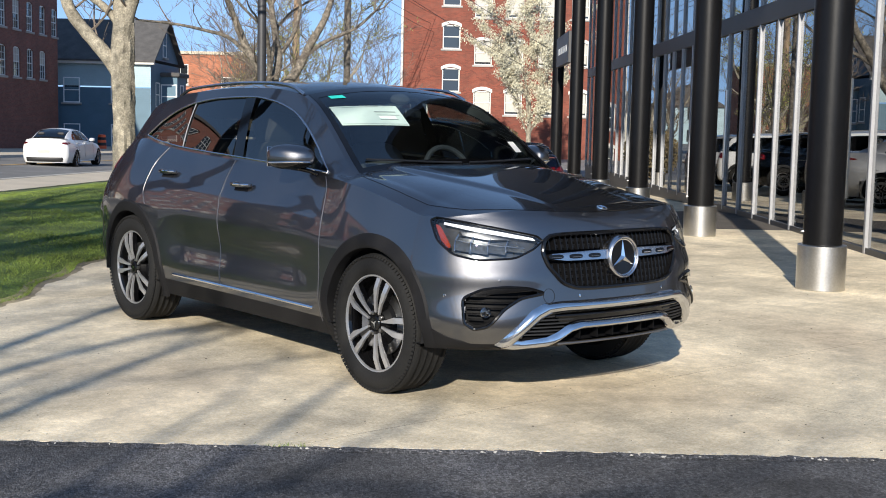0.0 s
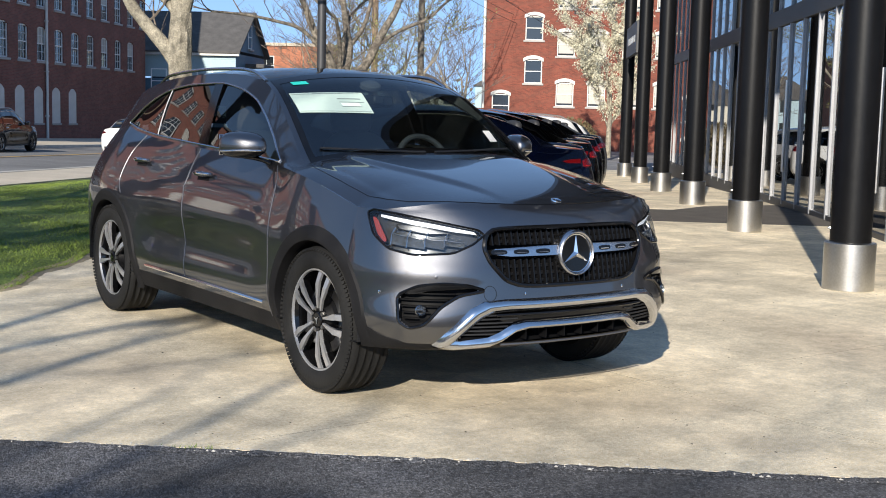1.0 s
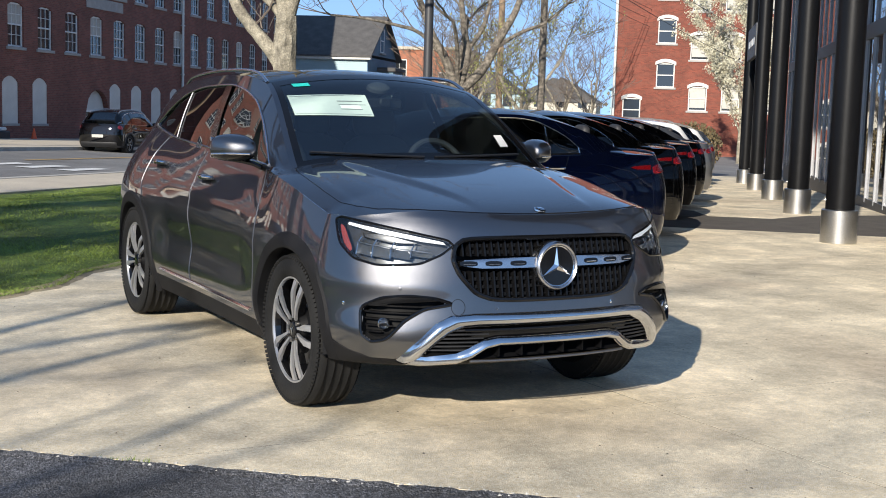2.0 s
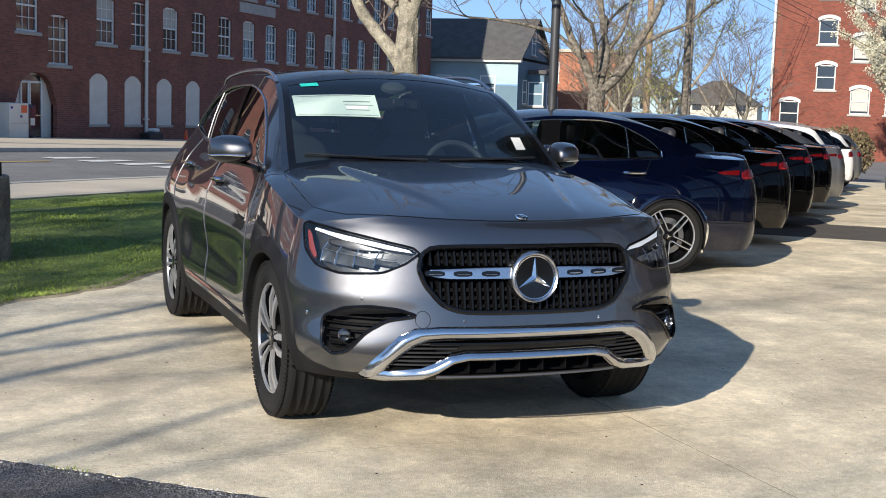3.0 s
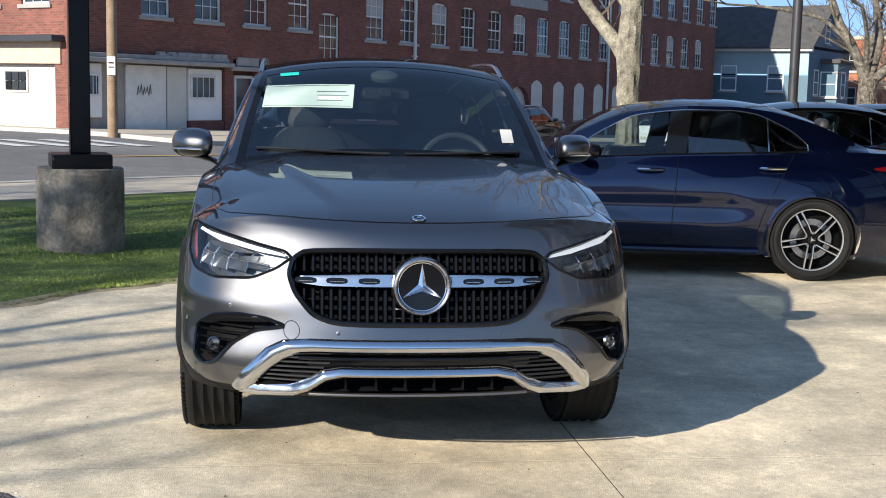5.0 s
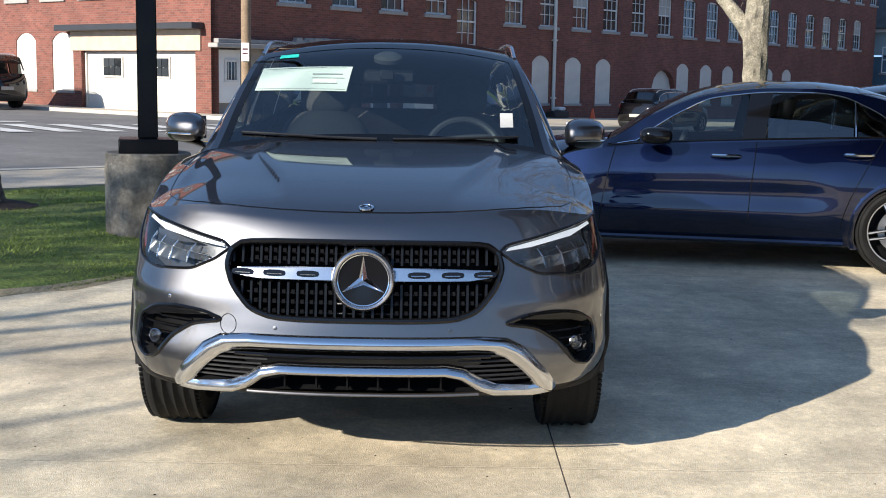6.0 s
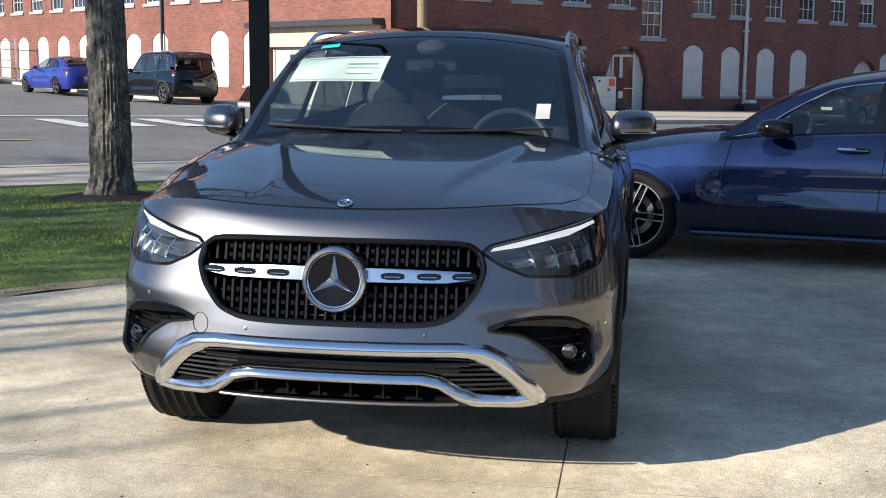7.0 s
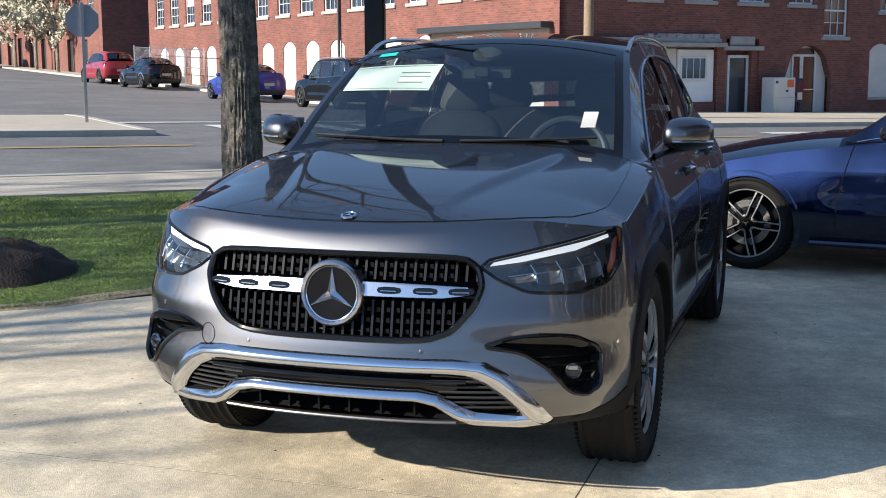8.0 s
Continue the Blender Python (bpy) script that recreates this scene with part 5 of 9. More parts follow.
def wheel_meshes(R, rim_r, width, style, n=48):
    """Tyre, rim, dark backing, disc and hub of a wheel whose axle is x; its face looks to -x."""
    rot = Matrix.Rotation(radians(-90), 4, "Y")           # lathe axis z turns to -x
    hw = width / 2
    prof = [(rim_r - 0.012, hw * 0.55), (rim_r - 0.004, hw * 0.82), (rim_r + 0.012, hw * 0.98), (rim_r + (R - rim_r) * 0.45, hw * 1.04), (R - 0.028, hw * 0.95), (R - 0.010, hw * 0.84), (R - 0.002, hw * 0.72)]
    for k in range(4):                                     # tread ribs and grooves
        a = hw * (0.60 - k * 0.36)
        prof += [(R, a), (R - 0.009, a - 0.012), (R - 0.009, a - 0.03), (R, a - 0.042)]
    prof += [(R - 0.002, -hw * 0.72), (R - 0.028, -hw * 0.95), (rim_r + 0.02, -hw), (rim_r - 0.02, -hw * 0.6)]
    tyre = Geo().lathe(prof, n, rot)
    for k in range(n * 2):                                 # shoulder blocks
        a = math.pi * k / n
        for s in (1, -1):
            m = rot @ Matrix.Rotation(a, 4, "Z") @ pose(R - 0.018, 0, s * hw * 0.845, 0, s * 32, 0)
            tyre.box(-0.012, 0.0015, -0.0065, 0.0065, -0.016, 0.016, m)
    rim = Geo().lathe([(rim_r - 0.016, -hw * 0.7), (rim_r - 0.02, hw * 0.3), (rim_r - 0.012, hw * 0.74), (rim_r + 0.004, hw * 0.88), (rim_r + 0.008, hw * 0.80)], n, rot)
    lip = Geo().lathe([(rim_r - 0.011, hw * 0.78), (rim_r - 0.008, hw * 0.865), (rim_r - 0.001, hw * 0.875), (rim_r + 0.001, hw * 0.85)], n, rot)
    outer, hub = rim_r - 0.012, 0.075
    spokes = []
    for s in (-1, 1):
        sp = Geo()
        if style == "ten":                                # twin blades that widen outwards, a narrow slit between them
            stations = [(r_, s * o_ / r_, w_, dz) for r_, o_, w_, dz in ((hub * 0.75, 0.0140, 0.010, 0.0), (outer * 0.5, 0.0235, 0.017, 0.010), (outer * 0.74, 0.0345, 0.030, 0.012), (outer * 0.80, 0.0360, 0.027, 0.011), (outer, 0.0390, 0.030, 0.002))]
        else:
            stations = [(hub * 0.7, s * 0.42, 0.008, 0.0), (outer * 0.55, s * 0.20, 0.0085, 0.008), (outer, s * 0.10, 0.010, 0.0)]
        for z0, z1, grow_ in ((0.0, 0.012, 1.0), (-0.032, -0.0005, 1.2 if style == "ten" else 2.6)):
            vs = []
            for r_, a_, w_, dz in stations:
                for q in (-1, 1):
                    px, py = r_ * math.cos(a_) - q * w_ * grow_ * 0.5 * math.sin(a_), r_ * math.sin(a_) + q * w_ * grow_ * 0.5 * math.cos(a_)
                    for z in (z0, z1):
                        vs.append(rot @ Vector((px, py, hw * 0.74 + dz + z)))
            fs = []
            last = 4 * (len(stations) - 1)
            for i in range(0, last, 4):
                fs += [(i + 1, i + 5, i + 7, i + 3), (i, i + 2, i + 6, i + 4), (i, i + 4, i + 5, i + 1), (i + 2, i + 3, i + 7, i + 6)]
            sp.add(vs, fs + [(0, 1, 3, 2), (last, last + 2, last + 3, last + 1)])
        me = sp.mesh("spoke", [M_SATIN, M_GLOSSBLACK], True)
        for k, f in enumerate(me.polygons):
            f.material_index = 1 if k >= len(me.polygons) // 2 else 0
        spokes.append(me)
    dark = Geo().lathe([(0.001, hw * 0.70), (hub, hw * 0.70), (hub * 1.25, hw * 0.45), (outer * 0.8, hw * 0.05), (outer, hw * 0.0)], n, rot)
    disc = Geo().lathe([(0.06, hw * 0.36), (0.165, hw * 0.36), (0.165, hw * 0.28)], 40, rot)
    cap = Geo().lathe([(0.001, hw * 0.86), (0.032, hw * 0.85), (0.037, hw * 0.80), (0.037, hw * 0.7)], 24, rot)
    bolt = Geo().lathe([(0.001, 0.012), (0.011, 0.011), (0.011, -0.02)], 8, rot @ pose(0.054 * math.cos(0.63), 0.054 * math.sin(0.63), hw * 0.74))
    star = Geo()
    for k in range(3):
        a = math.pi / 2 + 2 * math.pi * k / 3
        star.add([rot @ Vector((r_ * math.cos(a + b), r_ * math.sin(a + b), hw * 0.875)) for r_, b in ((0.0, 0), (0.006, -1.05), (0.026, 0), (0.006, 1.05))], [(0, 1, 2, 3)])
    return dict(tyre=tyre.mesh("tyre", M_RUBBER), rim=rim.mesh("rim", M_GLOSSBLACK), lip=lip.mesh("rim_lip", M_SATIN), spokes=spokes, backing=dark.mesh("backing", M_GRILLE, True), disc=disc.mesh("brake_disc", M_BRAKE), cap=cap.mesh("hub_cap", M_GLOSSBLACK), bolt=bolt.mesh("bolt", M_BRAKE), emblem=star.mesh("emblem", M_CHROME, True))


def put_wheel(car, ms, x, y, R, turn=0.0, spin=0.0):
    """A wheel under the car; its face looks outwards."""
    m = pose(x, y, R, 0, 0, (0 if x < 0 else 180) + turn) @ Matrix.Rotation(spin, 4, "X")
    w = part("wheel", ms["tyre"], None, car, "black tyre on an alloy rim", m)
    for k in ("rim", "lip", "backing", "disc", "cap", "emblem"):
        part(ms[k].name.split(".")[0], ms[k], None, w)
    for k in range(5):
        turn_ = Matrix.Rotation(2 * math.pi * k / 5, 4, "X")
        for me in ms["spokes"]:
            part("spoke", me, None, w, m=turn_)
        part("bolt", ms["bolt"], None, w, m=turn_)
    return w


def car_body(car, s, mat, res=1.0):
    """Builds the shell's panels under the car and returns the shell."""
    sh = Shell(s)
    ny, nz = int(90 * res), max(8, int(26 * res))
    yj, yk, z0 = sh.yj, sh.yk, sh.z0
    arch_r = s["arch_r"]
    ys = [yj + (yk - yj) * i / ny for i in range(ny + 1)]
    low = s.get("clad_z", 0.0)
    body, clad = Geo(), Geo()
    for sx in (-1, 1):
        def pt(i, j):
            z = z0 + (sh.belt(ys[i]) - z0) * j / nz
            return (sx * sh.side(ys[i], z), ys[i], z)

        def hole(i, j):
            a, b = pt(i, j), pt(i + 1, j + 1)
            return sh.in_arch((a[1] + b[1]) / 2, (a[2] + b[2]) / 2, arch_r)
        body.grid(pt, ny, nz, skip=lambda i, j: hole(i, j) or pt(i, j + 1)[2] <= low, flip=sx < 0)
        clad.grid(pt, ny, nz, skip=lambda i, j: hole(i, j) or pt(i, j + 1)[2] > low, flip=sx < 0)
    # nose and tail
    fine = s.get("cap_fine", 1.0)
    nu, nv = int(72 * res * fine), max(8, int(36 * res * fine))
    holes = s.get("openings", [])
    for rear in (False, True):
        def pc(i, j):
            return sh.cap(-1 + 2 * i / nu, j / nv, rear)

        def hole2(i, j):
            a, b = pc(i, j), pc(i + 1, j + 1)
            c = (a + b) / 2
            if abs(c.x) > 0.6 and sh.in_arch(c.y, c.z, arch_r):
                return True
            return not rear and any(inside(p, -1 + 2 * (i + 0.5) / nu, c.z) for p in holes)
        lip = lambda i: low + s.get("clad_rise", 0.0) * abs(-1 + 2 * i / nu) ** 3 - 0.02 * (1 - abs(-1 + 2 * i / nu))
        cut = (lambda i, j: j < s["clad_rows"] * nv) if "clad_rows" in s and not rear else (lambda i, j: pc(i, j + 1).z <= lip(i))
        body.grid(pc, nu, nv, skip=lambda i, j: hole2(i, j) or cut(i, j), flip=rear)
        clad.grid(pc, nu, nv, skip=lambda i, j: hole2(i, j) or not cut(i, j), flip=rear)
    # hood and rear deck
    cowl, back = s["cowl"], s["back"]
    nh = int(30 * res)

    def deck_pt(i, j, rear):
        u = -1 + 2 * i / nu
        a = sh.cap(u, 1.0, rear)
        yb = back if rear else cowl
        t = j / nh
        y = a.y + (yb - a.y) * t
        phi = abs(u) * math.pi / 2
        n = s.get("nr", 2.6) if rear else sh.n
        fx0 = a.x / max(1e-6, sh.wb(a.y)) if abs(a.y - (yk if rear else yj)) > 1e-6 else math.copysign(1, u)
        fx = math.copysign(math.sin(phi) ** (2 / n), u)
        x = (fx0 * (1 - t) + fx * t) * sh.wb(y) if t > 0 else a.x
        if abs(u) == 1:
            x = math.copysign(sh.wb(y), u)
        return (x, y, sh.hood(x, y) if j else a.z)
    hood = Geo().grid(lambda i, j: deck_pt(i, j, False), nu, nh)
    body.grid(lambda i, j: deck_pt(i, j, True), nu, nh, flip=True)
    # greenhouse: sides with window openings, roof, pillars
    g0, g1 = s["green"]
    ng = int(80 * res)
    gys = [g0 + (g1 - g0) * i / ng for i in range(ng + 1)]

    def rows(y):
        zb, zr = sh.belt(y), max(sh.belt(y) + 0.005, sh.roof(sh.wr(y), y))
        lo = min(zb + 0.02, zr)
        hi = max(lo, min(sh.win(y), zr - 0.03))
        return zb, lo, hi, zr

    def green(y, z, sx):
        zb, zr = sh.belt(y), max(sh.belt(y) + 0.005, sh.roof(sh.wr(y), y))
        t = (z - zb) / max(1e-6, zr - zb)
        x = sh.wb(y) + (sh.wr(y) - sh.wb(y)) * t + s.get("bulge", 0.025) * math.sin(math.pi * min(1, max(0, t))) * min(1, (zr - zb) / 0.3)
        return (sx * x, y, z)
    sub = (0, 1, 1.25, 1.5, 1.75, 2, 2.5, 3)

    def zrow(y, k):
        r = rows(y)
        q = sub[k]
        i = min(2, int(q))
        return r[i] + (r[i + 1] - r[i]) * (q - i)
    for sx in (-1, 1):
        def skipw(i, j):
            return 1 <= j <= 4 and rows((gys[i] + gys[i + 1]) / 2)[2] - rows((gys[i] + gys[i + 1]) / 2)[1] > 0.012
        body.grid(lambda i, j: green(gys[i], zrow(gys[i], j), sx), ng, 7, skip=skipw, flip=sx < 0)
    nx = 24
    ws0, ws1, rw0, rw1 = s["screen"]
    split = s.get("glass_x", 0.93)
    ryl = sorted({*gys, ws0, ws1, rw0, rw1})
    top_rows = [y for y in ryl if ws1 <= y <= rw0]

    def top_pt(y, f):
        return (f * sh.wr(y), y, sh.roof(f * sh.wr(y), y))
    roof = Geo().grid(lambda i, j: top_pt(top_rows[i], -1 + 2 * j / nx), len(top_rows) - 1, nx, flip=True)
    for a, b in ((g0, ws1), (rw0, g1)):
        rr = [y for y in ryl if a <= y <= b]
        for lo, hi in ((-1.0, -split), (split, 1.0)):
            body.grid(lambda i, j: top_pt(rr[i], lo + (hi - lo) * j / 3), len(rr) - 1, 3, flip=True)
    part("body", body, mat, car, s.get("body_label", ""))
    part("hood", hood, mat, car)
    if clad.f:
        part("lower_cladding", clad, s.get("clad_mat", M_PLASTIC), car, "dark grey plastic cladding")
    part("roof", roof, s.get("roof_mat", mat), car, s.get("roof_label", ""))
    for nm, a, b, m_ in (("windscreen", ws0, ws1, M_WINDSCREEN), ("rear_window", rw0, rw1, M_TINTED)):
        rr = [y for y in ryl if a <= y <= b]
        gl = Geo().grid(lambda i, j: top_pt(rr[i], -split + 2 * split * j / nx), len(rr) - 1, nx, flip=True)
        pane = part(nm, gl, m_, car)
        edge = Geo()
        off = Vector((0, 0, 0.002))
        for lo, hi in ((-split, -split + 0.05), (split - 0.05, split)):
            edge.grid(lambda i, j: Vector(top_pt(rr[i], lo + (hi - lo) * j)) + off, len(rr) - 1, 1, flip=True)
        for c, d in ((rr[0], rr[0] + 0.035), (rr[-1] - 0.07 if nm == "windscreen" else rr[-1] - 0.03, rr[-1])):
            edge.grid(lambda i, j: Vector(top_pt(c + (d - c) * j / 2, -split + 2 * split * i / nx)) + off, nx, 2)
        part("glass_border", edge, M_GLOSSBLACK, pane)
    # side glass, in panes between the pillars
    for sx in (-1, 1):
        for k, (a, b, m_) in enumerate(s["panes"]):
            yy = [a + (b - a) * i / 24 for i in range(25)]
            yy = [y for y in yy if rows(y)[2] - rows(y)[1] > 0.004]
            if len(yy) < 3:
                continue
            gl = Geo().grid(lambda i, j: Vector(green(yy[i], rows(yy[i])[1] + (rows(yy[i])[2] - rows(yy[i])[1]) * j / 4, sx)) - Vector((sx * 0.006, 0, 0)), len(yy) - 1, 4, flip=sx < 0)
            part("side_window", gl, m_, car)
        for a in s["pillars"]:
            r_ = rows(a)
            pw = s.get("pillar_w", 0.045)
            gl = Geo().grid(lambda i, j: Vector(green(a - pw + 2 * pw * i / 2 + s.get("lean", 0.0) * (j / 4 - 0.5), r_[1] + (r_[2] - r_[1]) * j / 4, sx)) + Vector((sx * 0.003, 0, 0)), 2, 4, flip=sx < 0)
            part("pillar_cover", gl, M_GLOSSBLACK, car, "gloss black pillar cover")
        yy = [y for y in gys if rows(y)[2] - rows(y)[1] > 0.004]
        loop = [Vector(green(y, rows(y)[2], sx)) for y in yy] + [Vector(green(y, rows(y)[1], sx)) for y in yy[::-1]]
        if s.get("dark_sill"):                            # bright over the glass, black along the belt
            n_up = len(yy)
            tr = Geo().tube([p + Vector((sx * 0.004, 0, 0)) for p in loop[2:n_up + 1]], 0.0045, 6)
            part("belt_trim", Geo().tube([p + Vector((sx * 0.004, 0, 0)) for p in loop[n_up:]], 0.007, 6), M_GLOSSBLACK, car)
        else:
            tr = Geo().tube([p + Vector((sx * 0.004, 0, 0)) for p in loop], 0.006, 6, closed=True)
        part("window_trim", tr, s.get("trim_mat", M_CHROME), car, "bright window trim")
    # arches, wheel wells, sills, underside
    for sx in (-1, 1):
        for ya in s["arch"]:
            R = s["wheel_r"]
            angs = [math.pi * (-0.16 + 1.32 * i / 44) for i in range(45)]

            def edge_x(y, z):
                if y < yj:
                    lo, hi = 0.0, 1.0
                    for _ in range(24):
                        m_ = (lo + hi) / 2
                        if sh.cap_uz(1 - m_, z).y > y:
                            lo = m_
                        else:
                            hi = m_
                    return sh.cap_uz(1 - lo, z).x
                if y > yk:
                    lo, hi = 0.0, 1.0
                    for _ in range(24):
                        m_ = (lo + hi) / 2
                        if sh.cap_uz(1 - m_, z, rear=True).y < y:
                            lo = m_
                        else:
                            hi = m_
                    return sh.cap_uz(1 - lo, z, rear=True).x
                return sh.side(y, z)

            cw = s.get("clad_w", 0.02)
            al = s.get("arch_lip", 1.0)
            prof = ((arch_r - 0.03, -0.05), (arch_r - 0.03, 0.008 * al), (arch_r - 0.02, 0.014 * al), (arch_r + cw - 0.012, 0.010 * al), (arch_r + cw, -0.002))

            def arch_pt(i, j):
                rr, dx = prof[j]
                y, z = ya + rr * math.cos(angs[i]), R + rr * math.sin(angs[i])
                z = max(z0 * 0.9 if y > ya or ya > 1 else z0 + s.get("corner", 0.0), z)
                return (sx * (edge_x(y, max(z, z0)) + dx), y, z)
            part("arch_trim", Geo().grid(arch_pt, 44, len(prof) - 1, flip=sx < 0), s.get("clad_mat", mat), car)
            well = Geo().grid(lambda i, j: (sx * (0.45 + (sh.side(min(max(ya, yj), yk), 0.6) - 0.47) * j / 2), ya + (arch_r - 0.02) * math.cos(angs[i]), max(R + (arch_r - 0.02) * math.sin(angs[i]), z0 + 0.02 + s.get("corner", 0.0))), 44, 2, flip=sx > 0)
            part("wheel_well", well, M_PLASTIC, car)
    under = Geo().grid(lambda i, j: ((-1 + 2 * j / 6) * 0.78 * (0.55 if sh.in_arch(ys[i], 0.36, arch_r) else 1.0), ys[i], z0 + s.get("corner", 0.0) * smooth(0.7, 0.3, ys[i])), ny, 6)
    nn_ = Geo()
    nn_.v, nn_.f = under.v, under.f
    nn_.grid(lambda i, j: sh.cap(-1 + 2 * i / nu, 0.0, False) * (1 - j / 2) + Vector((0, yj, z0 + s.get("corner", 0.0))) * (j / 2), nu, 2)
    nn_.grid(lambda i, j: sh.cap(-1 + 2 * i / nu, 0.0, True) * (1 - j / 2) + Vector((0, yk, z0)) * (j / 2), nu, 2)
    part("underside", nn_, M_PLASTIC, car)
    return sh, green, rows


def cushion(g, half, m, k=0.6):
    """A padded block with soft edges."""
    e = lambda q, p: math.copysign(abs(q) ** p, q)

    def at(i, j):
        a, b = 2 * math.pi * i / 24, math.pi * (j / 14 - 0.5)
        return m @ Vector((half[0] * e(math.cos(b), k) * e(math.cos(a), k), half[1] * e(math.cos(b), k) * e(math.sin(a), k), half[2] * e(math.sin(b), k)))
    return g.grid(at, 24, 14, closed=True)


def seats_and_dash(car, s, mat=None):
    """Seats, dashboard and wheel seen through the glass."""
    mat = mat or M_SEAT
    z, y = s["seat_z"], s["seat_y"]

    def rbox(g, x0, x1, y0, y1, z0_, z1, m=None, b=0.05):
        g.box(x0, x1, y0, y1, z0_, z1, m, b)
    for x in (-0.37, 0.37):
        st = Geo()
        cushion(st, (0.26, 0.28, 0.10), pose(x, y + 0.25, z + 0.07))
        cushion(st, (0.255, 0.085, 0.33), pose(x, y + 0.60, z + 0.38, -18, 0, 0))
        seat = part("seat", st, mat, car)
        hr = Geo()
        cushion(hr, (0.14, 0.06, 0.105), pose(x, y + 0.73, z + 0.78, -12, 0, 0))
        hr.tube([(x - 0.06, y + 0.71, z + 0.66), (x - 0.06, y + 0.73, z + 0.74)], 0.008, 6).tube([(x + 0.06, y + 0.71, z + 0.66), (x + 0.06, y + 0.73, z + 0.74)], 0.008, 6)
        part("headrest", hr, mat, seat)
    bench = Geo()
    rbox(bench, -0.6, 0.6, y + 1.0, y + 1.5, z, z + 0.2)
    cushion(bench, (0.62, 0.09, 0.32), pose(0, y + 1.6, z + 0.38, -20, 0, 0), 0.45)
    for x in (-0.36, 0.36):
        cushion(bench, (0.13, 0.05, 0.09), pose(x, y + 1.7, z + 0.76, -12, 0, 0))
    part("rear_bench", bench, mat, car)
    da = Geo()
    dy, dz = s["dash"]
    da.grid(lambda i, j: ((-1 + 2 * i / 12) * 0.68, dy + (-0.28 + 0.4 * j / 6) + 0.10 * abs(-1 + 2 * i / 12) ** 2, dz - 0.05 * (j / 6) ** 3 * 5 - 0.02 * abs(-1 + 2 * i / 12) ** 4), 12, 6)
    da.box(-0.66, 0.66, dy + 0.02, dy + 0.14, dz - 0.5, dz - 0.05, b=0.03)
    dash = part("dashboard", da, M_DASH, car)
    wheel = Geo()
    m = pose(0.37, dy + 0.27, dz - 0.06, 90 - 22, 0, 0)
    wheel.tube([m @ Vector((0.18 * math.cos(a), 0.18 * math.sin(a), 0)) for a in (2 * math.pi * k / 36 for k in range(36))], 0.017, 8, closed=True)
    wheel.box(-0.17, 0.17, -0.03, 0.03, -0.015, 0.015, m, 0.012)
    wheel.box(-0.06, 0.06, -0.16, 0.05, -0.02, 0.025, m, 0.02)
    part("steering_wheel", wheel, M_WHEELGRIP, dash)
    fl = Geo().box(-0.7, 0.7, dy - 0.2, y + 1.6, z - 0.16, z - 0.1)
    part("cabin_floor", fl, M_DASH, car)

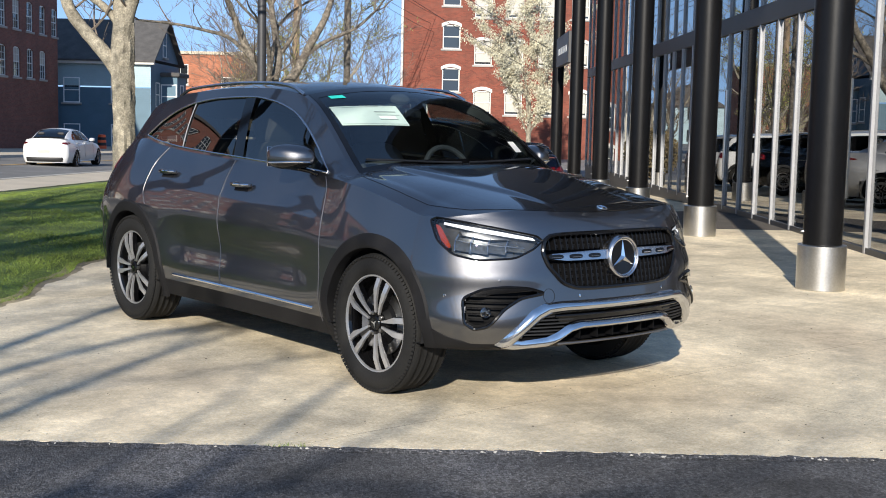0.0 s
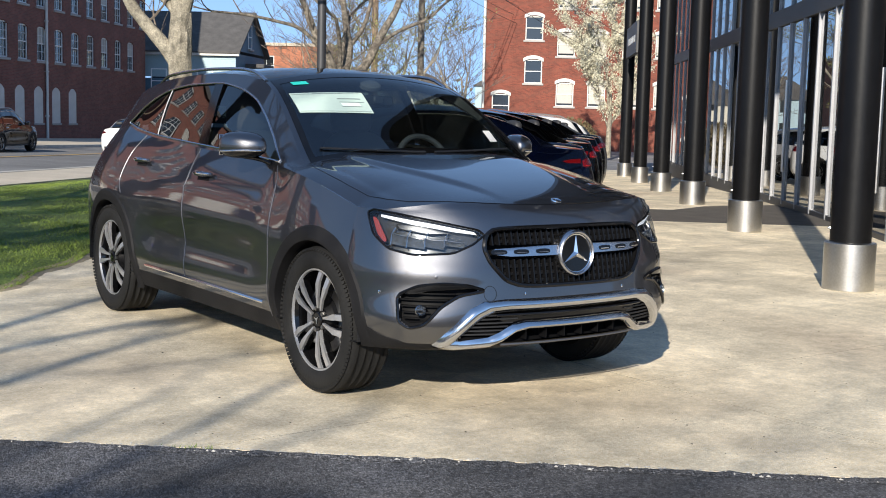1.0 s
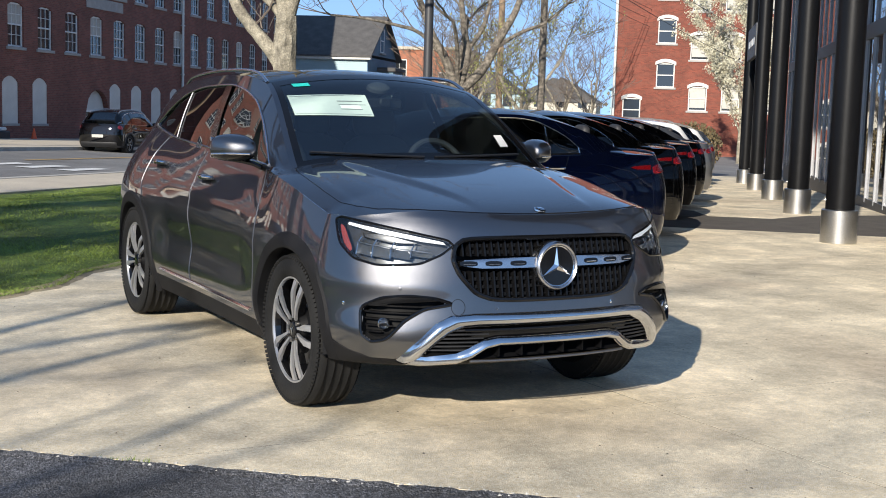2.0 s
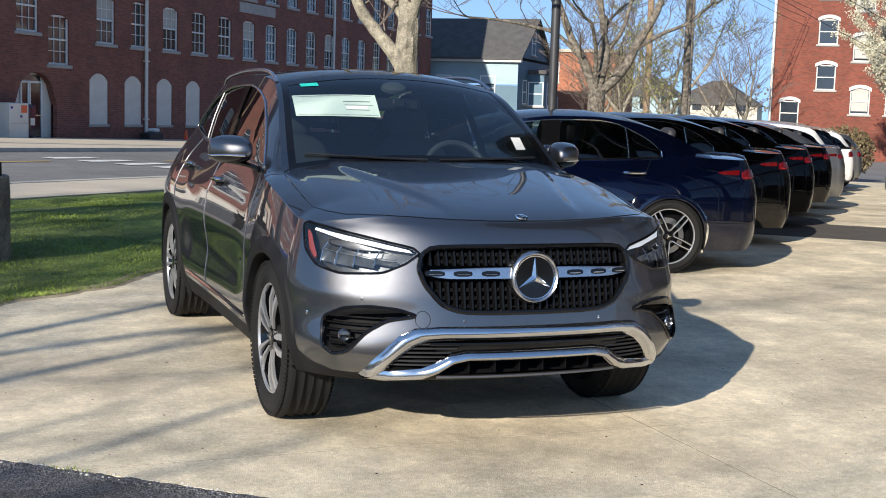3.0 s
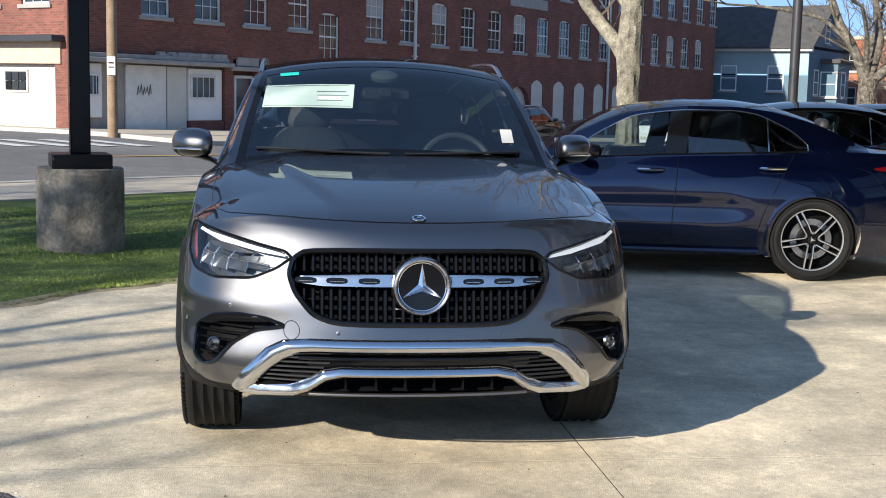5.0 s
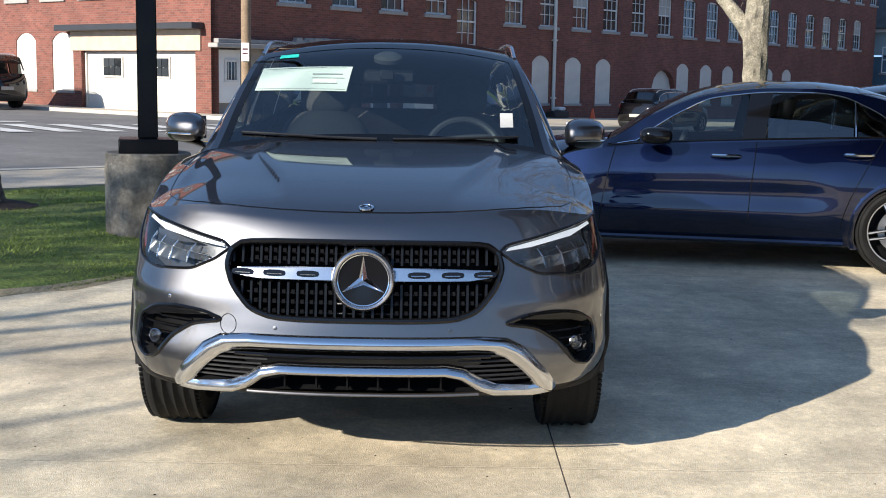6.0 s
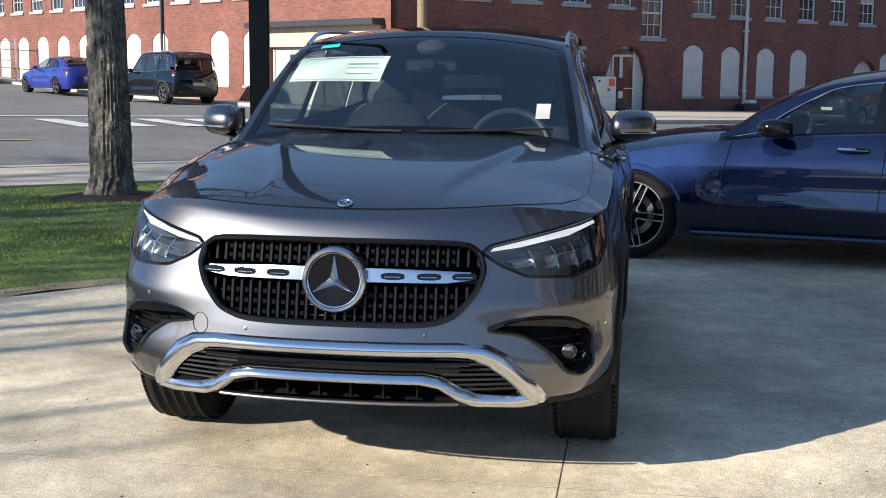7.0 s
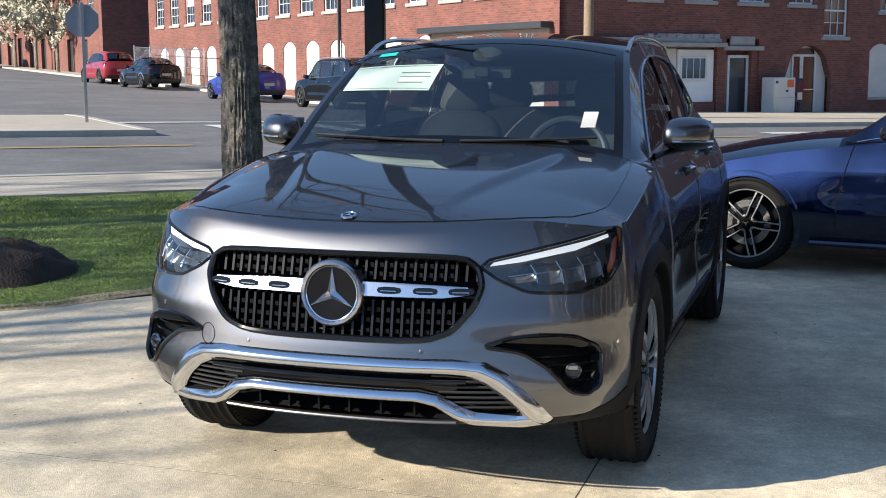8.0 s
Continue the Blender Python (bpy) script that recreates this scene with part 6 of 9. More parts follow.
# ---- the grey crossover ----
HERO = dict(
    belt=[(-0.30, 0.925), (0.0, 1.0), (0.3, 1.05), (0.55, 1.07), (1.0, 1.095), (1.5, 1.12), (2.3, 1.157), (2.7, 1.192), (2.9, 1.22), (3.1, 1.205), (3.3, 1.15)],
    wb=[(-0.75, 0.70), (-0.30, 0.842), (0.0, 0.858), (0.25, 0.852), (0.6, 0.80), (1.0, 0.79), (1.5, 0.785), (2.3, 0.745), (2.86, 0.70), (3.1, 0.675), (3.3, 0.64), (3.6, 0.56)],
    wmax=[(-0.30, 0.902), (0.0, 0.917), (0.6, 0.905), (1.3, 0.898), (2.0, 0.902), (2.73, 0.917), (3.1, 0.885), (3.3, 0.835)],
    wr=[(0.2, 0.775), (0.37, 0.748), (0.6, 0.708), (0.87, 0.655), (1.1, 0.622), (1.5, 0.612), (2.3, 0.60), (2.86, 0.565), (3.35, 0.53)],
    top=[(0.2, 1.02), (0.40, 1.163), (0.634, 1.346), (0.803, 1.462), (0.95, 1.54), (1.1, 1.583), (1.4, 1.61), (1.8, 1.615), (2.3, 1.596), (2.7, 1.556), (2.95, 1.505), (3.08, 1.455), (3.2, 1.36), (3.32, 1.20)],
    win=[(0.45, 1.055), (0.545, 1.092), (0.72, 1.222), (0.9, 1.337), (1.1, 1.425), (1.365, 1.483), (1.6, 1.503), (1.95, 1.497), (2.3, 1.465), (2.55, 1.408), (2.72, 1.342), (2.84, 1.272), (2.92, 1.232), (3.3, 1.15)],
    drop=[(0.2, 0.03), (0.5, 0.068), (0.8, 0.075), (1.1, 0.066), (1.5, 0.056), (2.6, 0.056), (3.2, 0.03)],
    nose=[(0.0, -0.74), (0.04, -0.825), (0.09, -0.864), (0.20, -0.88), (0.30, -0.886), (0.40, -0.880), (0.52, -0.866), (0.64, -0.850), (0.78, -0.828), (0.88, -0.806), (0.95, -0.780), (1.0, -0.748)],
    tail=[(0.0, 3.40), (0.2, 3.50), (0.45, 3.51), (0.65, 3.46), (0.8, 3.40), (1.0, 3.31)],
    deck=[(-0.78, 0.928), (-0.72, 0.956), (-0.6, 0.990), (-0.3, 1.046), (0.0, 1.092), (0.2, 1.120), (0.36, 1.135), (3.1, 1.21), (3.26, 1.19), (3.5, 1.11)],
    yj=-0.30, yk=3.30, z0=0.225, arch=(0.0, 2.729), arch_r=0.415, wheel_r=0.356, cowl=0.355, back=3.26, trim_mat=M_BAR, green=(0.33, 3.33), screen=(0.37, 1.05, 3.06, 3.29), hood_p=5.0, flare=0.026, bulge=0.014, glass_x=0.957, nr=2.15,
    panes=((0.45, 1.50, M_SIDEGLASS), (1.62, 2.29, M_TINTED), (2.31, 2.95, M_TINTED)), pillars=(1.565,), pillar_w=0.055, lean=0.085, clad_mat=M_CLAD, clad_w=0.045, clad_z=0.345, corner=0.068, clad_rows=0.055, cap_fine=2.6,
    roof_mat=M_ROOFGLASS, roof_label="black panoramic glass roof", creases=True, body_label="grey metallic painted body", seat_z=0.53, seat_y=1.05, dash=(0.66, 1.11))

hero = thing("car", "dark grey metallic compact crossover with window sheet, parked on the pad", "car")
GRILLE = [(-0.30, 0.592), (0.30, 0.592), (0.39, 0.622), (0.455, 0.70), (0.477, 0.765), (0.462, 0.82), (0.41, 0.853), (-0.41, 0.853), (-0.462, 0.82), (-0.477, 0.765), (-0.455, 0.70), (-0.39, 0.622)]
LAMP = [(0.325, 0.822), (0.35, 0.845), (0.52, 0.880), (0.70, 0.907), (0.87, 0.922), (0.915, 0.908), (0.85, 0.815), (0.75, 0.755), (0.62, 0.732), (0.45, 0.742), (0.37, 0.782)]
VENT = [(0.485, 0.578), (0.56, 0.602), (0.66, 0.610), (0.75, 0.598), (0.815, 0.555), (0.825, 0.44), (0.79, 0.41), (0.745, 0.425), (0.68, 0.505), (0.60, 0.558)]


def mirrored(poly):
    return [(-x, z) for x, z in poly][::-1]


def scaled(poly, k):
    cx, cz = sum(p[0] for p in poly) / len(poly), sum(p[1] for p in poly) / len(poly)
    return [(cx + (x - cx) * k, cz + (z - cz) * k) for x, z in poly]


shape = Shell(HERO)
to_u = lambda poly: [(shape.u_of(x, z), z) for x, z in poly]
GRILLE_U = to_u(rounded(GRILLE, 0.3, 3))
LAMP_U = rounded(LAMP, 0.2, 3)
VENT_U = to_u(rounded(VENT, 0.25, 3))
LOW_U = to_u([(-0.60, 0.352), (-0.42, 0.334), (0.42, 0.334), (0.60, 0.352), (0.53, 0.455), (0.47, 0.492), (-0.47, 0.492), (-0.53, 0.455)])
HERO["openings"] = [LOW_U, scaled(GRILLE_U, 0.985), scaled(LAMP_U, 0.975), mirrored(scaled(LAMP_U, 0.975)), scaled(VENT_U, 0.96), mirrored(scaled(VENT_U, 0.96))]
sh, green_of, rows_of = car_body(hero, HERO, M_GREY)
tw = wheel_meshes(0.356, 0.248, 0.225, "ten")
for x in (-0.787, 0.787):
    put_wheel(hero, tw, x, 0.0, 0.356, 0, 0.3)
    put_wheel(hero, tw, x, 2.729, 0.356, 0, 0.9)
    for y in (0.0, 2.729):
        part("brake_caliper", Geo().box(-0.04, 0.04, -0.05, 0.05, -0.11, 0.11, b=0.02), M_CALIPER, hero, m=pose(x * 1.03, y + 0.12, 0.33))
seats_and_dash(hero, HERO)

# grille: dark back, upright slats, alloy bar with slots, ring with three arms
grille = part("grille", cap_patch(sh, GRILLE_U, -0.09, 24, 16), M_GRILLE, hero, "black grille with upright slats")
part("grille_frame", cap_line(sh, GRILLE_U, 0.001, 0.011, 8, True, steps=3), M_GLOSSBLACK, grille, "gloss black grille frame")
wall = Geo()
ring_ = [(u, z) for u, z in GRILLE_U]
wall.grid(lambda i, j: sh.cap_uz(*ring_[i % len(ring_)], 0.0 - 0.093 * j), len(ring_), 1)
part("grille_wall", wall, M_GRILLE, grille)
for k in range(-14, 15):
    x = k * 0.0325
    zs = [z for (x0, a), (x1, b) in zip(GRILLE, GRILLE[1:] + GRILLE[:1]) for z in ([a + (b - a) * (x - x0) / (x1 - x0)] if (x0 > x) != (x1 > x) else [])]
    if len(zs) < 2:
        continue
    for lo, hi in ((min(zs) + 0.004, 0.712), (0.775, max(zs) - 0.004)):
        if hi - lo < 0.02:
            continue
        y = sh.cap_uz(sh.u_of(abs(x), (lo + hi) / 2), (lo + hi) / 2).y
        y0, y1 = (sh.cap_uz(sh.u_of(abs(x), q), q).y + 0.018 for q in (lo, hi))
        sl = Geo().add([(x + a, (y0, y1)[j] + b, (lo, hi)[j]) for j in (0, 1) for a, b in ((-0.004, 0.0), (0.004, 0.0), (0.008, 0.04), (-0.008, 0.04))], [(0, 1, 5, 4), (1, 2, 6, 5), (3, 0, 4, 7), (0, 3, 2, 1), (4, 5, 6, 7)])
        part("slat", sl, M_SLAT, grille, flat=True)
for z in (0.615, 0.648, 0.681, 0.792, 0.820):
    part("cross_bar", Geo().tube([sh.cap_uz(u, z, -0.034) for u in (-0.27 + 0.027 * i for i in range(21))], 0.0042, 5), M_SLAT, grille)
    for k in range(-13, 14):                              # short blocks where the bars pass between the slats
        x = (k + 0.5) * 0.0325
        if abs(x) > 0.36 + 0.4 * min(z - 0.592, 0.1) or abs(x) < 0.1 and z < 0.84:
            continue
        y = sh.cap_uz(sh.u_of(abs(x), z), z).y
        part("mesh_block", Geo().box(x - 0.006, x + 0.006, y + 0.026, y + 0.04, z - 0.008, z + 0.006), M_SLAT, grille, flat=True)
for s_ in (-1, 1):
    bar = [(0.085, 0.722), (0.30, 0.724), (0.448, 0.727), (0.458, 0.745), (0.448, 0.763), (0.30, 0.766), (0.085, 0.772)]
    bu = to_u(bar)
    bu = bu if s_ > 0 else mirrored(bu)
    b_ = part("grille_bar", cap_patch(sh, bu, 0.012, 18, 6, rim=0.03), M_BAR, grille, "bright alloy bar with three slots")
    for x0 in (0.15, 0.265, 0.375):
        sl = to_u(rounded([(x0, 0.734), (x0 + 0.078, 0.734), (x0 + 0.078, 0.756), (x0, 0.756)], 0.3, 2))
        so = part("slot", cap_patch(sh, sl if s_ > 0 else mirrored(sl), 0.0135, 6, 4), M_GLOSSBLACK, b_)
        part("slot_line", cap_line(sh, [(s_ * sh.u_of(x0 + 0.012, 0.742), 0.742), (s_ * sh.u_of(x0 + 0.063, 0.742), 0.742)], 0.015, 0.0022, 5, steps=3), M_CHROME, so)
face_y = sh.cap_uz(0, 0.728).y
em = pose(0, face_y - 0.006, 0.73, 90 - 4, 0, 0)
emblem = part("emblem", Geo().lathe([(0.001, 0.004), (0.088, 0.006), (0.088, -0.02)], 48, em), M_GLOSSBLACK, hero, "black disc in a bright ring with a three-armed shape")
part("inner_ring", Geo().lathe([(0.084, 0.004), (0.0855, 0.010), (0.0885, 0.011), (0.090, 0.006)], 56, em), M_CHROME, emblem)
part("ring", Geo().lathe([(0.089, 0.002), (0.092, 0.016), (0.098, 0.021), (0.104, 0.017), (0.109, 0.002), (0.111, -0.05), (0.098, -0.05)], 56, em), M_BAR, emblem, "satin bright outer ring")
for k in range(3):
    a = math.pi / 2 + 2 * math.pi * k / 3
    tip, l, r_ = ((q * math.cos(a + b), q * math.sin(a + b)) for q, b in ((0.084, 0), (0.016, -1.05), (0.016, 1.05)))
    part("arm", Geo().add([em @ Vector(p) for p in ((0, 0, 0.022), (*tip, 0.008), (*l, 0.008), (*r_, 0.008))], [(0, 2, 1), (0, 1, 3)]), M_CHROME, emblem, flat=True)
bz = pose(0, -0.708, sh.hood(0, -0.708) + 0.002, 17, 0, 0)
badge = part("hood_badge", Geo().lathe([(0.001, 0.003), (0.02, 0.003), (0.02, 0.0)], 24, bz), M_GLOSSBLACK, hero, "small round bright badge")
part("badge_ring", Geo().lathe([(0.019, 0.003), (0.021, 0.006), (0.026, 0.004), (0.027, 0.0)], 24, bz), M_CHROME, badge)
for k in range(3):
    a = -math.pi / 2 + math.pi + 2 * math.pi * k / 3
    part("badge_arm", Geo().add([bz @ Vector((q * math.cos(a + b), q * math.sin(a + b), h_)) for q, b, h_ in ((0, 0, 0.007), (0.019, 0, 0.004), (0.005, -1.05, 0.004), (0.005, 1.05, 0.004))], [(0, 2, 1), (0, 1, 3)]), M_CHROME, badge, flat=True)

# headlamps
for s_ in (-1, 1):
    flip_ = (lambda p: p) if s_ > 0 else mirrored
    hl = part("headlight", cap_patch(sh, flip_(LAMP_U), -0.06, 20, 14), M_LAMPBACK, hero, "headlight with a white light guide under clear lens")
    lw = flip_(LAMP_U)
    wl = Geo().grid(lambda i, j: sh.cap_uz(*lw[i % len(lw)], -0.062 * j), len(lw), 1)
    part("lamp_bowl", wl, M_GLOSSBLACK, hl)
    part("lens", cap_patch(sh, flip_(LAMP_U), 0.001, 20, 14), M_LENS, hl)
    part("lens_rim", cap_line(sh, flip_(LAMP_U), 0.0, 0.0055, 6, True, steps=2), M_GLOSSBLACK, hl)
    guide = [(0.35, 0.826), (0.352, 0.836), (0.50, 0.866), (0.70, 0.893), (0.83, 0.906), (0.83, 0.894), (0.70, 0.875), (0.50, 0.845)]
    part("light_guide", cap_patch(sh, flip_(guide), -0.012, 20, 4, rim=0.006), M_LED, hl, "white light guide")
    # four wide smoky bowls below, small dark cells parted by bright ribs above them
    for k in range(4):
        a, b = 0.40 + 0.088 * k, 0.40 + 0.088 * k + 0.083
        z0_, z1_ = 0.757 + 0.008 * abs(k - 1.5), 0.790 + 0.008 * k
        bowl_ = Geo().grid(lambda i, j: sh.cap_uz(s_ * (a + (b - a) * i / 10), z0_ + (z1_ - z0_) * j / 6 + 0.010 * i / 10, -0.020 - 0.024 * math.sin(math.pi * i / 10) ** 0.6 * (0.3 + 0.7 * j / 6)), 10, 6, flip=s_ < 0)
        rf = part("reflector", bowl_, M_LAMPBOWL, hl, "smoky grey lamp bowl")
        part("rib", Geo().tube([sh.cap_uz(s_ * (b + 0.003), z0_ + 0.002, -0.018), sh.cap_uz(s_ * (b + 0.003), z1_ + 0.010, -0.022), sh.cap_uz(s_ * (b - 0.010), z1_ + 0.040, -0.03)], 0.003, 5), M_BAR, rf)
        part("cell_edge", Geo().tube([sh.cap_uz(s_ * (a + (b - a) * i / 8), z1_ + 0.002 + 0.010 * i / 8, -0.020) for i in range(9)], 0.0028, 5), M_BAR, rf)
        for i in range(2):
            c = sh.cap_uz(s_ * (a + (b - a) * (0.3 + 0.4 * i)), z1_ + 0.020 + 0.004 * i, -0.034)
            part("cell_lens", Geo().lathe([(0.001, 0.006), (0.008, 0.004), (0.011, -0.004)], 10, Matrix.Translation(c) @ Matrix.Rotation(radians(90), 4, "X")), M_LENS, rf)
    q = [(0.43, 0.834), (0.62, 0.868), (0.74, 0.872), (0.74, 0.850), (0.55, 0.826)]
    part("inner_brow", cap_patch(sh, flip_(q), -0.028, 10, 4, rim=0.01), M_LAMPBACK, hl, "dark inner brow")
    amber = rounded([(0.845, 0.885), (0.885, 0.893), (0.83, 0.815), (0.78, 0.782), (0.765, 0.792)], 0.2, 2)
    part("amber_reflector", cap_patch(sh, flip_(amber), -0.01, 6, 8), M_AMBER, hl, "amber side reflector")
    # air vent with fog lamp
    vu = flip_(VENT_U)
    vent = part("bumper_vent", cap_patch(sh, vu, -0.045, 14, 12), M_GRILLE, hero, "gloss black bumper vent with fog lamp")
    part("vent_rim", cap_line(sh, vu, 0.001, 0.008, 6, True, steps=2), M_GLOSSBLACK, vent)
    vwall = Geo().grid(lambda i, j: sh.cap_uz(*vu[i % len(vu)], -0.048 * j), len(vu), 1)
    part("vent_wall", vwall, M_PLASTIC, vent)
    brow = to_u(rounded([(0.49, 0.580), (0.56, 0.603), (0.66, 0.611), (0.75, 0.600), (0.80, 0.565), (0.78, 0.555), (0.70, 0.580), (0.60, 0.575)], 0.2, 2))
    part("vent_brow", cap_patch(sh, flip_(brow), 0.012, 14, 5, rim=0.014), M_GLOSSBLACK, vent)
    for k in range(5):
        z = 0.565 - k * 0.027
        x0 = max(0.585 + 0.042 * k, 0.60)
        ua, ub = sh.u_of(x0 + 0.01, z), sh.u_of(0.812, z)
        part("vent_fin", Geo().tube([sh.cap_uz(s_ * (ua + (ub - ua) * i / 8), z, -0.014) for i in range(9)], 0.005, 5), M_GLOSSBLACK, vent)
    c = sh.cap_uz(s_ * sh.u_of(0.752, 0.49), 0.492, -0.005)
    fm = look(c, c + Vector((s_ * -0.35, 1, 0)))
    fog = part("fog_lamp", Geo().lathe([(0.026, 0.004), (0.023, 0.008), (0.020, 0.003), (0.018, -0.02), (0.001, -0.02)], 24, fm), M_LAMPINNER, vent, "round clear fog lamp")
    part("fog_lens", Geo().lathe([(0.001, 0.006), (0.012, 0.005), (0.020, 0.002)], 20, fm), M_LENS, fog)

# lower bumper: dark intake, bright skid frame
intake = part("lower_intake", cap_patch(sh, LOW_U, -0.10, 60, 16), M_GRILLE, hero, "black lower intake with fins")
iw = Geo().grid(lambda i, j: sh.cap_uz(*LOW_U[i % len(LOW_U)], 0.002 - 0.104 * j), len(LOW_U), 1)
part("intake_wall", iw, M_GRILLE, intake)
band_ = to_u([(-0.40, 0.424), (0.40, 0.424), (0.44, 0.446), (0.42, 0.462), (-0.42, 0.462), (-0.44, 0.446)])
part("intake_panel", cap_patch(sh, band_, -0.012, 40, 4, rim=0.02), M_GLOSSBLACK, intake)


def skid_band(outer, inner, off, bulge):
    """A rounded bright band on the nose between two mirrored lines in (x, z)."""
    lines = []
    for half in (outer, inner):
        full = to_u([(-x, z) for x, z in half] + [(x, z) for x, z in half[::-1][1:]])
        lines.append([(p[0] + (q[0] - p[0]) * k / 5, p[1] + (q[1] - p[1]) * k / 5) for p, q in zip(full, full[1:]) for k in range(5)] + [full[-1]])
    n = len(lines[0]) - 1
    return Geo().grid(lambda i, j: sh.cap_uz(*[lines[0][i][c] + (lines[1][i][c] - lines[0][i][c]) * j / 6 for c in (0, 1)], off + bulge * math.sin(math.pi * j / 6)), n, 6)


part("skid_frame_upper", skid_band([(0.690, 0.330), (0.672, 0.368), (0.620, 0.436), (0.562, 0.500), (0.500, 0.533), (0.40, 0.542), (0.0, 0.542)], [(0.600, 0.345), (0.585, 0.372), (0.543, 0.420), (0.500, 0.456), (0.452, 0.477), (0.38, 0.482), (0.0, 0.482)], -0.004, 0.026), M_SKID, intake, "bright chrome upper skid frame")
part("skid_frame_lower", skid_band([(0.688, 0.322), (0.60, 0.311), (0.45, 0.321), (0.392, 0.343), (0.336, 0.381), (0.277, 0.394), (0.0, 0.394)], [(0.608, 0.352), (0.58, 0.349), (0.464, 0.364), (0.414, 0.387), (0.356, 0.425), (0.290, 0.438), (0.0, 0.438)], -0.002, 0.026), M_SKID, intake, "bright chrome lower skid frame")
lip_ = to_u([(-0.40, 0.338), (0.40, 0.338)])
part("lip", cap_line(sh, lip_, 0.012, 0.007, 8, flat=0.8, steps=24), M_SEAM, intake, "satin lower lip")
for s_ in (-1, 1):
    for k in range(6):
        z = 0.465 - k * 0.018
        x0, x1 = 0.33 + 0.022 * max(0, k - 1), 0.520 + 0.014 * k
        part("intake_fin", Geo().tube([sh.cap_uz(s_ * (sh.u_of(x0, z) + (sh.u_of(x1, z) - sh.u_of(x0, z)) * i / 6), z, -0.012) for i in range(7)], 0.0045, 5), M_PLASTIC, intake)
for x in (-0.27, -0.16, -0.053, 0.053, 0.16, 0.27):
    y = sh.cap_uz(sh.u_of(abs(x), 0.37), 0.37).y
    part("divider", Geo().box(x - 0.003, x + 0.003, y + 0.012, y + 0.06, 0.345, 0.404), M_GRILLE, intake, flat=True)
part("mid_bar", cap_line(sh, to_u([(-0.44, 0.468), (0.44, 0.468)]), 0.004, 0.006, 5, steps=20), M_GLOSSBLACK, intake)
for s_ in (-1, 1):
    cc = [(0.50, 0.296), (0.56, 0.316), (0.66, 0.340), (0.78, 0.366), (0.895, 0.405), (0.905, 0.300)]
    cc = rounded(cc, 0.12, 2)
    part("corner_cladding", cap_patch(sh, cc if s_ > 0 else mirrored(cc), 0.004, 16, 8, rim=0.003), M_CLAD, hero, "dark plastic bumper corner")
tc = sh.u_of(0.467, 0.565)
part("tow_cap", cap_line(sh, [(-tc + 0.0235 * math.cos(a) * 1.0, 0.565 + 0.034 * math.sin(a)) for a in (2 * math.pi * k / 28 for k in range(28))], 0.0005, 0.0014, 5, True, steps=1), M_CLAD, hero)
for x, z in ((-0.30, 0.56), (0.30, 0.56), (-0.69, 0.64), (0.86, 0.56), (-0.86, 0.56)):
    c = sh.cap_uz(sh.u_of(abs(x), z) * (1 if x > 0 else -1), z, 0.0005)
    d = c - sh.cap_uz(sh.u_of(abs(x), z) * (1 if x > 0 else -1), z, -0.02)
    part("parking_sensor", Geo().lathe([(0.001, 0.0004), (0.0065, 0.0004), (0.0075, 0.0)], 14, Matrix.Translation(c) @ d.to_track_quat("Z", "Y").to_matrix().to_4x4()), M_GREY, hero)

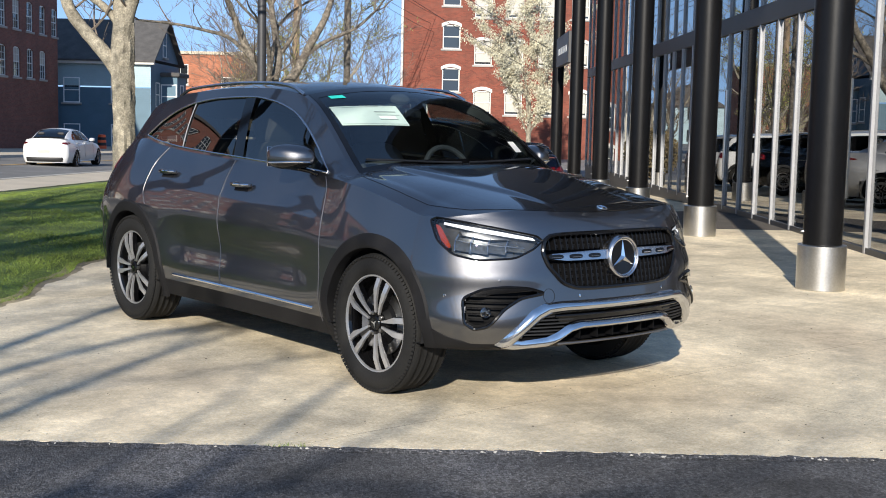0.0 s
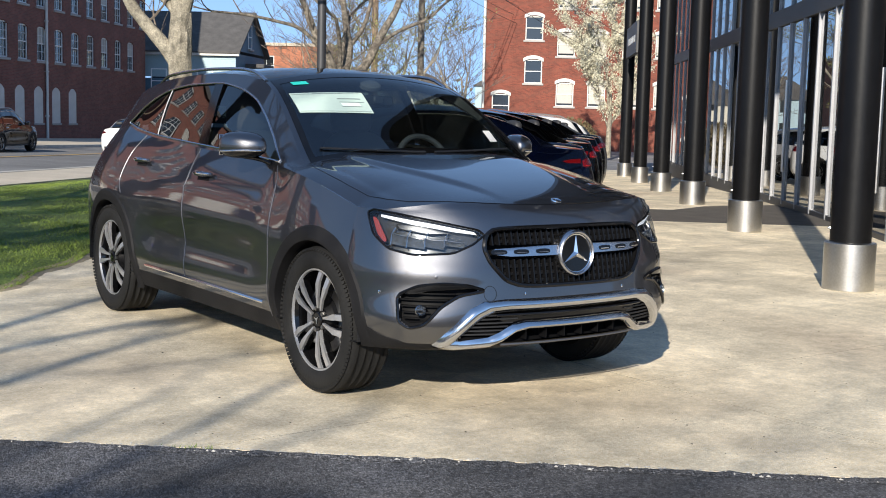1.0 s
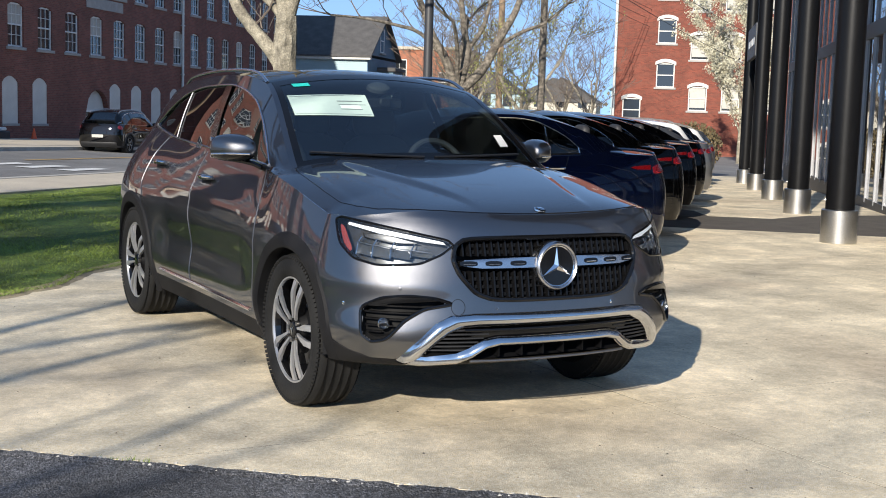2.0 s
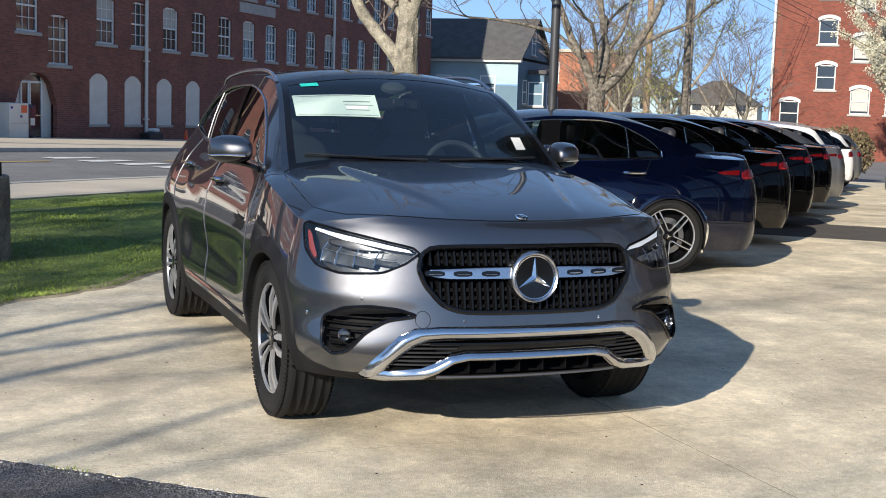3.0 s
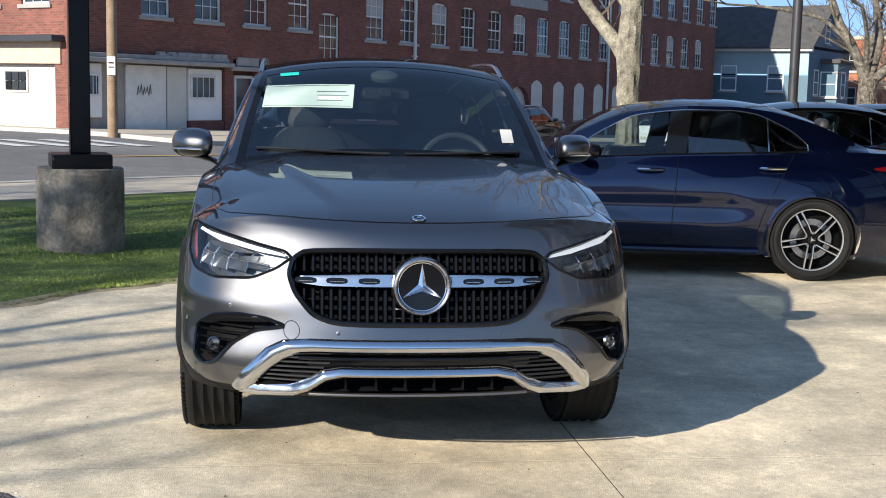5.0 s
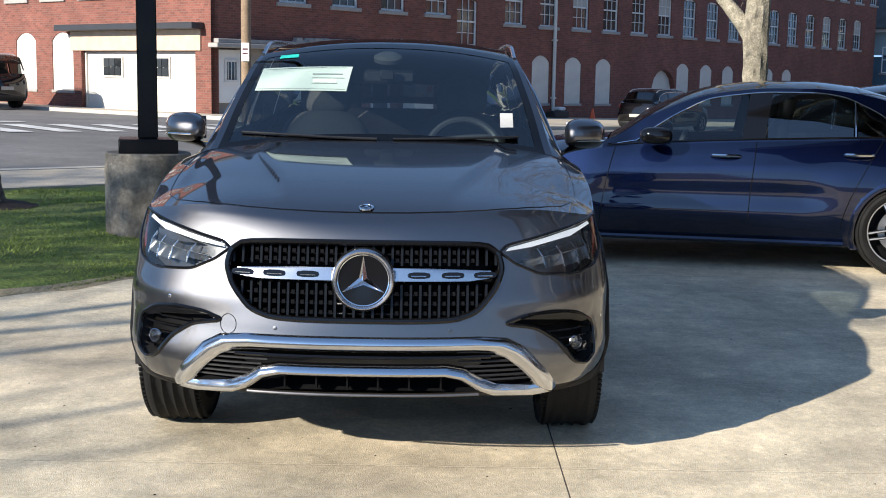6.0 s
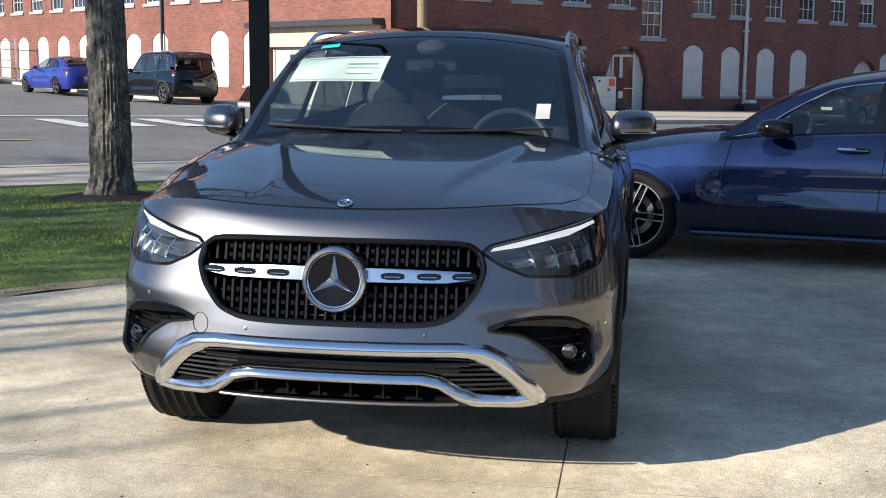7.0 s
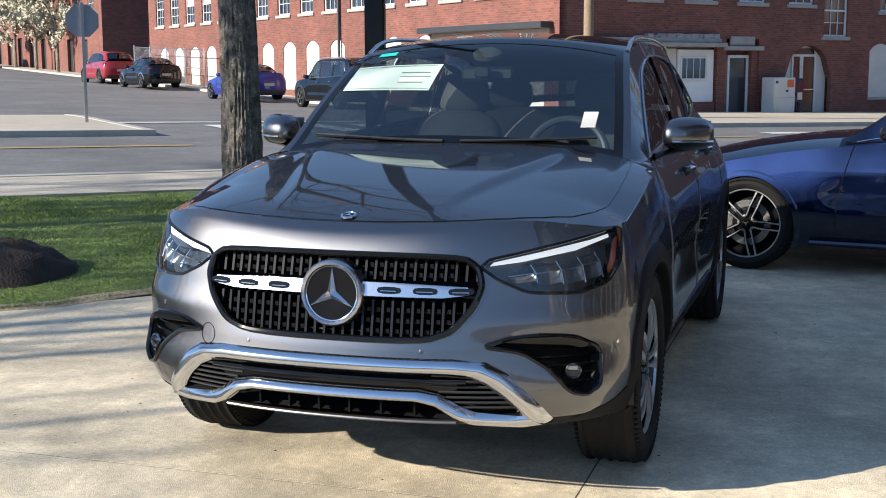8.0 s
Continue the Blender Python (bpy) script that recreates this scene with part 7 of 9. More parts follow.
# seams, handles, mirrors, rails, wipers
for s_ in (-1, 1):
    def on_side(y, z, o=0.0008):
        return Vector((s_ * (sh.side(y, z) + o), y, z))
    for pts in ([(0.56, 1.068, 0), (0.50, 1.0, 0), (0.475, 0.85, 0), (0.47, 0.6, 0), (0.475, 0.40, 0), (0.48, 0.30, 0)], [(1.545, 1.12, 0), (1.575, 0.95, 0), (1.575, 0.8, 0), (1.56, 0.5, 0), (1.55, 0.37, 0)], [(2.49, 1.168, 0), (2.55, 1.05, 0), (2.555, 0.90, 0), (2.50, 0.80, 0)]):
        ys_ = curve_of([(p[1], p[0]) for p in pts[::-1]])
        z0_, z1_ = pts[-1][1], pts[0][1]
        # drawn pale, for the sunlight caught on the gap's edge
        part("door_seam", Geo().tube([on_side(ys_(z0_ + (z1_ - z0_) * i / 24), z0_ + (z1_ - z0_) * i / 24) for i in range(25)], 0.003, 5), M_SEAM, hero)
    part("sill_strip", Geo().tube([on_side(0.54 + 1.60 * i / 20, 0.366 + 0.008 * i / 20, 0.004) for i in range(21)], 0.0085, 6), M_CHROME, hero, "bright strip along the sill")
    hx = [(0.715, 0.36), (0.758, 0.30), (0.772, 0.22), (0.782, 0.05), (0.785, -0.12), (0.778, -0.27), (0.752, -0.40), (0.70, -0.51), (0.62, -0.60), (0.53, -0.66), (0.42, -0.700), (0.30, -0.723), (0.15, -0.735), (0.0, -0.738)]
    part("hood_seam", Geo().tube([(s_ * x, y, sh.hood(x, y) + 0.0005) for x, y in ((hx[i][0] + (hx[i + 1][0] - hx[i][0]) * k / 5, hx[i][1] + (hx[i + 1][1] - hx[i][1]) * k / 5) for i in range(len(hx) - 1) for k in range(5))] + [(0.0, -0.738, sh.hood(0.0, -0.738) + 0.0005)], 0.002, 5), M_GLOSSBLACK, hero)
    for y, z in ((1.362, 0.972), (2.302, 1.008)):
        # flat dark patch painted for the shade in the recess behind the handle
        rec = Geo().grid(lambda i, j: on_side(y - 0.075 + 0.15 * i / 10, z - 0.025 + 0.045 * j / 6, 0.0015 - 0.0), 10, 6)
        hd = part("door_handle", Geo().tube([on_side(y - 0.11 + 0.22 * i / 12, z + 0.012, 0.012 + 0.022 * math.sin(math.pi * i / 12) ** 0.6) for i in range(13)], [0.011 + 0.005 * math.sin(math.pi * i / 12) for i in range(13)], 8), M_GREY, hero)
        part("handle_cup", rec, M_CLAD, hd)
        part("handle_strip", Geo().tube([on_side(y - 0.10 + 0.20 * i / 12, z + 0.016, 0.026 + 0.022 * math.sin(math.pi * i / 12) ** 0.6) for i in range(13)], 0.006, 6), M_CHROME, hd)
    # mirror: a tapering shell, blunt at the glass, on a slim foot
    mm = pose(s_ * 0.928, 0.735, 1.166) @ Matrix.Scale(1.06, 4)

    def mirror_pt(i, j, grow=1.0):
        a, b = 2 * math.pi * i / 28, math.pi * (j / 16 - 0.5)
        e = lambda q, k: math.copysign(abs(q) ** k, q)
        cx_, cy_, cz_ = e(math.cos(b), 0.62) * e(math.cos(a), 0.7), e(math.cos(b), 0.62) * e(math.sin(a), 0.8), e(math.sin(b), 0.72)
        front = max(0.0, -cy_)
        taper = 1 - 0.30 * front ** 1.5 - 0.10 * max(0.0, cx_)
        return mm @ Vector((s_ * (0.092 * cx_ * (1 - 0.12 * front) - 0.022 * front) * grow, (0.115 if cy_ < 0 else 0.09) * cy_ * grow + 0.03 * cx_, (0.070 if cz_ > 0 else 0.062) * cz_ * taper * grow))
    mi = part("mirror", Geo().grid(mirror_pt, 28, 16, closed=True, flip=s_ < 0), M_GREY, hero, "grey door mirror on a black foot")
    part("mirror_foot", Geo().tube([(s_ * 0.795, 0.66, 1.075), (s_ * 0.83, 0.675, 1.092), (s_ * 0.875, 0.70, 1.105), (s_ * 0.92, 0.72, 1.112)], [0.030, 0.026, 0.03, 0.03], 10, flat=0.45), M_GLOSSBLACK, mi)
    part("mirror_base", Geo().grid(lambda i, j: mirror_pt(i, j * 1.1, 1.012), 28, 5, closed=True, flip=s_ < 0), M_GLOSSBLACK, mi)
    part("turn_signal", Geo().tube([Vector(mirror_pt(k, 6.2, 1.015)) for k in range(20, 28)] + [Vector(mirror_pt(k, 6.2, 1.015)) for k in range(0, 3)], 0.0045, 6), M_CHROME, mi)
    part("mirror_glass", Geo().box(-0.075, 0.075, 0.086, 0.093, -0.048, 0.052, mm, 0.001), M_CHROME, mi)
    rail_y = [1.07 + 1.58 * i / 30 for i in range(31)]
    part("roof_rail", Geo().tube([(s_ * (sh.wr(y) - 0.012), y, sh.roof(sh.wr(y), y) + 0.002 + 0.028 * min(1.0, math.sin(math.pi * i / 30) * 4)) for i, y in enumerate(rail_y)], 0.010, 8), M_BAR, hero, "satin roof rail")
    zs_ = rows_of(2.30)
    part("window_divider", Geo().tube([Vector(green_of(2.30 - 0.0 * (k / 6 - 0.5), zs_[1] + (zs_[2] - zs_[1]) * k / 6, s_)) for k in range(7)], 0.0045, 6), M_SEAM, hero)
for x0, x1, y0 in ((-0.62, -0.02, 0.368), (0.05, 0.60, 0.368)):
    pts = [(x0 + (x1 - x0) * i / 12, 0.0, 0.0) for i in range(13)]
    path = []
    for x, _, _ in pts:
        y = y0 + 0.075 * (abs(x) / 0.6) ** 2
        path.append((x, y, sh.roof(x, y) + 0.010))
    wp_ = part("wiper", Geo().tube(path, 0.006, 6), M_PLASTIC, hero)
    part("wiper_arm", Geo().tube([Vector(q) + Vector((0, -0.012, 0.0)) for q in path[6:]], 0.006, 6), M_PLASTIC, wp_)
part("cowl_panel", Geo().grid(lambda i, j: ((-1 + 2 * i / 24) * 0.72, 0.345 + 0.04 * j / 3, sh.hood((-1 + 2 * i / 24) * 0.72, 0.35) - 0.012 + 0.012 * j / 3), 24, 3), M_PLASTIC, hero)

# on and behind the windscreen
def on_screen(x, y, o=-0.006):
    return Vector((x, y, sh.roof(x, y) + o))


def screen_sheet(x0, x1, y0, y1, o, lift=0.0, bow=0.07):
    return Geo().grid(lambda i, j: on_screen(x0 + (x1 - x0) * i / 10 + lift * j / 6, y0 + (y1 - y0) * j / 6 + bow * (((x0 + (x1 - x0) * i / 10) / 0.6) ** 2), o), 10, 6)


sheet_ = part("window_sheet", screen_sheet(-0.600, -0.175, 0.632, 0.795, 0.0032, 0.018), M_PAPER, hero, "pale green printed window sheet")
for a, b, c, d in ((-0.34, -0.20, 0.735, 0.742), (-0.34, -0.19, 0.71, 0.714), (-0.34, -0.22, 0.675, 0.679), (-0.46, -0.28, 0.785, 0.788)):
    part("print_bar", screen_sheet(a, b, c, d, 0.0048, 0.0), M_INK, sheet_)
for a, b, c, d in ((-0.335, -0.225, 0.683, 0.706),):
    part("print_panel", screen_sheet(a, b, c, d, 0.0045, 0.0), material("printed_panel", (0.66, 0.77, 0.70), 0.7, vary=0.02), sheet_)
part("tag", screen_sheet(-0.515, -0.425, 0.885, 0.925, 0.0032), M_TEAL, hero, "teal paper tag")
part("sticker", screen_sheet(0.522, 0.580, 0.435, 0.515, 0.0032), M_WHITE, hero, "small white sticker")
pod = part("camera_pod", Geo().lathe([(0.001, 0.02), (0.06, 0.018), (0.085, 0.0), (0.085, -0.03)], 24, Matrix.Translation((0, 0.955, sh.roof(0, 0.955) - 0.03)) @ Matrix.Rotation(radians(35), 4, "X") @ Matrix.Diagonal((0.8, 0.45, 0.7, 1))), M_SEAT, hero, "grey camera pod")
part("pod_lens", Geo().box(-0.035, 0.035, 0.86, 0.89, 1.40, 1.45, b=0.008), M_PLASTIC, pod)
part("rear_view_mirror", Geo().box(-0.125, 0.125, -0.018, 0.018, -0.035, 0.035, pose(0.01, 0.93, 1.415, -8, 0, 0), 0.016), M_PLASTIC, hero)
for s_ in (-1, 1):
    tl = [(0.60, 1.02), (0.97, 1.0), (0.97, 1.09), (0.60, 1.08)]
    part("tail_lamp", cap_patch(sh, tl if s_ > 0 else mirrored(tl), 0.004, 10, 6, rear=True, rim=0.008), M_TAIL, hero, "red tail lamp")
part("headliner", Geo().grid(lambda i, j: ((-1 + 2 * j / 10) * 0.57, 1.30 + 1.85 * i / 12, sh.roof((-1 + 2 * j / 10) * 0.57, 1.30 + 1.85 * i / 12) - 0.035), 12, 10), material("headliner_fabric", (0.12, 0.118, 0.115), 0.9, vary=0.06, scale=6, fine=120), hero)
part("front_header", Geo().grid(lambda i, j: ((-1 + 2 * j / 10) * 0.58, 1.035 + 0.30 * i / 6, sh.roof((-1 + 2 * j / 10) * 0.58, 1.035 + 0.30 * i / 6) - 0.018 - 0.02 * i / 6), 6, 10), M_CLAD, hero, "dark roof header")
for a, b, c, d in ((-0.592, -0.183, 0.640, 0.6425), (-0.592, -0.183, 0.783, 0.7855)):
    part("sheet_line", screen_sheet(a, b, c, d, 0.0048, 0.0), M_INK, sheet_)

# ---- the other cars ----
SEDAN = dict(
    belt=[(-0.30, 0.755), (0.0, 0.81), (0.3, 0.86), (0.7, 0.905), (1.13, 0.937), (1.7, 0.968), (2.5, 1.0), (2.85, 1.014), (3.2, 1.035), (3.6, 1.025)],
    wb=[(-0.8, 0.62), (-0.30, 0.80), (0.0, 0.83), (0.5, 0.83), (0.9, 0.79), (1.7, 0.772), (2.5, 0.748), (2.85, 0.725), (3.2, 0.72), (3.6, 0.715), (3.95, 0.62)],
    wmax=[(-0.30, 0.88), (0.0, 0.905), (0.8, 0.895), (1.5, 0.895), (2.3, 0.905), (2.86, 0.915), (3.3, 0.885), (3.6, 0.84)],
    wr=[(0.5, 0.74), (0.8, 0.69), (1.1, 0.63), (1.5, 0.575), (2.3, 0.56), (2.8, 0.565), (3.1, 0.58), (3.35, 0.60)],
    top=[(0.5, 0.94), (0.66, 0.995), (0.97, 1.20), (1.35, 1.362), (1.6, 1.41), (1.9, 1.438), (2.2, 1.44), (2.5, 1.413), (2.75, 1.353), (3.0, 1.262), (3.25, 1.13), (3.35, 1.085)],
    win=[(0.85, 0.935), (1.0, 1.055), (1.2, 1.18), (1.45, 1.296), (1.78, 1.350), (2.1, 1.360), (2.4, 1.330), (2.6, 1.25), (2.74, 1.17), (2.83, 1.085), (2.88, 1.03), (3.4, 0.99)],
    drop=[(0.5, 0.02), (0.9, 0.05), (1.3, 0.06), (2.4, 0.06), (3.0, 0.045), (3.4, 0.02)],
    nose=[(0.0, -0.72), (0.15, -0.80), (0.5, -0.84), (0.8, -0.78), (1.0, -0.66)],
    tail=[(0.0, 3.82), (0.12, 3.87), (0.5, 3.88), (0.8, 3.84), (0.93, 3.79), (1.0, 3.76)],
    deck=[(-0.75, 0.74), (-0.4, 0.845), (0.0, 0.922), (0.4, 0.970), (0.66, 0.985), (3.2, 1.085), (3.5, 1.062), (3.8, 1.045)],
    yj=-0.30, yk=3.55, z0=0.20, arch=(0.0, 2.865), arch_r=0.372, wheel_r=0.335, cowl=0.64, back=3.30, green=(0.62, 3.32), screen=(0.66, 1.45, 2.55, 3.27), n=2.2, nr=2.5,
    panes=((0.85, 1.72, M_CLEARGLASS), (1.87, 2.50, M_SIDEGLASS), (2.53, 2.9, M_SIDEGLASS)), pillars=(1.79,), pillar_w=0.085, lean=0.06, bulge=0.014, dark_sill=True, arch_lip=0.2, glass_x=0.965, seat_z=0.45, seat_y=1.3, dash=(0.92, 0.92), clad_z=0.0, roof_label="painted roof",
    doors=((0.72, 0.62), (1.79, 1.74), (2.72, 2.42)), handles=((1.56, 0.862), (2.535, 0.892)), mirror_at=(1.03, 0.935, 1.005))
SUV = dict(
    belt=[(-0.30, 0.95), (0.0, 1.0), (0.4, 1.03), (1.2, 1.05), (2.2, 1.08), (3.0, 1.12), (3.4, 1.12)],
    wb=[(-0.8, 0.66), (-0.30, 0.83), (0.0, 0.86), (0.5, 0.865), (1.4, 0.87), (2.6, 0.865), (3.2, 0.83), (3.4, 0.80), (3.7, 0.72)],
    wmax=[(-0.30, 0.90), (0.0, 0.925), (0.8, 0.91), (1.5, 0.91), (2.3, 0.915), (2.86, 0.925), (3.3, 0.90), (3.4, 0.88)],
    wr=[(0.3, 0.76), (0.7, 0.70), (1.1, 0.65), (1.5, 0.64), (2.3, 0.64), (2.8, 0.63), (3.3, 0.61), (3.6, 0.66)],
    top=[(0.3, 1.04), (0.6, 1.27), (0.95, 1.54), (1.2, 1.65), (1.6, 1.69), (2.3, 1.68), (2.9, 1.64), (3.2, 1.58), (3.4, 1.36), (3.55, 1.16)],
    win=[(0.5, 1.05), (0.75, 1.24), (1.0, 1.42), (1.25, 1.54), (1.8, 1.57), (2.5, 1.55), (2.95, 1.47), (3.15, 1.38), (3.3, 1.2)],
    drop=[(0.3, 0.02), (0.7, 0.06), (1.2, 0.06), (2.6, 0.06), (3.2, 0.05), (3.5, 0.02)],
    nose=[(0.0, -0.78), (0.15, -0.85), (0.5, -0.87), (0.8, -0.83), (1.0, -0.72)],
    tail=[(0.0, 3.60), (0.2, 3.70), (0.55, 3.72), (0.85, 3.68), (1.0, 3.62)],
    deck=[(-0.8, 0.93), (-0.4, 1.0), (0.1, 1.04), (0.4, 1.06), (3.3, 1.15), (3.5, 1.15), (3.7, 1.12)],
    yj=-0.30, yk=3.35, z0=0.25, arch=(0.0, 2.86), arch_r=0.41, wheel_r=0.37, cowl=0.30, back=3.5, green=(0.32, 3.52), screen=(0.35, 1.12, 3.2, 3.48), n=2.4, nr=2.8,
    panes=((0.45, 1.52, M_TINTED), (1.62, 2.5, M_TINTED), (2.56, 3.2, M_TINTED)), pillars=(1.57, 2.53), seat_z=0.65, seat_y=1.1, dash=(0.6, 1.05), clad_mat=M_PLASTIC, clad_w=0.04, clad_z=0.33, roof_label="painted roof")

BOXY = dict(SUV,
    top=[(0.3, 1.08), (0.6, 1.33), (0.88, 1.60), (1.12, 1.73), (1.6, 1.78), (2.4, 1.79), (3.1, 1.77), (3.38, 1.69), (3.5, 1.42), (3.6, 1.18)],
    win=[(0.5, 1.07), (0.75, 1.28), (0.95, 1.46), (1.2, 1.60), (1.8, 1.65), (2.6, 1.65), (3.1, 1.62), (3.25, 1.55), (3.36, 1.25)],
    wr=[(0.3, 0.78), (0.7, 0.74), (1.1, 0.71), (1.5, 0.71), (2.3, 0.71), (2.9, 0.70), (3.35, 0.69), (3.6, 0.72)],
    panes=((0.45, 1.50, M_TINTED), (1.60, 2.42, M_TINTED), (2.52, 3.26, M_TINTED)), pillars=(1.55, 2.47))

rim_sport = wheel_meshes(0.335, 0.250, 0.235, "five")
rim_suv = wheel_meshes(0.37, 0.235, 0.235, "five", 32)


def simple_mirror(car, sh_, x, y, z, mat, s_):
    mm = pose(s_ * x, y, z)
    e = lambda q, k: math.copysign(abs(q) ** k, q)
    g_ = Geo().grid(lambda i, j: mm @ Vector((s_ * 0.1 * e(math.cos(math.pi * (j / 10 - 0.5)), 0.7) * e(math.cos(2 * math.pi * i / 20), 0.75), 0.125 * e(math.cos(math.pi * (j / 10 - 0.5)), 0.7) * e(math.sin(2 * math.pi * i / 20), 0.85), 0.068 * e(math.sin(math.pi * (j / 10 - 0.5)), 0.75))), 20, 10, closed=True, flip=s_ < 0)
    mi = part("mirror", g_, mat, car)
    part("mirror_foot", Geo().tube([(s_ * (x - 0.11), y - 0.01, z - 0.07), (s_ * (x - 0.03), y, z - 0.045)], [0.03, 0.034], 8, flat=0.6), M_GLOSSBLACK, mi)


def make_car(label, spec, mat, m, wheels, res=0.5, name="car", group="", trim=None, rails=False, fine=False):
    s = dict(spec)
    s["roof_mat"] = M_GLOSSBLACK if fine else mat
    if trim:
        s["trim_mat"] = trim
    car = thing(name, label, "car", m, group)
    sh_, green_, rows_ = car_body(car, s, mat, res)
    R = s["wheel_r"]
    for x in (-1, 1):
        for y in s["arch"]:
            put_wheel(car, wheels, x * (sh_.wmax(y) - 0.128), y, R, 0, 0.4 + y)
    seats_and_dash(car, s, M_DASH)
    suv = spec is not SEDAN
    for s_ in (-1, 1):
        tl = [(0.62, 0.97), (0.70, 0.94), (0.985, 0.93), (0.985, 1.06), (0.80, 1.09), (0.62, 1.06)] if suv else [(0.50, 0.890), (0.66, 0.862), (0.92, 0.850), (0.99, 0.862), (0.99, 0.925), (0.80, 0.945), (0.52, 0.935)]
        tail = part("tail_lamp", cap_patch(sh_, tl if s_ > 0 else mirrored(tl), 0.006, 12, 8, rear=True, rim=0.012), M_TAIL, car, "red tail lamp")
        if not suv:                                       # the lamp's point along the flank
            part("lamp_flank", Geo().grid(lambda i, j: (s_ * (sh_.side(3.33 + 0.22 * i / 8, 0.905) + 0.006), 3.33 + 0.22 * i / 8, 0.912 - 0.008 * i / 8 + (j / 3 - 0.5) * 0.066 * (i / 8) ** 0.6), 8, 3, flip=s_ < 0), M_TAIL, tail)
        inner = scaled(tl, 0.72)
        part("lamp_strip", cap_line(sh_, inner[1:4] if s_ > 0 else mirrored(inner[1:4]), 0.008, 0.006, 5, rear=True, steps=4), M_TAILGLOW, tail)
        hl_ = [(0.42, 0.68), (0.80, 0.73), (0.93, 0.72), (0.85, 0.63), (0.50, 0.61)] if not suv else [(0.45, 0.80), (0.80, 0.86), (0.93, 0.86), (0.85, 0.74), (0.50, 0.72)]
        hl_p = part("headlight", cap_patch(sh_, hl_ if s_ > 0 else mirrored(hl_), 0.004, 10, 6, rim=0.006), M_GLOSSBLACK, car)
        part("light_guide", cap_line(sh_, [(x * s_, z) for x, z in (hl_[0], hl_[1], hl_[2])], 0.006, 0.008, 5, steps=4), M_LAMPINNER, hl_p)
        my, mx_, mz = s.get("mirror_at", (0.72, sh_.wb(0.75) + 0.13, sh_.belt(0.75) + 0.075))
        simple_mirror(car, sh_, mx_, my, mz, mat if not fine else M_GLOSSBLACK, s_)
        doors = s.get("doors", ((0.52, 0.5), (1.57, 1.56), (2.7, 2.3)))
        for yt, yb in doors:
            ztop, zbot = sh_.belt(yt), 0.34
            part("door_seam", Geo().tube([(s_ * (sh_.side(y, z) + 0.0005), y, z) for y, z in ((yb + (yt - yb) * (i / 16) ** 1.5, zbot + (ztop - zbot) * i / 16) for i in range(17))], 0.0035, 5), M_GLOSSBLACK, car)
        for y, z in s.get("handles", ((1.38, 0.92), (2.36, 0.95))):
            hd = part("door_handle", Geo().tube([(s_ * (sh_.side(y, z) + 0.01 + 0.02 * math.sin(math.pi * i / 10) ** 0.6), y - 0.11 + 0.22 * i / 10, z) for i in range(11)], [0.010 + 0.006 * math.sin(math.pi * i / 10) for i in range(11)], 8), mat, car)
            part("handle_strip", Geo().tube([(s_ * (sh_.side(y, z) + 0.024 + 0.02 * math.sin(math.pi * i / 10) ** 0.6), y - 0.10 + 0.20 * i / 10, z + 0.005) for i in range(11)], 0.0105, 6), M_CHROME, hd)
        part("sill", Geo().tube([(s_ * (sh_.side(y, s["z0"] + 0.03) + 0.012), y, s["z0"] + 0.02) for y in (0.45 + 2.0 * i / 12 for i in range(13))], 0.03, 8, flat=0.8), mat if not suv else M_PLASTIC, car)
        if rails:
            ry = [1.15 + 2.0 * i / 20 for i in range(21)]
            part("roof_rail", Geo().tube([(s_ * (sh_.wr(y) - 0.03), y, sh_.roof(sh_.wr(y) - 0.03, y) + 0.05 * min(1, 4 * math.sin(math.pi * i / 20))) for i, y in enumerate(ry)], 0.016, 6), M_SATIN, car)
    pl = [(-0.2, 0.62), (0.2, 0.62), (0.2, 0.73), (-0.2, 0.73)] if suv else [(-0.2, 0.56), (0.2, 0.56), (0.2, 0.67), (-0.2, 0.67)]
    part("plate", cap_patch(sh_, [(sh_.u_of(x, z) * 0.9, z) for x, z in pl], 0.012, 6, 3, rear=True), M_SHADE, car, "blank number plate")
    part("lower_bumper", cap_patch(sh_, [(-0.6, s["z0"] + 0.02), (0.6, s["z0"] + 0.02), (0.55, s["z0"] + 0.2), (-0.55, s["z0"] + 0.2)], 0.008, 20, 4, rear=True, rim=0.01), M_PLASTIC, car)
    gr = [(-0.42, 0.40), (0.42, 0.40), (0.46, 0.62), (-0.46, 0.62)]
    part("grille", cap_patch(sh_, gr, 0.006, 12, 4, rim=0.01), M_GLOSSBLACK, car)
    if not suv:
        for s_ in (-1, 1):                                 # quarter-glass divider
            r_ = rows_(2.515)
            part("window_divider", Geo().tube([Vector(green_(2.515, r_[1] + (r_[2] - r_[1]) * k / 6, s_)) for k in range(7)], 0.006, 6), M_CHROME, car)
        part("boot_lip", Geo().tube([sh_.cap(-0.62 + 1.24 * i / 20, 1.0, True) + Vector((0, -0.01, 0.008)) for i in range(21)], [0.004 + 0.014 * math.sin(math.pi * i / 20) for i in range(21)], 6), mat, car)
        part("boot_seam", Geo().tube([sh_.cap_uz(sh_.u_of(x, 0.78) * 0.95, 0.78, 0.001, True) for x in (-0.55 + 1.1 * i / 16 for i in range(17))], 0.003, 5), M_GLOSSBLACK, car)
    return car


ROW = (1.85, 1.93)                                       # step from car to car in the display row


def row_at(k, size=1.0):
    x, y = 1.07 + ROW[0] * k, 5.48 + ROW[1] * k
    u = (to_grid @ Vector((x, y, 0))).x
    return pose(x, y, pad_z(u) * 1.02, 0, 0, -100.9) @ Matrix.Scale(size, 4)



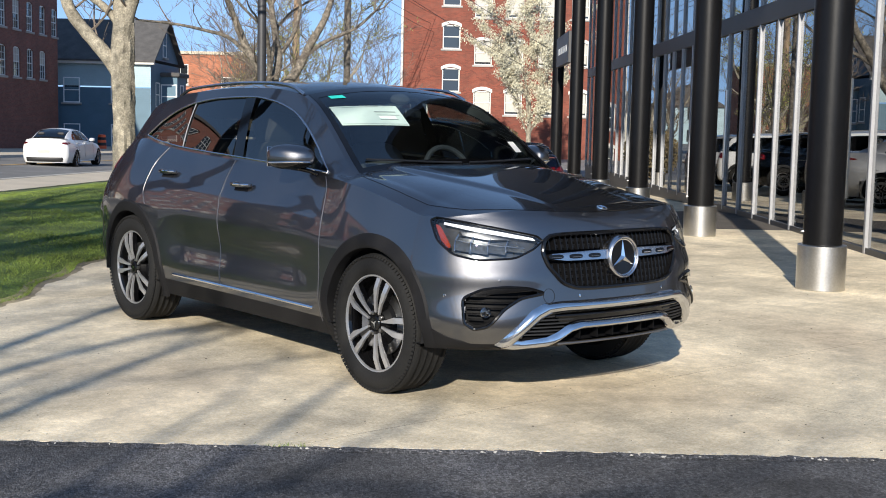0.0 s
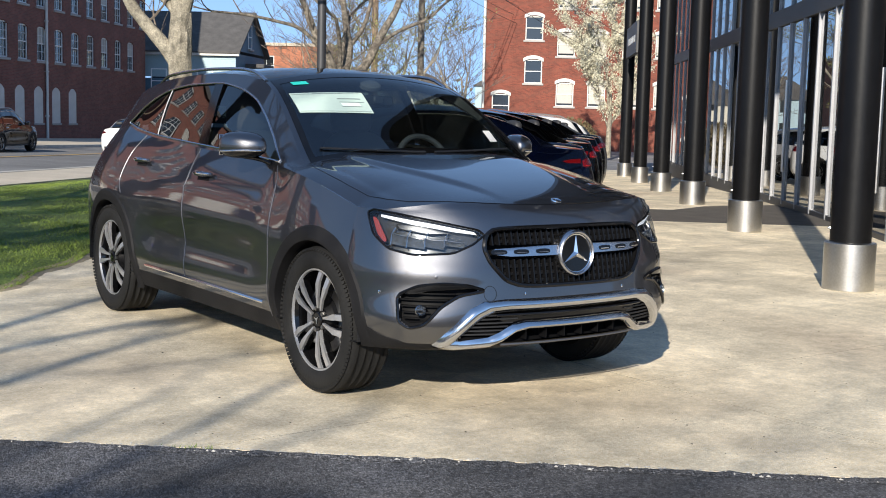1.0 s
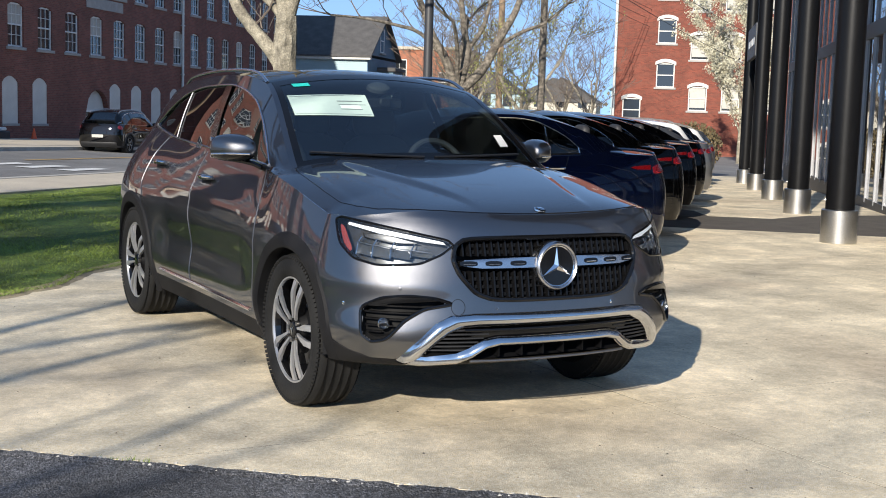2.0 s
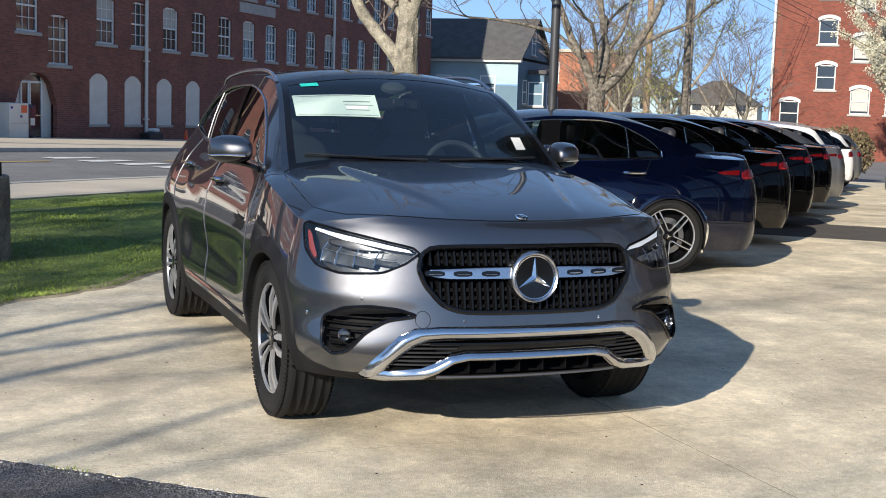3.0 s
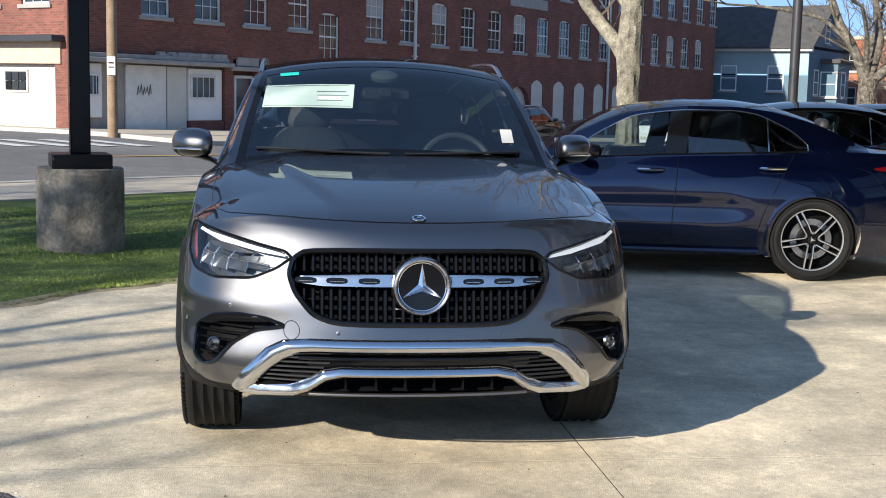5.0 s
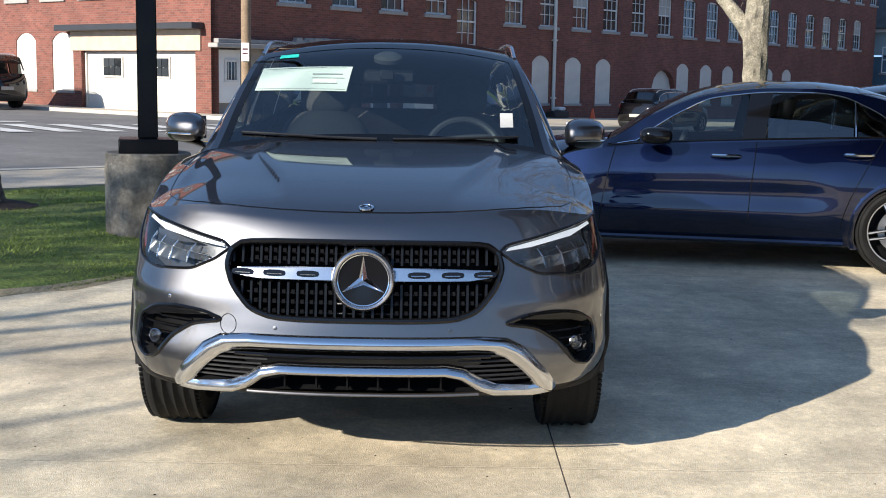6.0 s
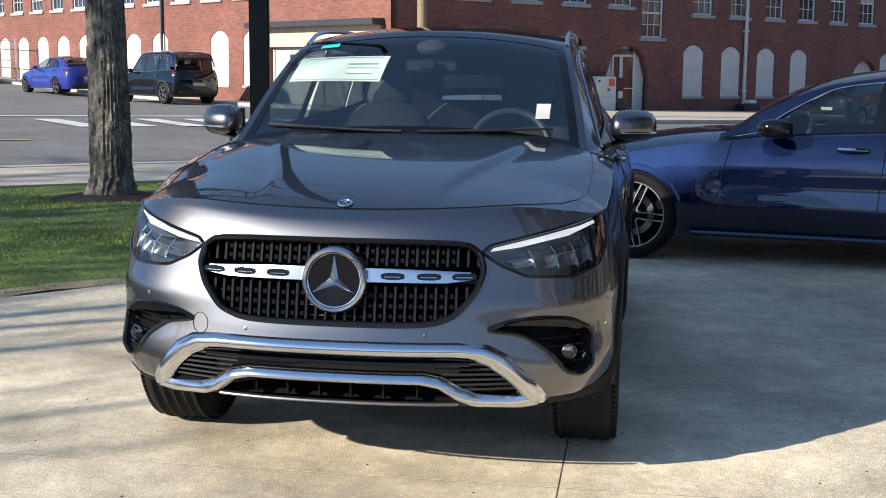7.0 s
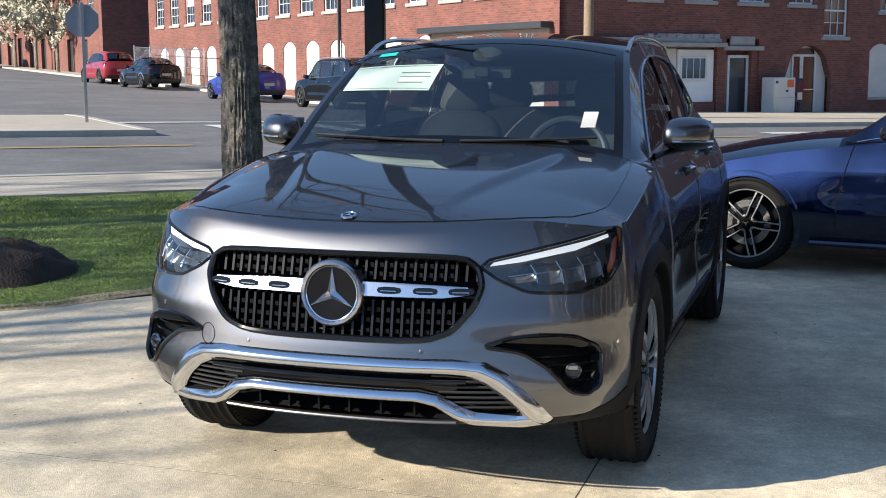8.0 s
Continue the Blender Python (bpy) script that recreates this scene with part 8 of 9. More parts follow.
GROUP = "cars parked in the display row"
make_car("dark navy blue sedan with five-arm alloy wheels, parked beside the crossover", SEDAN, M_NAVY, row_at(0), rim_sport, 0.9, group=GROUP, fine=True)
black = make_car("glossy black sedan parked in the display row", SEDAN, M_BLACKPAINT, row_at(1), rim_sport, 0.55, group=GROUP)
copy_thing(black, row_at(2))
copy_thing(black, row_at(3))
make_car("silver grey sedan parked in the display row", SEDAN, M_SILVER, row_at(4), rim_sport, 0.45, group=GROUP)
white_suv = make_car("white sport utility car with roof rails in the display row", SUV, M_WHITEPAINT, row_at(5.1, 0.9), rim_suv, 0.45, group=GROUP, rails=True)
dark_suv = make_car("black sport utility car parked in the display row", SUV, M_BLACKPAINT, row_at(6.3, 0.9), rim_suv, 0.45, group=GROUP, rails=True)
copy_thing(white_suv, row_at(7.5))
make_car("grey sport utility car at the far end of the row", SUV, M_SILVER, row_at(8.7, 0.9), rim_suv, 0.4, group=GROUP)
make_car("red small sport utility car at the kerb", SUV, M_REDPAINT, gpose(17.6, 62.2, street_z(17.6, 60.5) - 0.03, 180), rim_suv, 0.35)


def on_street(u, v, rz):
    return gpose(u, v, street_z(u, v) - 0.03, rz)


make_car("dark navy sport utility car with roof rails, parked at the kerb", BOXY, M_NIGHTBLUE, on_street(17.7, 35.9, 180) @ Matrix.Scale(0.98, 4), rim_suv, 0.5, rails=True)
make_car("bright blue sedan parked at the kerb of the side street", SEDAN, M_BLUEPAINT, on_street(17.5, 43.9, 180), rim_sport, 0.4)
street_black = copy_thing(black, on_street(17.5, 55.4, 180))
tagged(street_black, "black sedan parked at the kerb up the hill")
del street_black["group"]
c = copy_thing(dark_suv, on_street(18.2, 94.5, 180))
tagged(c, "dark car parked far up the hill")
del c["group"]
c = copy_thing(dark_suv, on_street(36.2, 18.3, 90))
tagged(c, "black off-road car standing before the brick mill")
del c["group"]
make_car("white sedan standing on the main street", SEDAN, M_WHITEPAINT, gpose(41.5, 14.75, street_z(41.5, 14.75) - 0.03, 90), rim_sport, 0.35)

# ---- trees ----
def grow(limbs, twigs, p, d, length, r, depth, rnd, droop=0.0, spread=0.6, min_r=0.006, kink=0.22, floor=0.0036):
    """One branch and its offspring. Thick ones go to limbs, thin ones to twigs."""
    n = 5 if depth > 2 else 4
    path, rs = [p.copy()], [r]
    q, dd = p.copy(), d.copy()
    for i in range(n):
        dd = (dd + Vector((rnd.uniform(-1, 1), rnd.uniform(-1, 1), rnd.uniform(-0.6, 1) - droop)) * kink).normalized()
        q = q + dd * (length / n)
        path.append(q.copy())
        rs.append(max(floor, r * (1 - 0.38 * (i + 1) / n)))
    geo = limbs if r > 0.035 else twigs
    geo.tube(path, rs, 9 if r > 0.09 else (6 if r > 0.03 else 4), caps=r > 0.03)
    if depth <= 0 or r < min_r:
        return
    kids = 2 if depth > 2 else rnd.choice((2, 3, 3))
    for k in range(kids):
        a = rnd.uniform(0, 6.283)
        side = Vector((math.cos(a), math.sin(a), 0))
        nd = (dd + (side - dd * side.dot(dd)) * spread * rnd.uniform(0.6, 1.25)).normalized()
        grow(limbs, twigs, path[-1], nd, length * rnd.uniform(0.62, 0.85), rs[-1] * (0.82 if k == 0 else rnd.uniform(0.5, 0.72)), depth - 1, rnd, droop, spread, min_r, kink, floor)
    for k in range(2 if depth > 1 else 1):                # side shoots
        i = rnd.randint(1, n - 1)
        a = rnd.uniform(0, 6.283)
        side = Vector((math.cos(a), math.sin(a), 0.3))
        grow(limbs, twigs, path[i], (dd * 0.5 + side).normalized(), length * 0.55, max(min_r, rs[i] * 0.35), depth - 2, rnd, droop, spread, min_r, kink, floor)


def trunk_tube(path, rs, rnd, n=22, ridges=0.06):
    """A trunk with flared foot and furrowed bark."""
    g_ = Geo()
    steps_ = 12 if n < 30 else 26
    fine_ = []
    for (a, ra), (b, rb) in zip(list(zip(path, rs))[:-1], list(zip(path, rs))[1:]):
        for k in range(steps_):
            t = k / steps_
            fine_.append((Vector(a).lerp(Vector(b), t), ra + (rb - ra) * t))
    fine_.append((Vector(path[-1]), rs[-1]))
    ph = [rnd.uniform(0, 6.28) for _ in range(n)]

    def at(i, j):
        p, r = fine_[j]
        a = 2 * math.pi * i / n
        if n > 30:                                        # long broken plates between deep furrows
            c_, s_ = math.cos(a), math.sin(a)
            f = min(1.0, 4.5 * abs(noise.noise((6.5 * c_, 6.5 * s_, p.z * 2.3))))
            f2 = min(1.0, 4.0 * abs(noise.noise((9.0 * c_ + 7, 9.0 * s_, p.z * 7.0))))
            w = 1 + ridges * (1.1 * f + 0.5 * f2 - 0.9 + 0.5 * noise.noise((14 * c_, 14 * s_, p.z * 16))) + 0.02 * math.sin(3 * a + p.z * 2)
            return p + Vector((c_, s_, 0)) * r * w
        w = 1 + ridges * ((1 if i % 2 else -1) * (0.5 + 0.3 * math.sin(p.z * 7 + ph[i % n])) + 1.3 * noise.noise((5 * math.cos(a), 5 * math.sin(a), p.z * 5.5))) + 0.03 * math.sin(3 * a + p.z * 2)
        return p + Vector((math.cos(a), math.sin(a), 0)) * r * w
    return g_.grid(at, n, len(fine_) - 1, closed=True)


def bare_tree(label, x, y, z, trunk, rs, boughs, seed, depth=5, bark=None, leaf=None, leaf_n=0, leaf_size=0.05, group="", ridges=0.06, floor=0.0036, limbs_set=()):
    """A leafless tree: trunk points, then boughs (start index, direction, length, radius)."""
    rnd_ = random.Random(seed)
    tree = thing("tree", label, "tree", pose(x, y, z), group)
    part("trunk", trunk_tube(trunk, rs, rnd_, 22 if bark is not M_DARKBARK else 72, ridges), bark or M_BARK, tree)
    limbs, twigs = Geo(), Geo()
    for i, d, ln, r in boughs:
        grow(limbs, twigs, Vector(trunk[i]), Vector(d).normalized(), ln, r, depth, rnd_, floor=floor)
    for path, r0, r1, ln in limbs_set:                    # main limbs with a shape of their own, which branch at their ends
        pts = [Vector(p) for p in path]
        fine_ = []
        for i in range(len(pts) - 1):
            a, b, c, d = pts[max(i - 1, 0)], pts[i], pts[i + 1], pts[min(i + 2, len(pts) - 1)]
            fine_ += [0.5 * (2 * b + (c - a) * t + (2 * a - 5 * b + 4 * c - d) * t * t + (3 * b - a - 3 * c + d) * t ** 3) for t in (0, 0.25, 0.5, 0.75)]
        fine_.append(pts[-1])
        n_ = len(fine_) - 1
        limbs.tube(fine_, [(r0 + (r1 - r0) * i / n_) * (1 + 0.12 * noise.noise((i * 0.8, r0 * 50, 0))) for i in range(n_ + 1)], 12)
        for k in range(3):
            a = rnd_.uniform(0, 6.283)
            grow(limbs, twigs, fine_[-1], (fine_[-1] - fine_[-3] + 0.3 * Vector((math.cos(a), math.sin(a), 0.2))).normalized(), ln, r1 * (0.9, 0.7, 0.55)[k], depth - 1, rnd_, floor=floor)
        for i in range(4, n_, 4):
            a = rnd_.uniform(0, 6.283)
            grow(limbs, twigs, fine_[i], Vector((math.cos(a), math.sin(a), 0.7)).normalized(), ln * 0.6, 0.025, 3, rnd_, floor=floor)
    part("limb", limbs, bark or M_BARK, tree, kind="stuff")
    part("branchwork", twigs, M_TWIG, tree, "thin bare branchwork", kind="stuff")
    if leaf:
        lv = Geo()
        ends = [Vector(v) for v in twigs.v]
        for k in range(leaf_n):
            p = ends[rnd_.randrange(len(ends))] + Vector((rnd_.gauss(0, 0.10), rnd_.gauss(0, 0.10), rnd_.gauss(0, 0.10)))
            q = Euler((rnd_.uniform(0, 6.28), rnd_.uniform(0, 6.28), 0)).to_matrix()
            s = leaf_size * rnd_.uniform(0.6, 1.4)
            lv.add([p + q @ Vector(c) * s for c in ((-1, 0, 0), (0, -0.6, 0.15), (1, 0, 0), (0, 0.6, 0.15))], [(0, 1, 2, 3)])
        part("crown", lv, leaf, tree, kind="stuff", flat=True)
    return tree


# street tree with a low fork
L_ = lambda side, z: (-0.766 * side, 0.643 * side, z)      # across the street tree, and up
bare_tree("bare street tree with pale grey forked trunk", 5.97, 17.47, -0.35, [(0, 0, 0), (0.03, 0.02, 0.5), (0.02, 0.0, 1.6), (0.0, 0.0, 2.75), (0.02, -0.02, 3.5)], [0.34, 0.225, 0.205, 0.225, 0.20],
          [], 11, 6, floor=0.005, ridges=0.09, limbs_set=(
              ([L_(0.02, 2.45), L_(0.32, 2.88), L_(0.68, 3.28), L_(1.0, 3.70), L_(1.16, 4.2), L_(1.28, 4.7)], 0.145, 0.10, 2.2),
              ([L_(0.05, 3.45), L_(0.30, 3.75), L_(0.62, 4.0), L_(1.0, 4.32), L_(1.35, 4.6)], 0.085, 0.055, 1.8),
              ([L_(-0.03, 3.3), L_(-0.14, 3.75), L_(-0.28, 4.15), L_(-0.48, 4.6), L_(-0.62, 5.1)], 0.14, 0.10, 2.2),
              ([L_(0.0, 3.4), L_(0.03, 4.0), L_(0.0, 4.6), L_(0.06, 5.2)], 0.165, 0.12, 2.4)))
# tree beside the lamp pole
bare_tree("bare tree with furrowed dark bark on the lawn", -4.05, 6.38, 0.12, [(0, 0, 0), (0.02, 0, 0.25), (0.0, 0.03, 1.6), (-0.03, 0.0, 3.2), (0.0, 0.0, 4.2)], [0.27, 0.19, 0.17, 0.165, 0.14],
          [(3, (-0.7, 0.5, 1.0), 2.2, 0.09), (4, (0.5, 0.3, 1.1), 2.3, 0.10), (4, (-0.3, -0.5, 1.2), 2.2, 0.09), (3, (0.8, -0.4, 0.8), 1.9, 0.07)], 5, 4, bark=M_DARKBARK, ridges=0.11)
# spreading tree behind the row of cars
W_ = lambda side, z: (0.968 * side, -0.25 * side, z + 2.6)  # across the spreading tree, and up from its fork
bare_tree("bare spreading tree with many limbs behind the parked cars", 16.67, 29.36, -0.5, [(0, 0, 0), (0, 0, 1.2), (0.0, 0.02, 2.0), (0.02, 0.0, 2.7)], [0.40, 0.28, 0.26, 0.25],
          [(3, (0.3, 0.6, 1.0), 2.4, 0.09), (3, (-0.3, -0.6, 1.0), 2.4, 0.09)], 21, 5, bark=M_DARKBARK, floor=0.006, ridges=0.09, limbs_set=(
              ([W_(-0.02, -0.05), W_(-0.45, 0.95), W_(-0.88, 1.65), W_(-1.15, 2.3), W_(-1.45, 3.0)], 0.16, 0.09, 2.0),
              ([W_(-0.02, 0.0), W_(0.26, 1.1), W_(0.14, 1.95), W_(0.0, 2.9)], 0.15, 0.09, 2.2),
              ([W_(0.03, -0.05), W_(0.80, 0.70), W_(1.30, 1.65), W_(1.80, 2.5), W_(2.05, 3.2)], 0.17, 0.09, 2.0),
              ([W_(-0.46, 0.95), W_(-1.3, 1.75), W_(-2.2, 2.0), W_(-3.2, 2.15), W_(-4.2, 2.2)], 0.07, 0.03, 1.3),
              ([W_(1.2, 1.4), W_(2.0, 1.9), W_(2.9, 2.3), W_(3.6, 2.9)], 0.07, 0.04, 1.5),
              ([W_(0.2, 1.2), W_(0.75, 2.0), W_(1.0, 2.9)], 0.08, 0.06, 1.8)))
for k, (u, v, sd) in enumerate(((58.0, 9.5, 31), (66.0, 12.0, 47), (84.0, 14.5, 52), (50.0, 6.0, 61), (73.0, 4.4, 63), (80.0, 6.8, 67))):
    p_ = GRID @ Vector((u, v, -1.4))
    bare_tree("bare young tree in the distance", p_.x, p_.y, p_.z, [(0, 0, 0), (0.05, 0, 1.5), (0, 0, 2.8)], [0.2, 0.15, 0.13], [(2, (-0.5, 0.3, 1), 2.3, 0.10), (2, (0.5, -0.2, 1), 2.4, 0.10), (1, (0.3, 0.5, 0.9), 2.2, 0.07), (2, (-0.2, -0.5, 1), 2.2, 0.08), (1, (-0.6, -0.1, 0.8), 2.0, 0.06)], sd, 5,
              floor=0.009, leaf=M_LEAF if k in (2, 3) else None, leaf_n=4200, leaf_size=0.045, group="bare young trees in the distance")
# blossoming trees
p_ = GRID @ Vector((61.0, -4.4, -0.9))
bare_tree("pear tree in full white blossom before the brick block", p_.x, p_.y, p_.z, [(0, 0, 0), (0, 0, 1.5), (0.05, 0, 2.3)], [0.16, 0.13, 0.12], [(2, (-0.35, 0.2, 1), 2.6, 0.09), (2, (0.3, 0.25, 1), 2.7, 0.09), (2, (0.05, -0.4, 1), 2.6, 0.09), (1, (0.5, 0.1, 0.9), 2.0, 0.06), (1, (-0.5, -0.1, 0.9), 2.0, 0.06)], 71, 4, leaf=M_BLOSSOM, leaf_n=34000, leaf_size=0.05)
for u, v, sd in ((19.9, 79.0, 81), (19.9, 84.5, 83), (19.9, 90.5, 89)):
    p_ = GRID @ Vector((u, v, street_z(u, v)))
    bare_tree("small street tree in pale blossom on the hill", p_.x, p_.y, p_.z, [(0, 0, 0), (0, 0, 1.4), (0.05, 0, 2.2)], [0.13, 0.11, 0.1], [(2, (-0.4, 0.2, 1), 2.3, 0.07), (2, (0.35, 0.25, 1), 2.3, 0.07), (2, (0.05, -0.45, 1), 2.3, 0.07), (1, (-0.5, -0.2, 0.9), 1.9, 0.06)], sd, 3, leaf=M_BLOSSOM, leaf_n=8000, leaf_size=0.11, group="blossoming street trees on the hill")
# unseen trees behind the camera, placed so that their shadows fall over pad, drive and lawn
# the last two, twigs thickened, stand in for denser unseen shade on the lawn
for x, y, sd in ((-12.6, -7.6, 91), (-19.0, -9.5, 99), (-11.2, -6.0, 93), (-16.4, -8.0, 95), (-13.6, -3.3, 103), (-15.5, -2.0, 107)):
    bare_tree("unseen bare tree beside the driveway, placed for its shadow", x, y, -0.02, [(0, 0, 0), (0.03, 0, 1.4), (0, 0.02, 2.6), (0.05, 0, 3.4)], [0.2, 0.14, 0.12, 0.10], [(2, (-0.8, 0.3, 0.9), 2.6, 0.065), (3, (0.5, 0.3, 1.1), 2.8, 0.075), (3, (-0.2, -0.4, 1.2), 2.8, 0.075), (2, (0.8, -0.4, 0.9), 2.5, 0.06)], sd, 5 if sd < 100 else 6, group="bare trees beside the driveway", floor=0.0036 if sd < 100 else 0.011)
# clipped shrub at the end of the row
p_ = GRID @ Vector((38.0, -1.6, 0))
sb = thing("shrub", "round clipped shrub at the end of the row", "shrub", pose(p_.x, p_.y, -0.55))
rnd_ = random.Random(4)
lv, st = Geo(), Geo()
for k in range(9):
    a = 6.283 * k / 9
    st.tube([(0, 0, 0), (0.4 * math.cos(a), 0.4 * math.sin(a), 0.7), (0.7 * math.cos(a + 0.3), 0.7 * math.sin(a + 0.3), 1.4)], [0.03, 0.02, 0.008], 5)
for k in range(3500):
    q = Vector((rnd_.gauss(0, 1), rnd_.gauss(0, 1), rnd_.gauss(0, 1))).normalized() * rnd_.uniform(0.65, 1.08)
    p = Vector((q.x * 1.0, q.y * 1.0, 0.95 + q.z * 0.85))
    e_ = Euler((rnd_.uniform(0, 6.28), rnd_.uniform(0, 6.28), 0)).to_matrix()
    lv.add([p + e_ @ Vector(c) * 0.06 for c in ((-1, 0, 0), (0, -0.6, 0.1), (1, 0, 0), (0, 0.6, 0.1))], [(0, 1, 2, 3)])
part("stems", st, M_TWIG, sb, kind="stuff")
part("foliage", lv, material("dry_shrub_leaf", (0.13, 0.10, 0.05), 0.7, vary=0.2, island=0.4, bump=0), sb, kind="stuff", flat=True)

# ---- poles, pier, signs, boxes ----
PX, PY = -2.15, 5.15
lamp = thing("light_pole", "square black steel pole on a round concrete pier", "light pole", pose(PX, PY, 0.02, 0, 0, 14))
part("pier", Geo().lathe([(0.355, -0.1), (0.352, 0.0), (0.35, 0.30), (0.352, 0.60), (0.345, 0.735), (0.335, 0.745), (0.001, 0.745)], 48), M_PIER, lamp, "rough stained concrete pier")
part("base_plate", Geo().box(-0.235, 0.235, -0.235, 0.235, 0.745, 0.86, b=0.008), M_BLACK, lamp)
part("mast", Geo().box(-0.08, 0.08, -0.08, 0.08, 0.86, 7.2, b=0.01), M_BLACK, lamp)
part("lamp_arm", Geo().box(-0.05, 0.05, -0.9, 0.9, 7.2, 7.3, b=0.01), M_BLACK, lamp)

for x, y, h, r, nm, lab, mt in ((9.65, 18.39, 10.5, 0.1, "light_pole", "slim dark steel light pole behind the cars", M_DARKSTEEL), (28.8, 46.6, 12, 0.17, "utility_pole", "pale wooden utility pole", M_POLEWOOD), (22.4, 33.2, 13, 0.13, "utility_pole", "dark weathered wooden utility pole", M_DARKBARK), (24.6, 36.4, 12, 0.1, "utility_pole", "thin dark utility pole", M_DARKBARK), (-5.04, 28.75, 11, 0.14, "utility_pole", "brown wooden utility pole at the street corner", M_POLEWOOD)):
    po = thing(nm, lab, "pole", pose(x, y, -0.6))
    part("post", Geo().lathe([(r, 0.0), (r * 0.95, h * 0.5), (r * 0.8, h), (0.001, h)], 16), mt, po)
    if nm == "utility_pole":
        part("crossarm", Geo().box(-1.1, 1.1, -0.05, 0.05, h - 0.9, h - 0.78, pose(0, 0, 0, 0, 0, 140)), mt, po)
        for k in (-0.95, -0.4, 0.4, 0.95):
            q = Matrix.Rotation(radians(140), 4, "Z") @ Vector((k, 0, h - 0.78))
            part("insulator", Geo().lathe([(0.001, 0.12), (0.035, 0.1), (0.04, 0.05), (0.025, 0.0)], 8, Matrix.Translation(q)), M_SILL, po)
    if x == -5.04:
        part("notice", Geo().box(-0.11, 0.11, -0.165, -0.15, 2.35, 2.85, b=0.006), M_WHITE, po, "small white parking notice")
        part("notice_bar", Geo().box(-0.07, 0.07, -0.168, -0.164, 2.66, 2.70).box(-0.07, 0.07, -0.168, -0.164, 2.55, 2.58), M_TAIL, po)


def wire(name, a, b, sag, r=0.014):
    a, b = Vector(a), Vector(b)
    pts = [a.lerp(b, i / 20) - Vector((0, 0, sag * 4 * (i / 20) * (1 - i / 20))) for i in range(21)]
    return tagged(part(name, Geo().tube(pts, r, 5), M_CABLE), "black overhead cable between poles", "cable", "overhead cables")


for dz, dx in ((0, 0.3), (-0.5, -0.3), (-1.1, 0.1)):
    wire("cable", (-5.04 + dx, 28.75, 10.2 + dz), (22.4 + dx, 33.2, 12.0 + dz), 0.9)
    wire("cable", (22.4 + dx, 33.2, 12.0 + dz), (28.8 + dx, 46.6, 11.0 + dz), 0.5)
    wire("cable", (28.8 + dx, 46.6, 11.0 + dz), (70 + dx, 75, 9.0 + dz), 1.5)
wire("cable", (22.4, 33.2, 9.0), (62.0, 52.0, 3.5), 0.8)
wire("cable", (24.6, 36.4, 8.0), (62.0, 52.5, 2.2), 0.9)
wire("cable", (9.65, 18.4, 8.5), (-20, 60, 9), 1.0)

# stop sign seen from behind
st_z = street_z(4.79, 20.85) + 0.04
sign = thing("stop_sign", "grey back of an octagonal road sign on a steel post", "road sign", gpose(4.79, 20.85, st_z, 172))
part("post", Geo().box(-0.03, 0.03, -0.02, 0.02, 0, 2.42), M_STEEL, sign, flat=True)
octo = [(0.345 * math.cos(math.pi / 8 + math.pi * k / 4), 0.345 * math.sin(math.pi / 8 + math.pi * k / 4)) for k in range(8)]
part("plate", Geo().prism(octo, 0.022, 0.028, pose(0, 0, 2.06, 90, 0, 0)), material("sign_back", (0.22, 0.25, 0.29), 0.5, metal=0.2, vary=0.08), sign, flat=True)
part("plate_face", Geo().prism([(x * 0.98, y * 0.98) for x, y in octo], 0.0285, 0.031, pose(0, 0, 2.06, 90, 0, 0)), M_REDPAINT, sign, flat=True)

# drop box and bin beside the arched door
zb_ = street_z(30.1, 25.8) + 0.05
box = thing("drop_box", "white parcel drop box with coloured marks", "drop box", gpose(30.1, 25.6, zb_))
part("cabinet", Geo().box(-0.62, 0.42, -0.3, 0.3, 0.0, 1.22, b=0.03), M_WHITE, box)
part("mark", Geo().box(-0.56, -0.44, -0.305, -0.298, 1.02, 1.10), M_BLUEPAINT, box, flat=True)
part("mark", Geo().box(-0.06, 0.06, -0.305, -0.298, 0.72, 0.80), M_BLUEPAINT, box, flat=True)
part("notice", Geo().box(0.0, 0.32, -0.306, -0.298, 0.88, 1.14), material("orange_red_print", (0.62, 0.11, 0.03), 0.5, vary=0.05), box, flat=True)
part("door_line", Geo().box(-0.6, 0.4, -0.304, -0.3, 0.52, 0.535), M_SILL, box, flat=True)
bin_ = thing("drop_box", "dark blue parcel drop box with rounded top", "drop box", gpose(30.85, 25.65, zb_))
part("cabinet", Geo().box(-0.26, 0.26, -0.25, 0.25, 0, 1.18, b=0.08), M_NAVY, bin_)
part("mark", Geo().box(-0.12, 0.12, -0.258, -0.248, 0.45, 0.7), M_WHITE, bin_, flat=True)

# cones and a barrel
orange = material("cone_orange", (0.75, 0.11, 0.03), 0.5, vary=0.08)
cone = thing("traffic_cone", "small orange traffic cone on the walk", "traffic cone", gpose(41.0, 25.2, street_z(41, 25) + 0.05))
part("cone", Geo().lathe([(0.001, 0.46), (0.03, 0.46), (0.12, 0.03)], 20), orange, cone)
part("foot", Geo().box(-0.17, 0.17, -0.17, 0.17, 0, 0.035, b=0.01), orange, cone)
barrel = thing("construction_barrel", "orange and black construction barrel by the blue house", "barrel", gpose(73.5, 22.6, street_z(70, 22.6) + 0.02))
part("drum", Geo().lathe([(0.3, 0.0), (0.28, 0.4), (0.26, 0.8), (0.22, 0.95), (0.001, 0.98)], 20), orange, barrel)
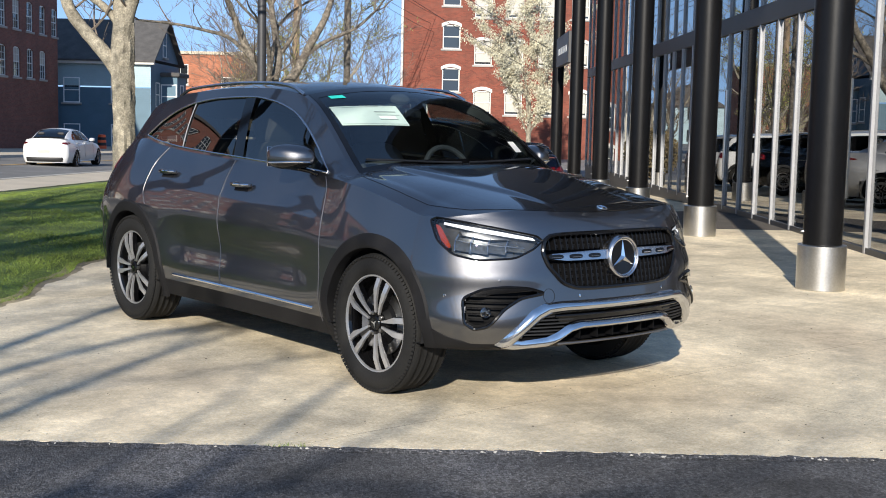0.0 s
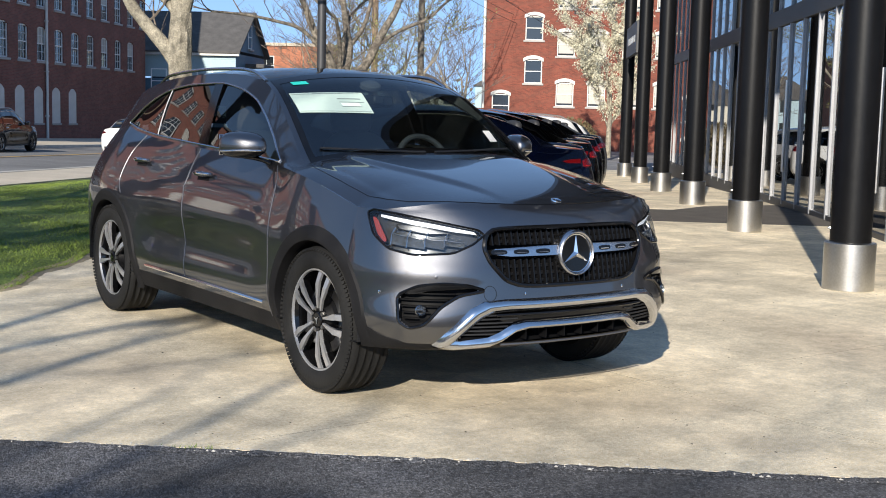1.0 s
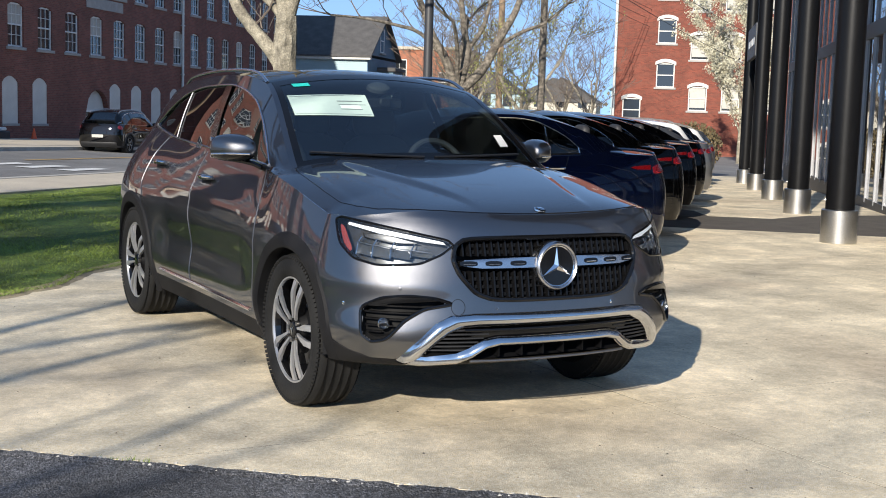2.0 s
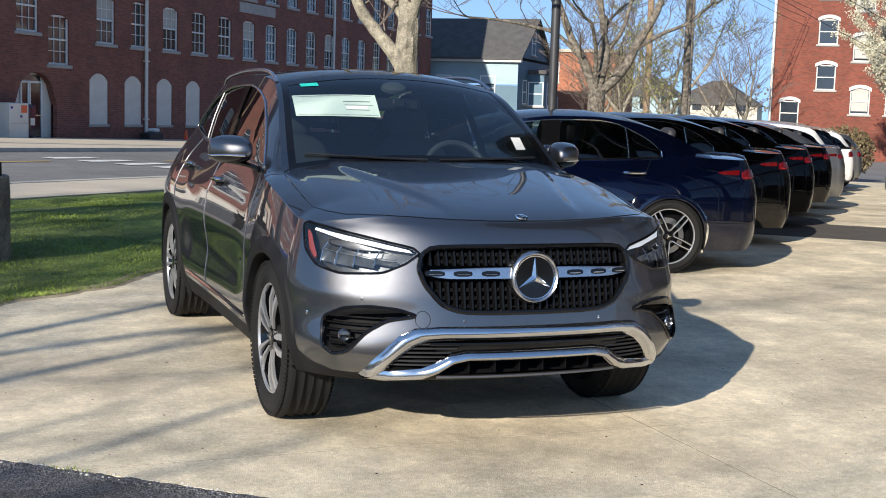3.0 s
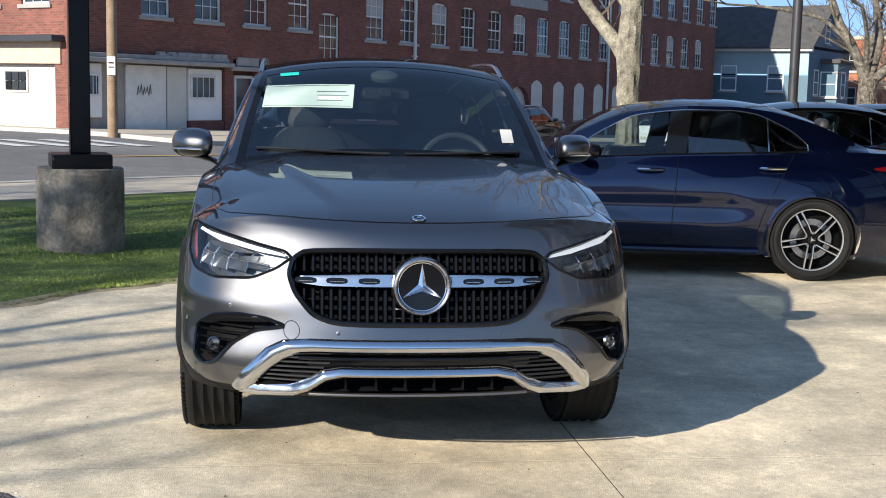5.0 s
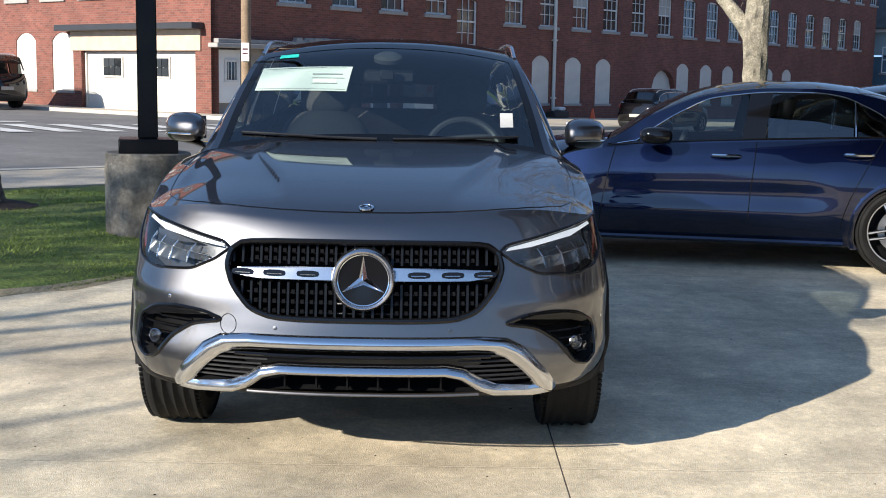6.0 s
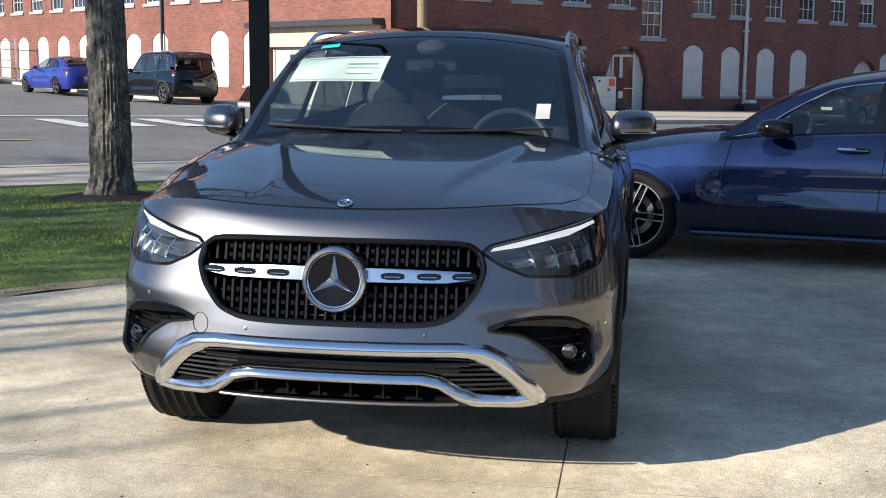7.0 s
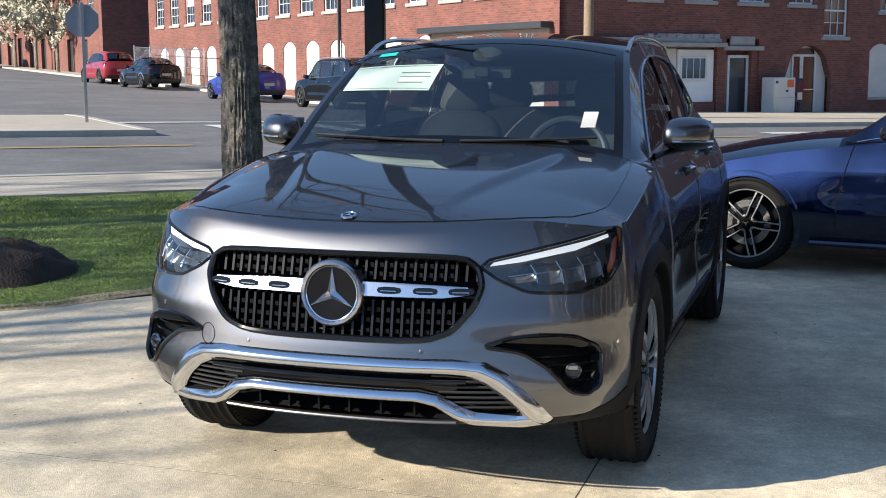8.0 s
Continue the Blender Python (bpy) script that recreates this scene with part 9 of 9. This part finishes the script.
part("band", Geo().lathe([(0.292, 0.25), (0.285, 0.45)], 20).lathe([(0.275, 0.62), (0.262, 0.8)], 20), M_PLASTIC, barrel)
box2 = thing("utility_box", "dark low utility box at the wall", "utility box", gpose(38.9, 25.6, street_z(39, 25.6) + 0.05))
part("body", Geo().box(-0.55, 0.55, -0.25, 0.25, 0.0, 0.32, b=0.05), M_PLASTIC, box2)
part("cap", Geo().box(-0.05, 0.4, -0.18, 0.18, 0.32, 0.48, b=0.05), M_SASH, box2)

# mulch mound on the lawn
mp = Vector((-3.96, 2.5))
rnd_ = random.Random(8)
mound = Geo().grid(lambda i, j: ((j / 10) * 0.62 * math.cos(6.283 * i / 36), (j / 10) * 0.62 * math.sin(6.283 * i / 36), 0.27 * (1 - (j / 10) ** 2) ** 0.8 + 0.05 * noise.noise((j * 0.5, i * 0.5, 2)) - 0.01), 36, 10, closed=True)
tagged(part("mulch_mound", mound, M_MULCH, m=pose(mp.x, mp.y, 0.04)), "mound of dark bark mulch on the lawn", "mulch")
ring = Geo().grid(lambda i, j: ((0.25 + 0.3 * j / 4) * math.cos(6.283 * i / 30), (0.25 + 0.3 * j / 4) * math.sin(6.283 * i / 30), 0.05 * (1 - j / 4) + 0.02 * noise.noise((i * 0.7, j, 1))), 30, 4, closed=True)
tagged(part("mulch_ring", ring, M_MULCH, m=pose(-4.05, 6.38, 0.155)), "ring of dark mulch round the tree's foot", "mulch")
# utility cover in the road
tagged(part("manhole_cover", Geo().lathe([(0.001, 0.012), (0.4, 0.012), (0.42, 0.0)], 28), M_DARKSTEEL, m=on_street(12.2, 11.76, 0)), "round iron manhole cover in the road", "manhole cover")

# far houses and the tree line that close the horizon
rnd_ = random.Random(12)
M_CREAM = material("cream_clapboard", (0.46, 0.43, 0.35), 0.7, vary=0.1, scale=1, fine=20)
for k, (u, v, w_, d_, h_, mt) in enumerate(((150, 9, 9, 9, 5.0, M_CREAM), (165, -2, 10, 9, 7, M_GREYSUNLIT), (160, 20, 9, 8, 6, M_GREYSUNLIT), (185, 12, 12, 9, 6.0, M_CREAM))):
    ho = thing("far_house", "pale gabled house far down the street", "house", GRID @ pose(u, v, -1.8), "far houses")
    part("wall", Geo().box(0, d_, 0, w_, 0, h_), mt, ho, flat=True)
    r_ = Geo().add([(-0.3, -0.4, h_ - 0.1), (d_ + 0.3, -0.4, h_ - 0.1), (d_ + 0.3, w_ + 0.4, h_ - 0.1), (-0.3, w_ + 0.4, h_ - 0.1), (-0.3, w_ / 2, h_ + 3), (d_ + 0.3, w_ / 2, h_ + 3)], [(0, 1, 5, 4), (3, 4, 5, 2), (0, 4, 3), (1, 2, 5)])
    part("roof", r_, M_ROOF, ho, flat=True)
    for a in (1.2, 4.0, 6.8):
        for z in (1.2, 4.2):
            part("window", Geo().box(-0.06, 0.02, a, a + 1.1, z, z + 1.6), M_PANE, ho, flat=True)
ln = Geo()
for k in range(26000):
    a = rnd_.uniform(0, 6.283)
    rr = rnd_.uniform(210, 300)
    hgt = 6 + 3 * noise.noise((a * 9, 0, 0)) + 2 * noise.noise((a * 40, 3, 0))
    p = Vector((rr * math.cos(a), rr * math.sin(a), rnd_.uniform(-3, max(2, hgt))))
    s = rnd_.uniform(0.15, 0.5)
    e_ = Euler((rnd_.uniform(0, 6.28), rnd_.uniform(0, 6.28), rnd_.uniform(0, 6.28))).to_matrix()
    ln.add([p + e_ @ Vector(c) * s for c in ((-1, 0, 0), (0, -0.8, 0.3), (1, 0, 0), (0, 0.8, 0.3))], [(0, 1, 2, 3)])
tagged(part("far_woods", ln, material("far_wood", (0.12, 0.105, 0.075), 0.9, vary=0.15, island=0.4, bump=0), flat=True), "bare brown woods along the horizon", "woods", kind="stuff")
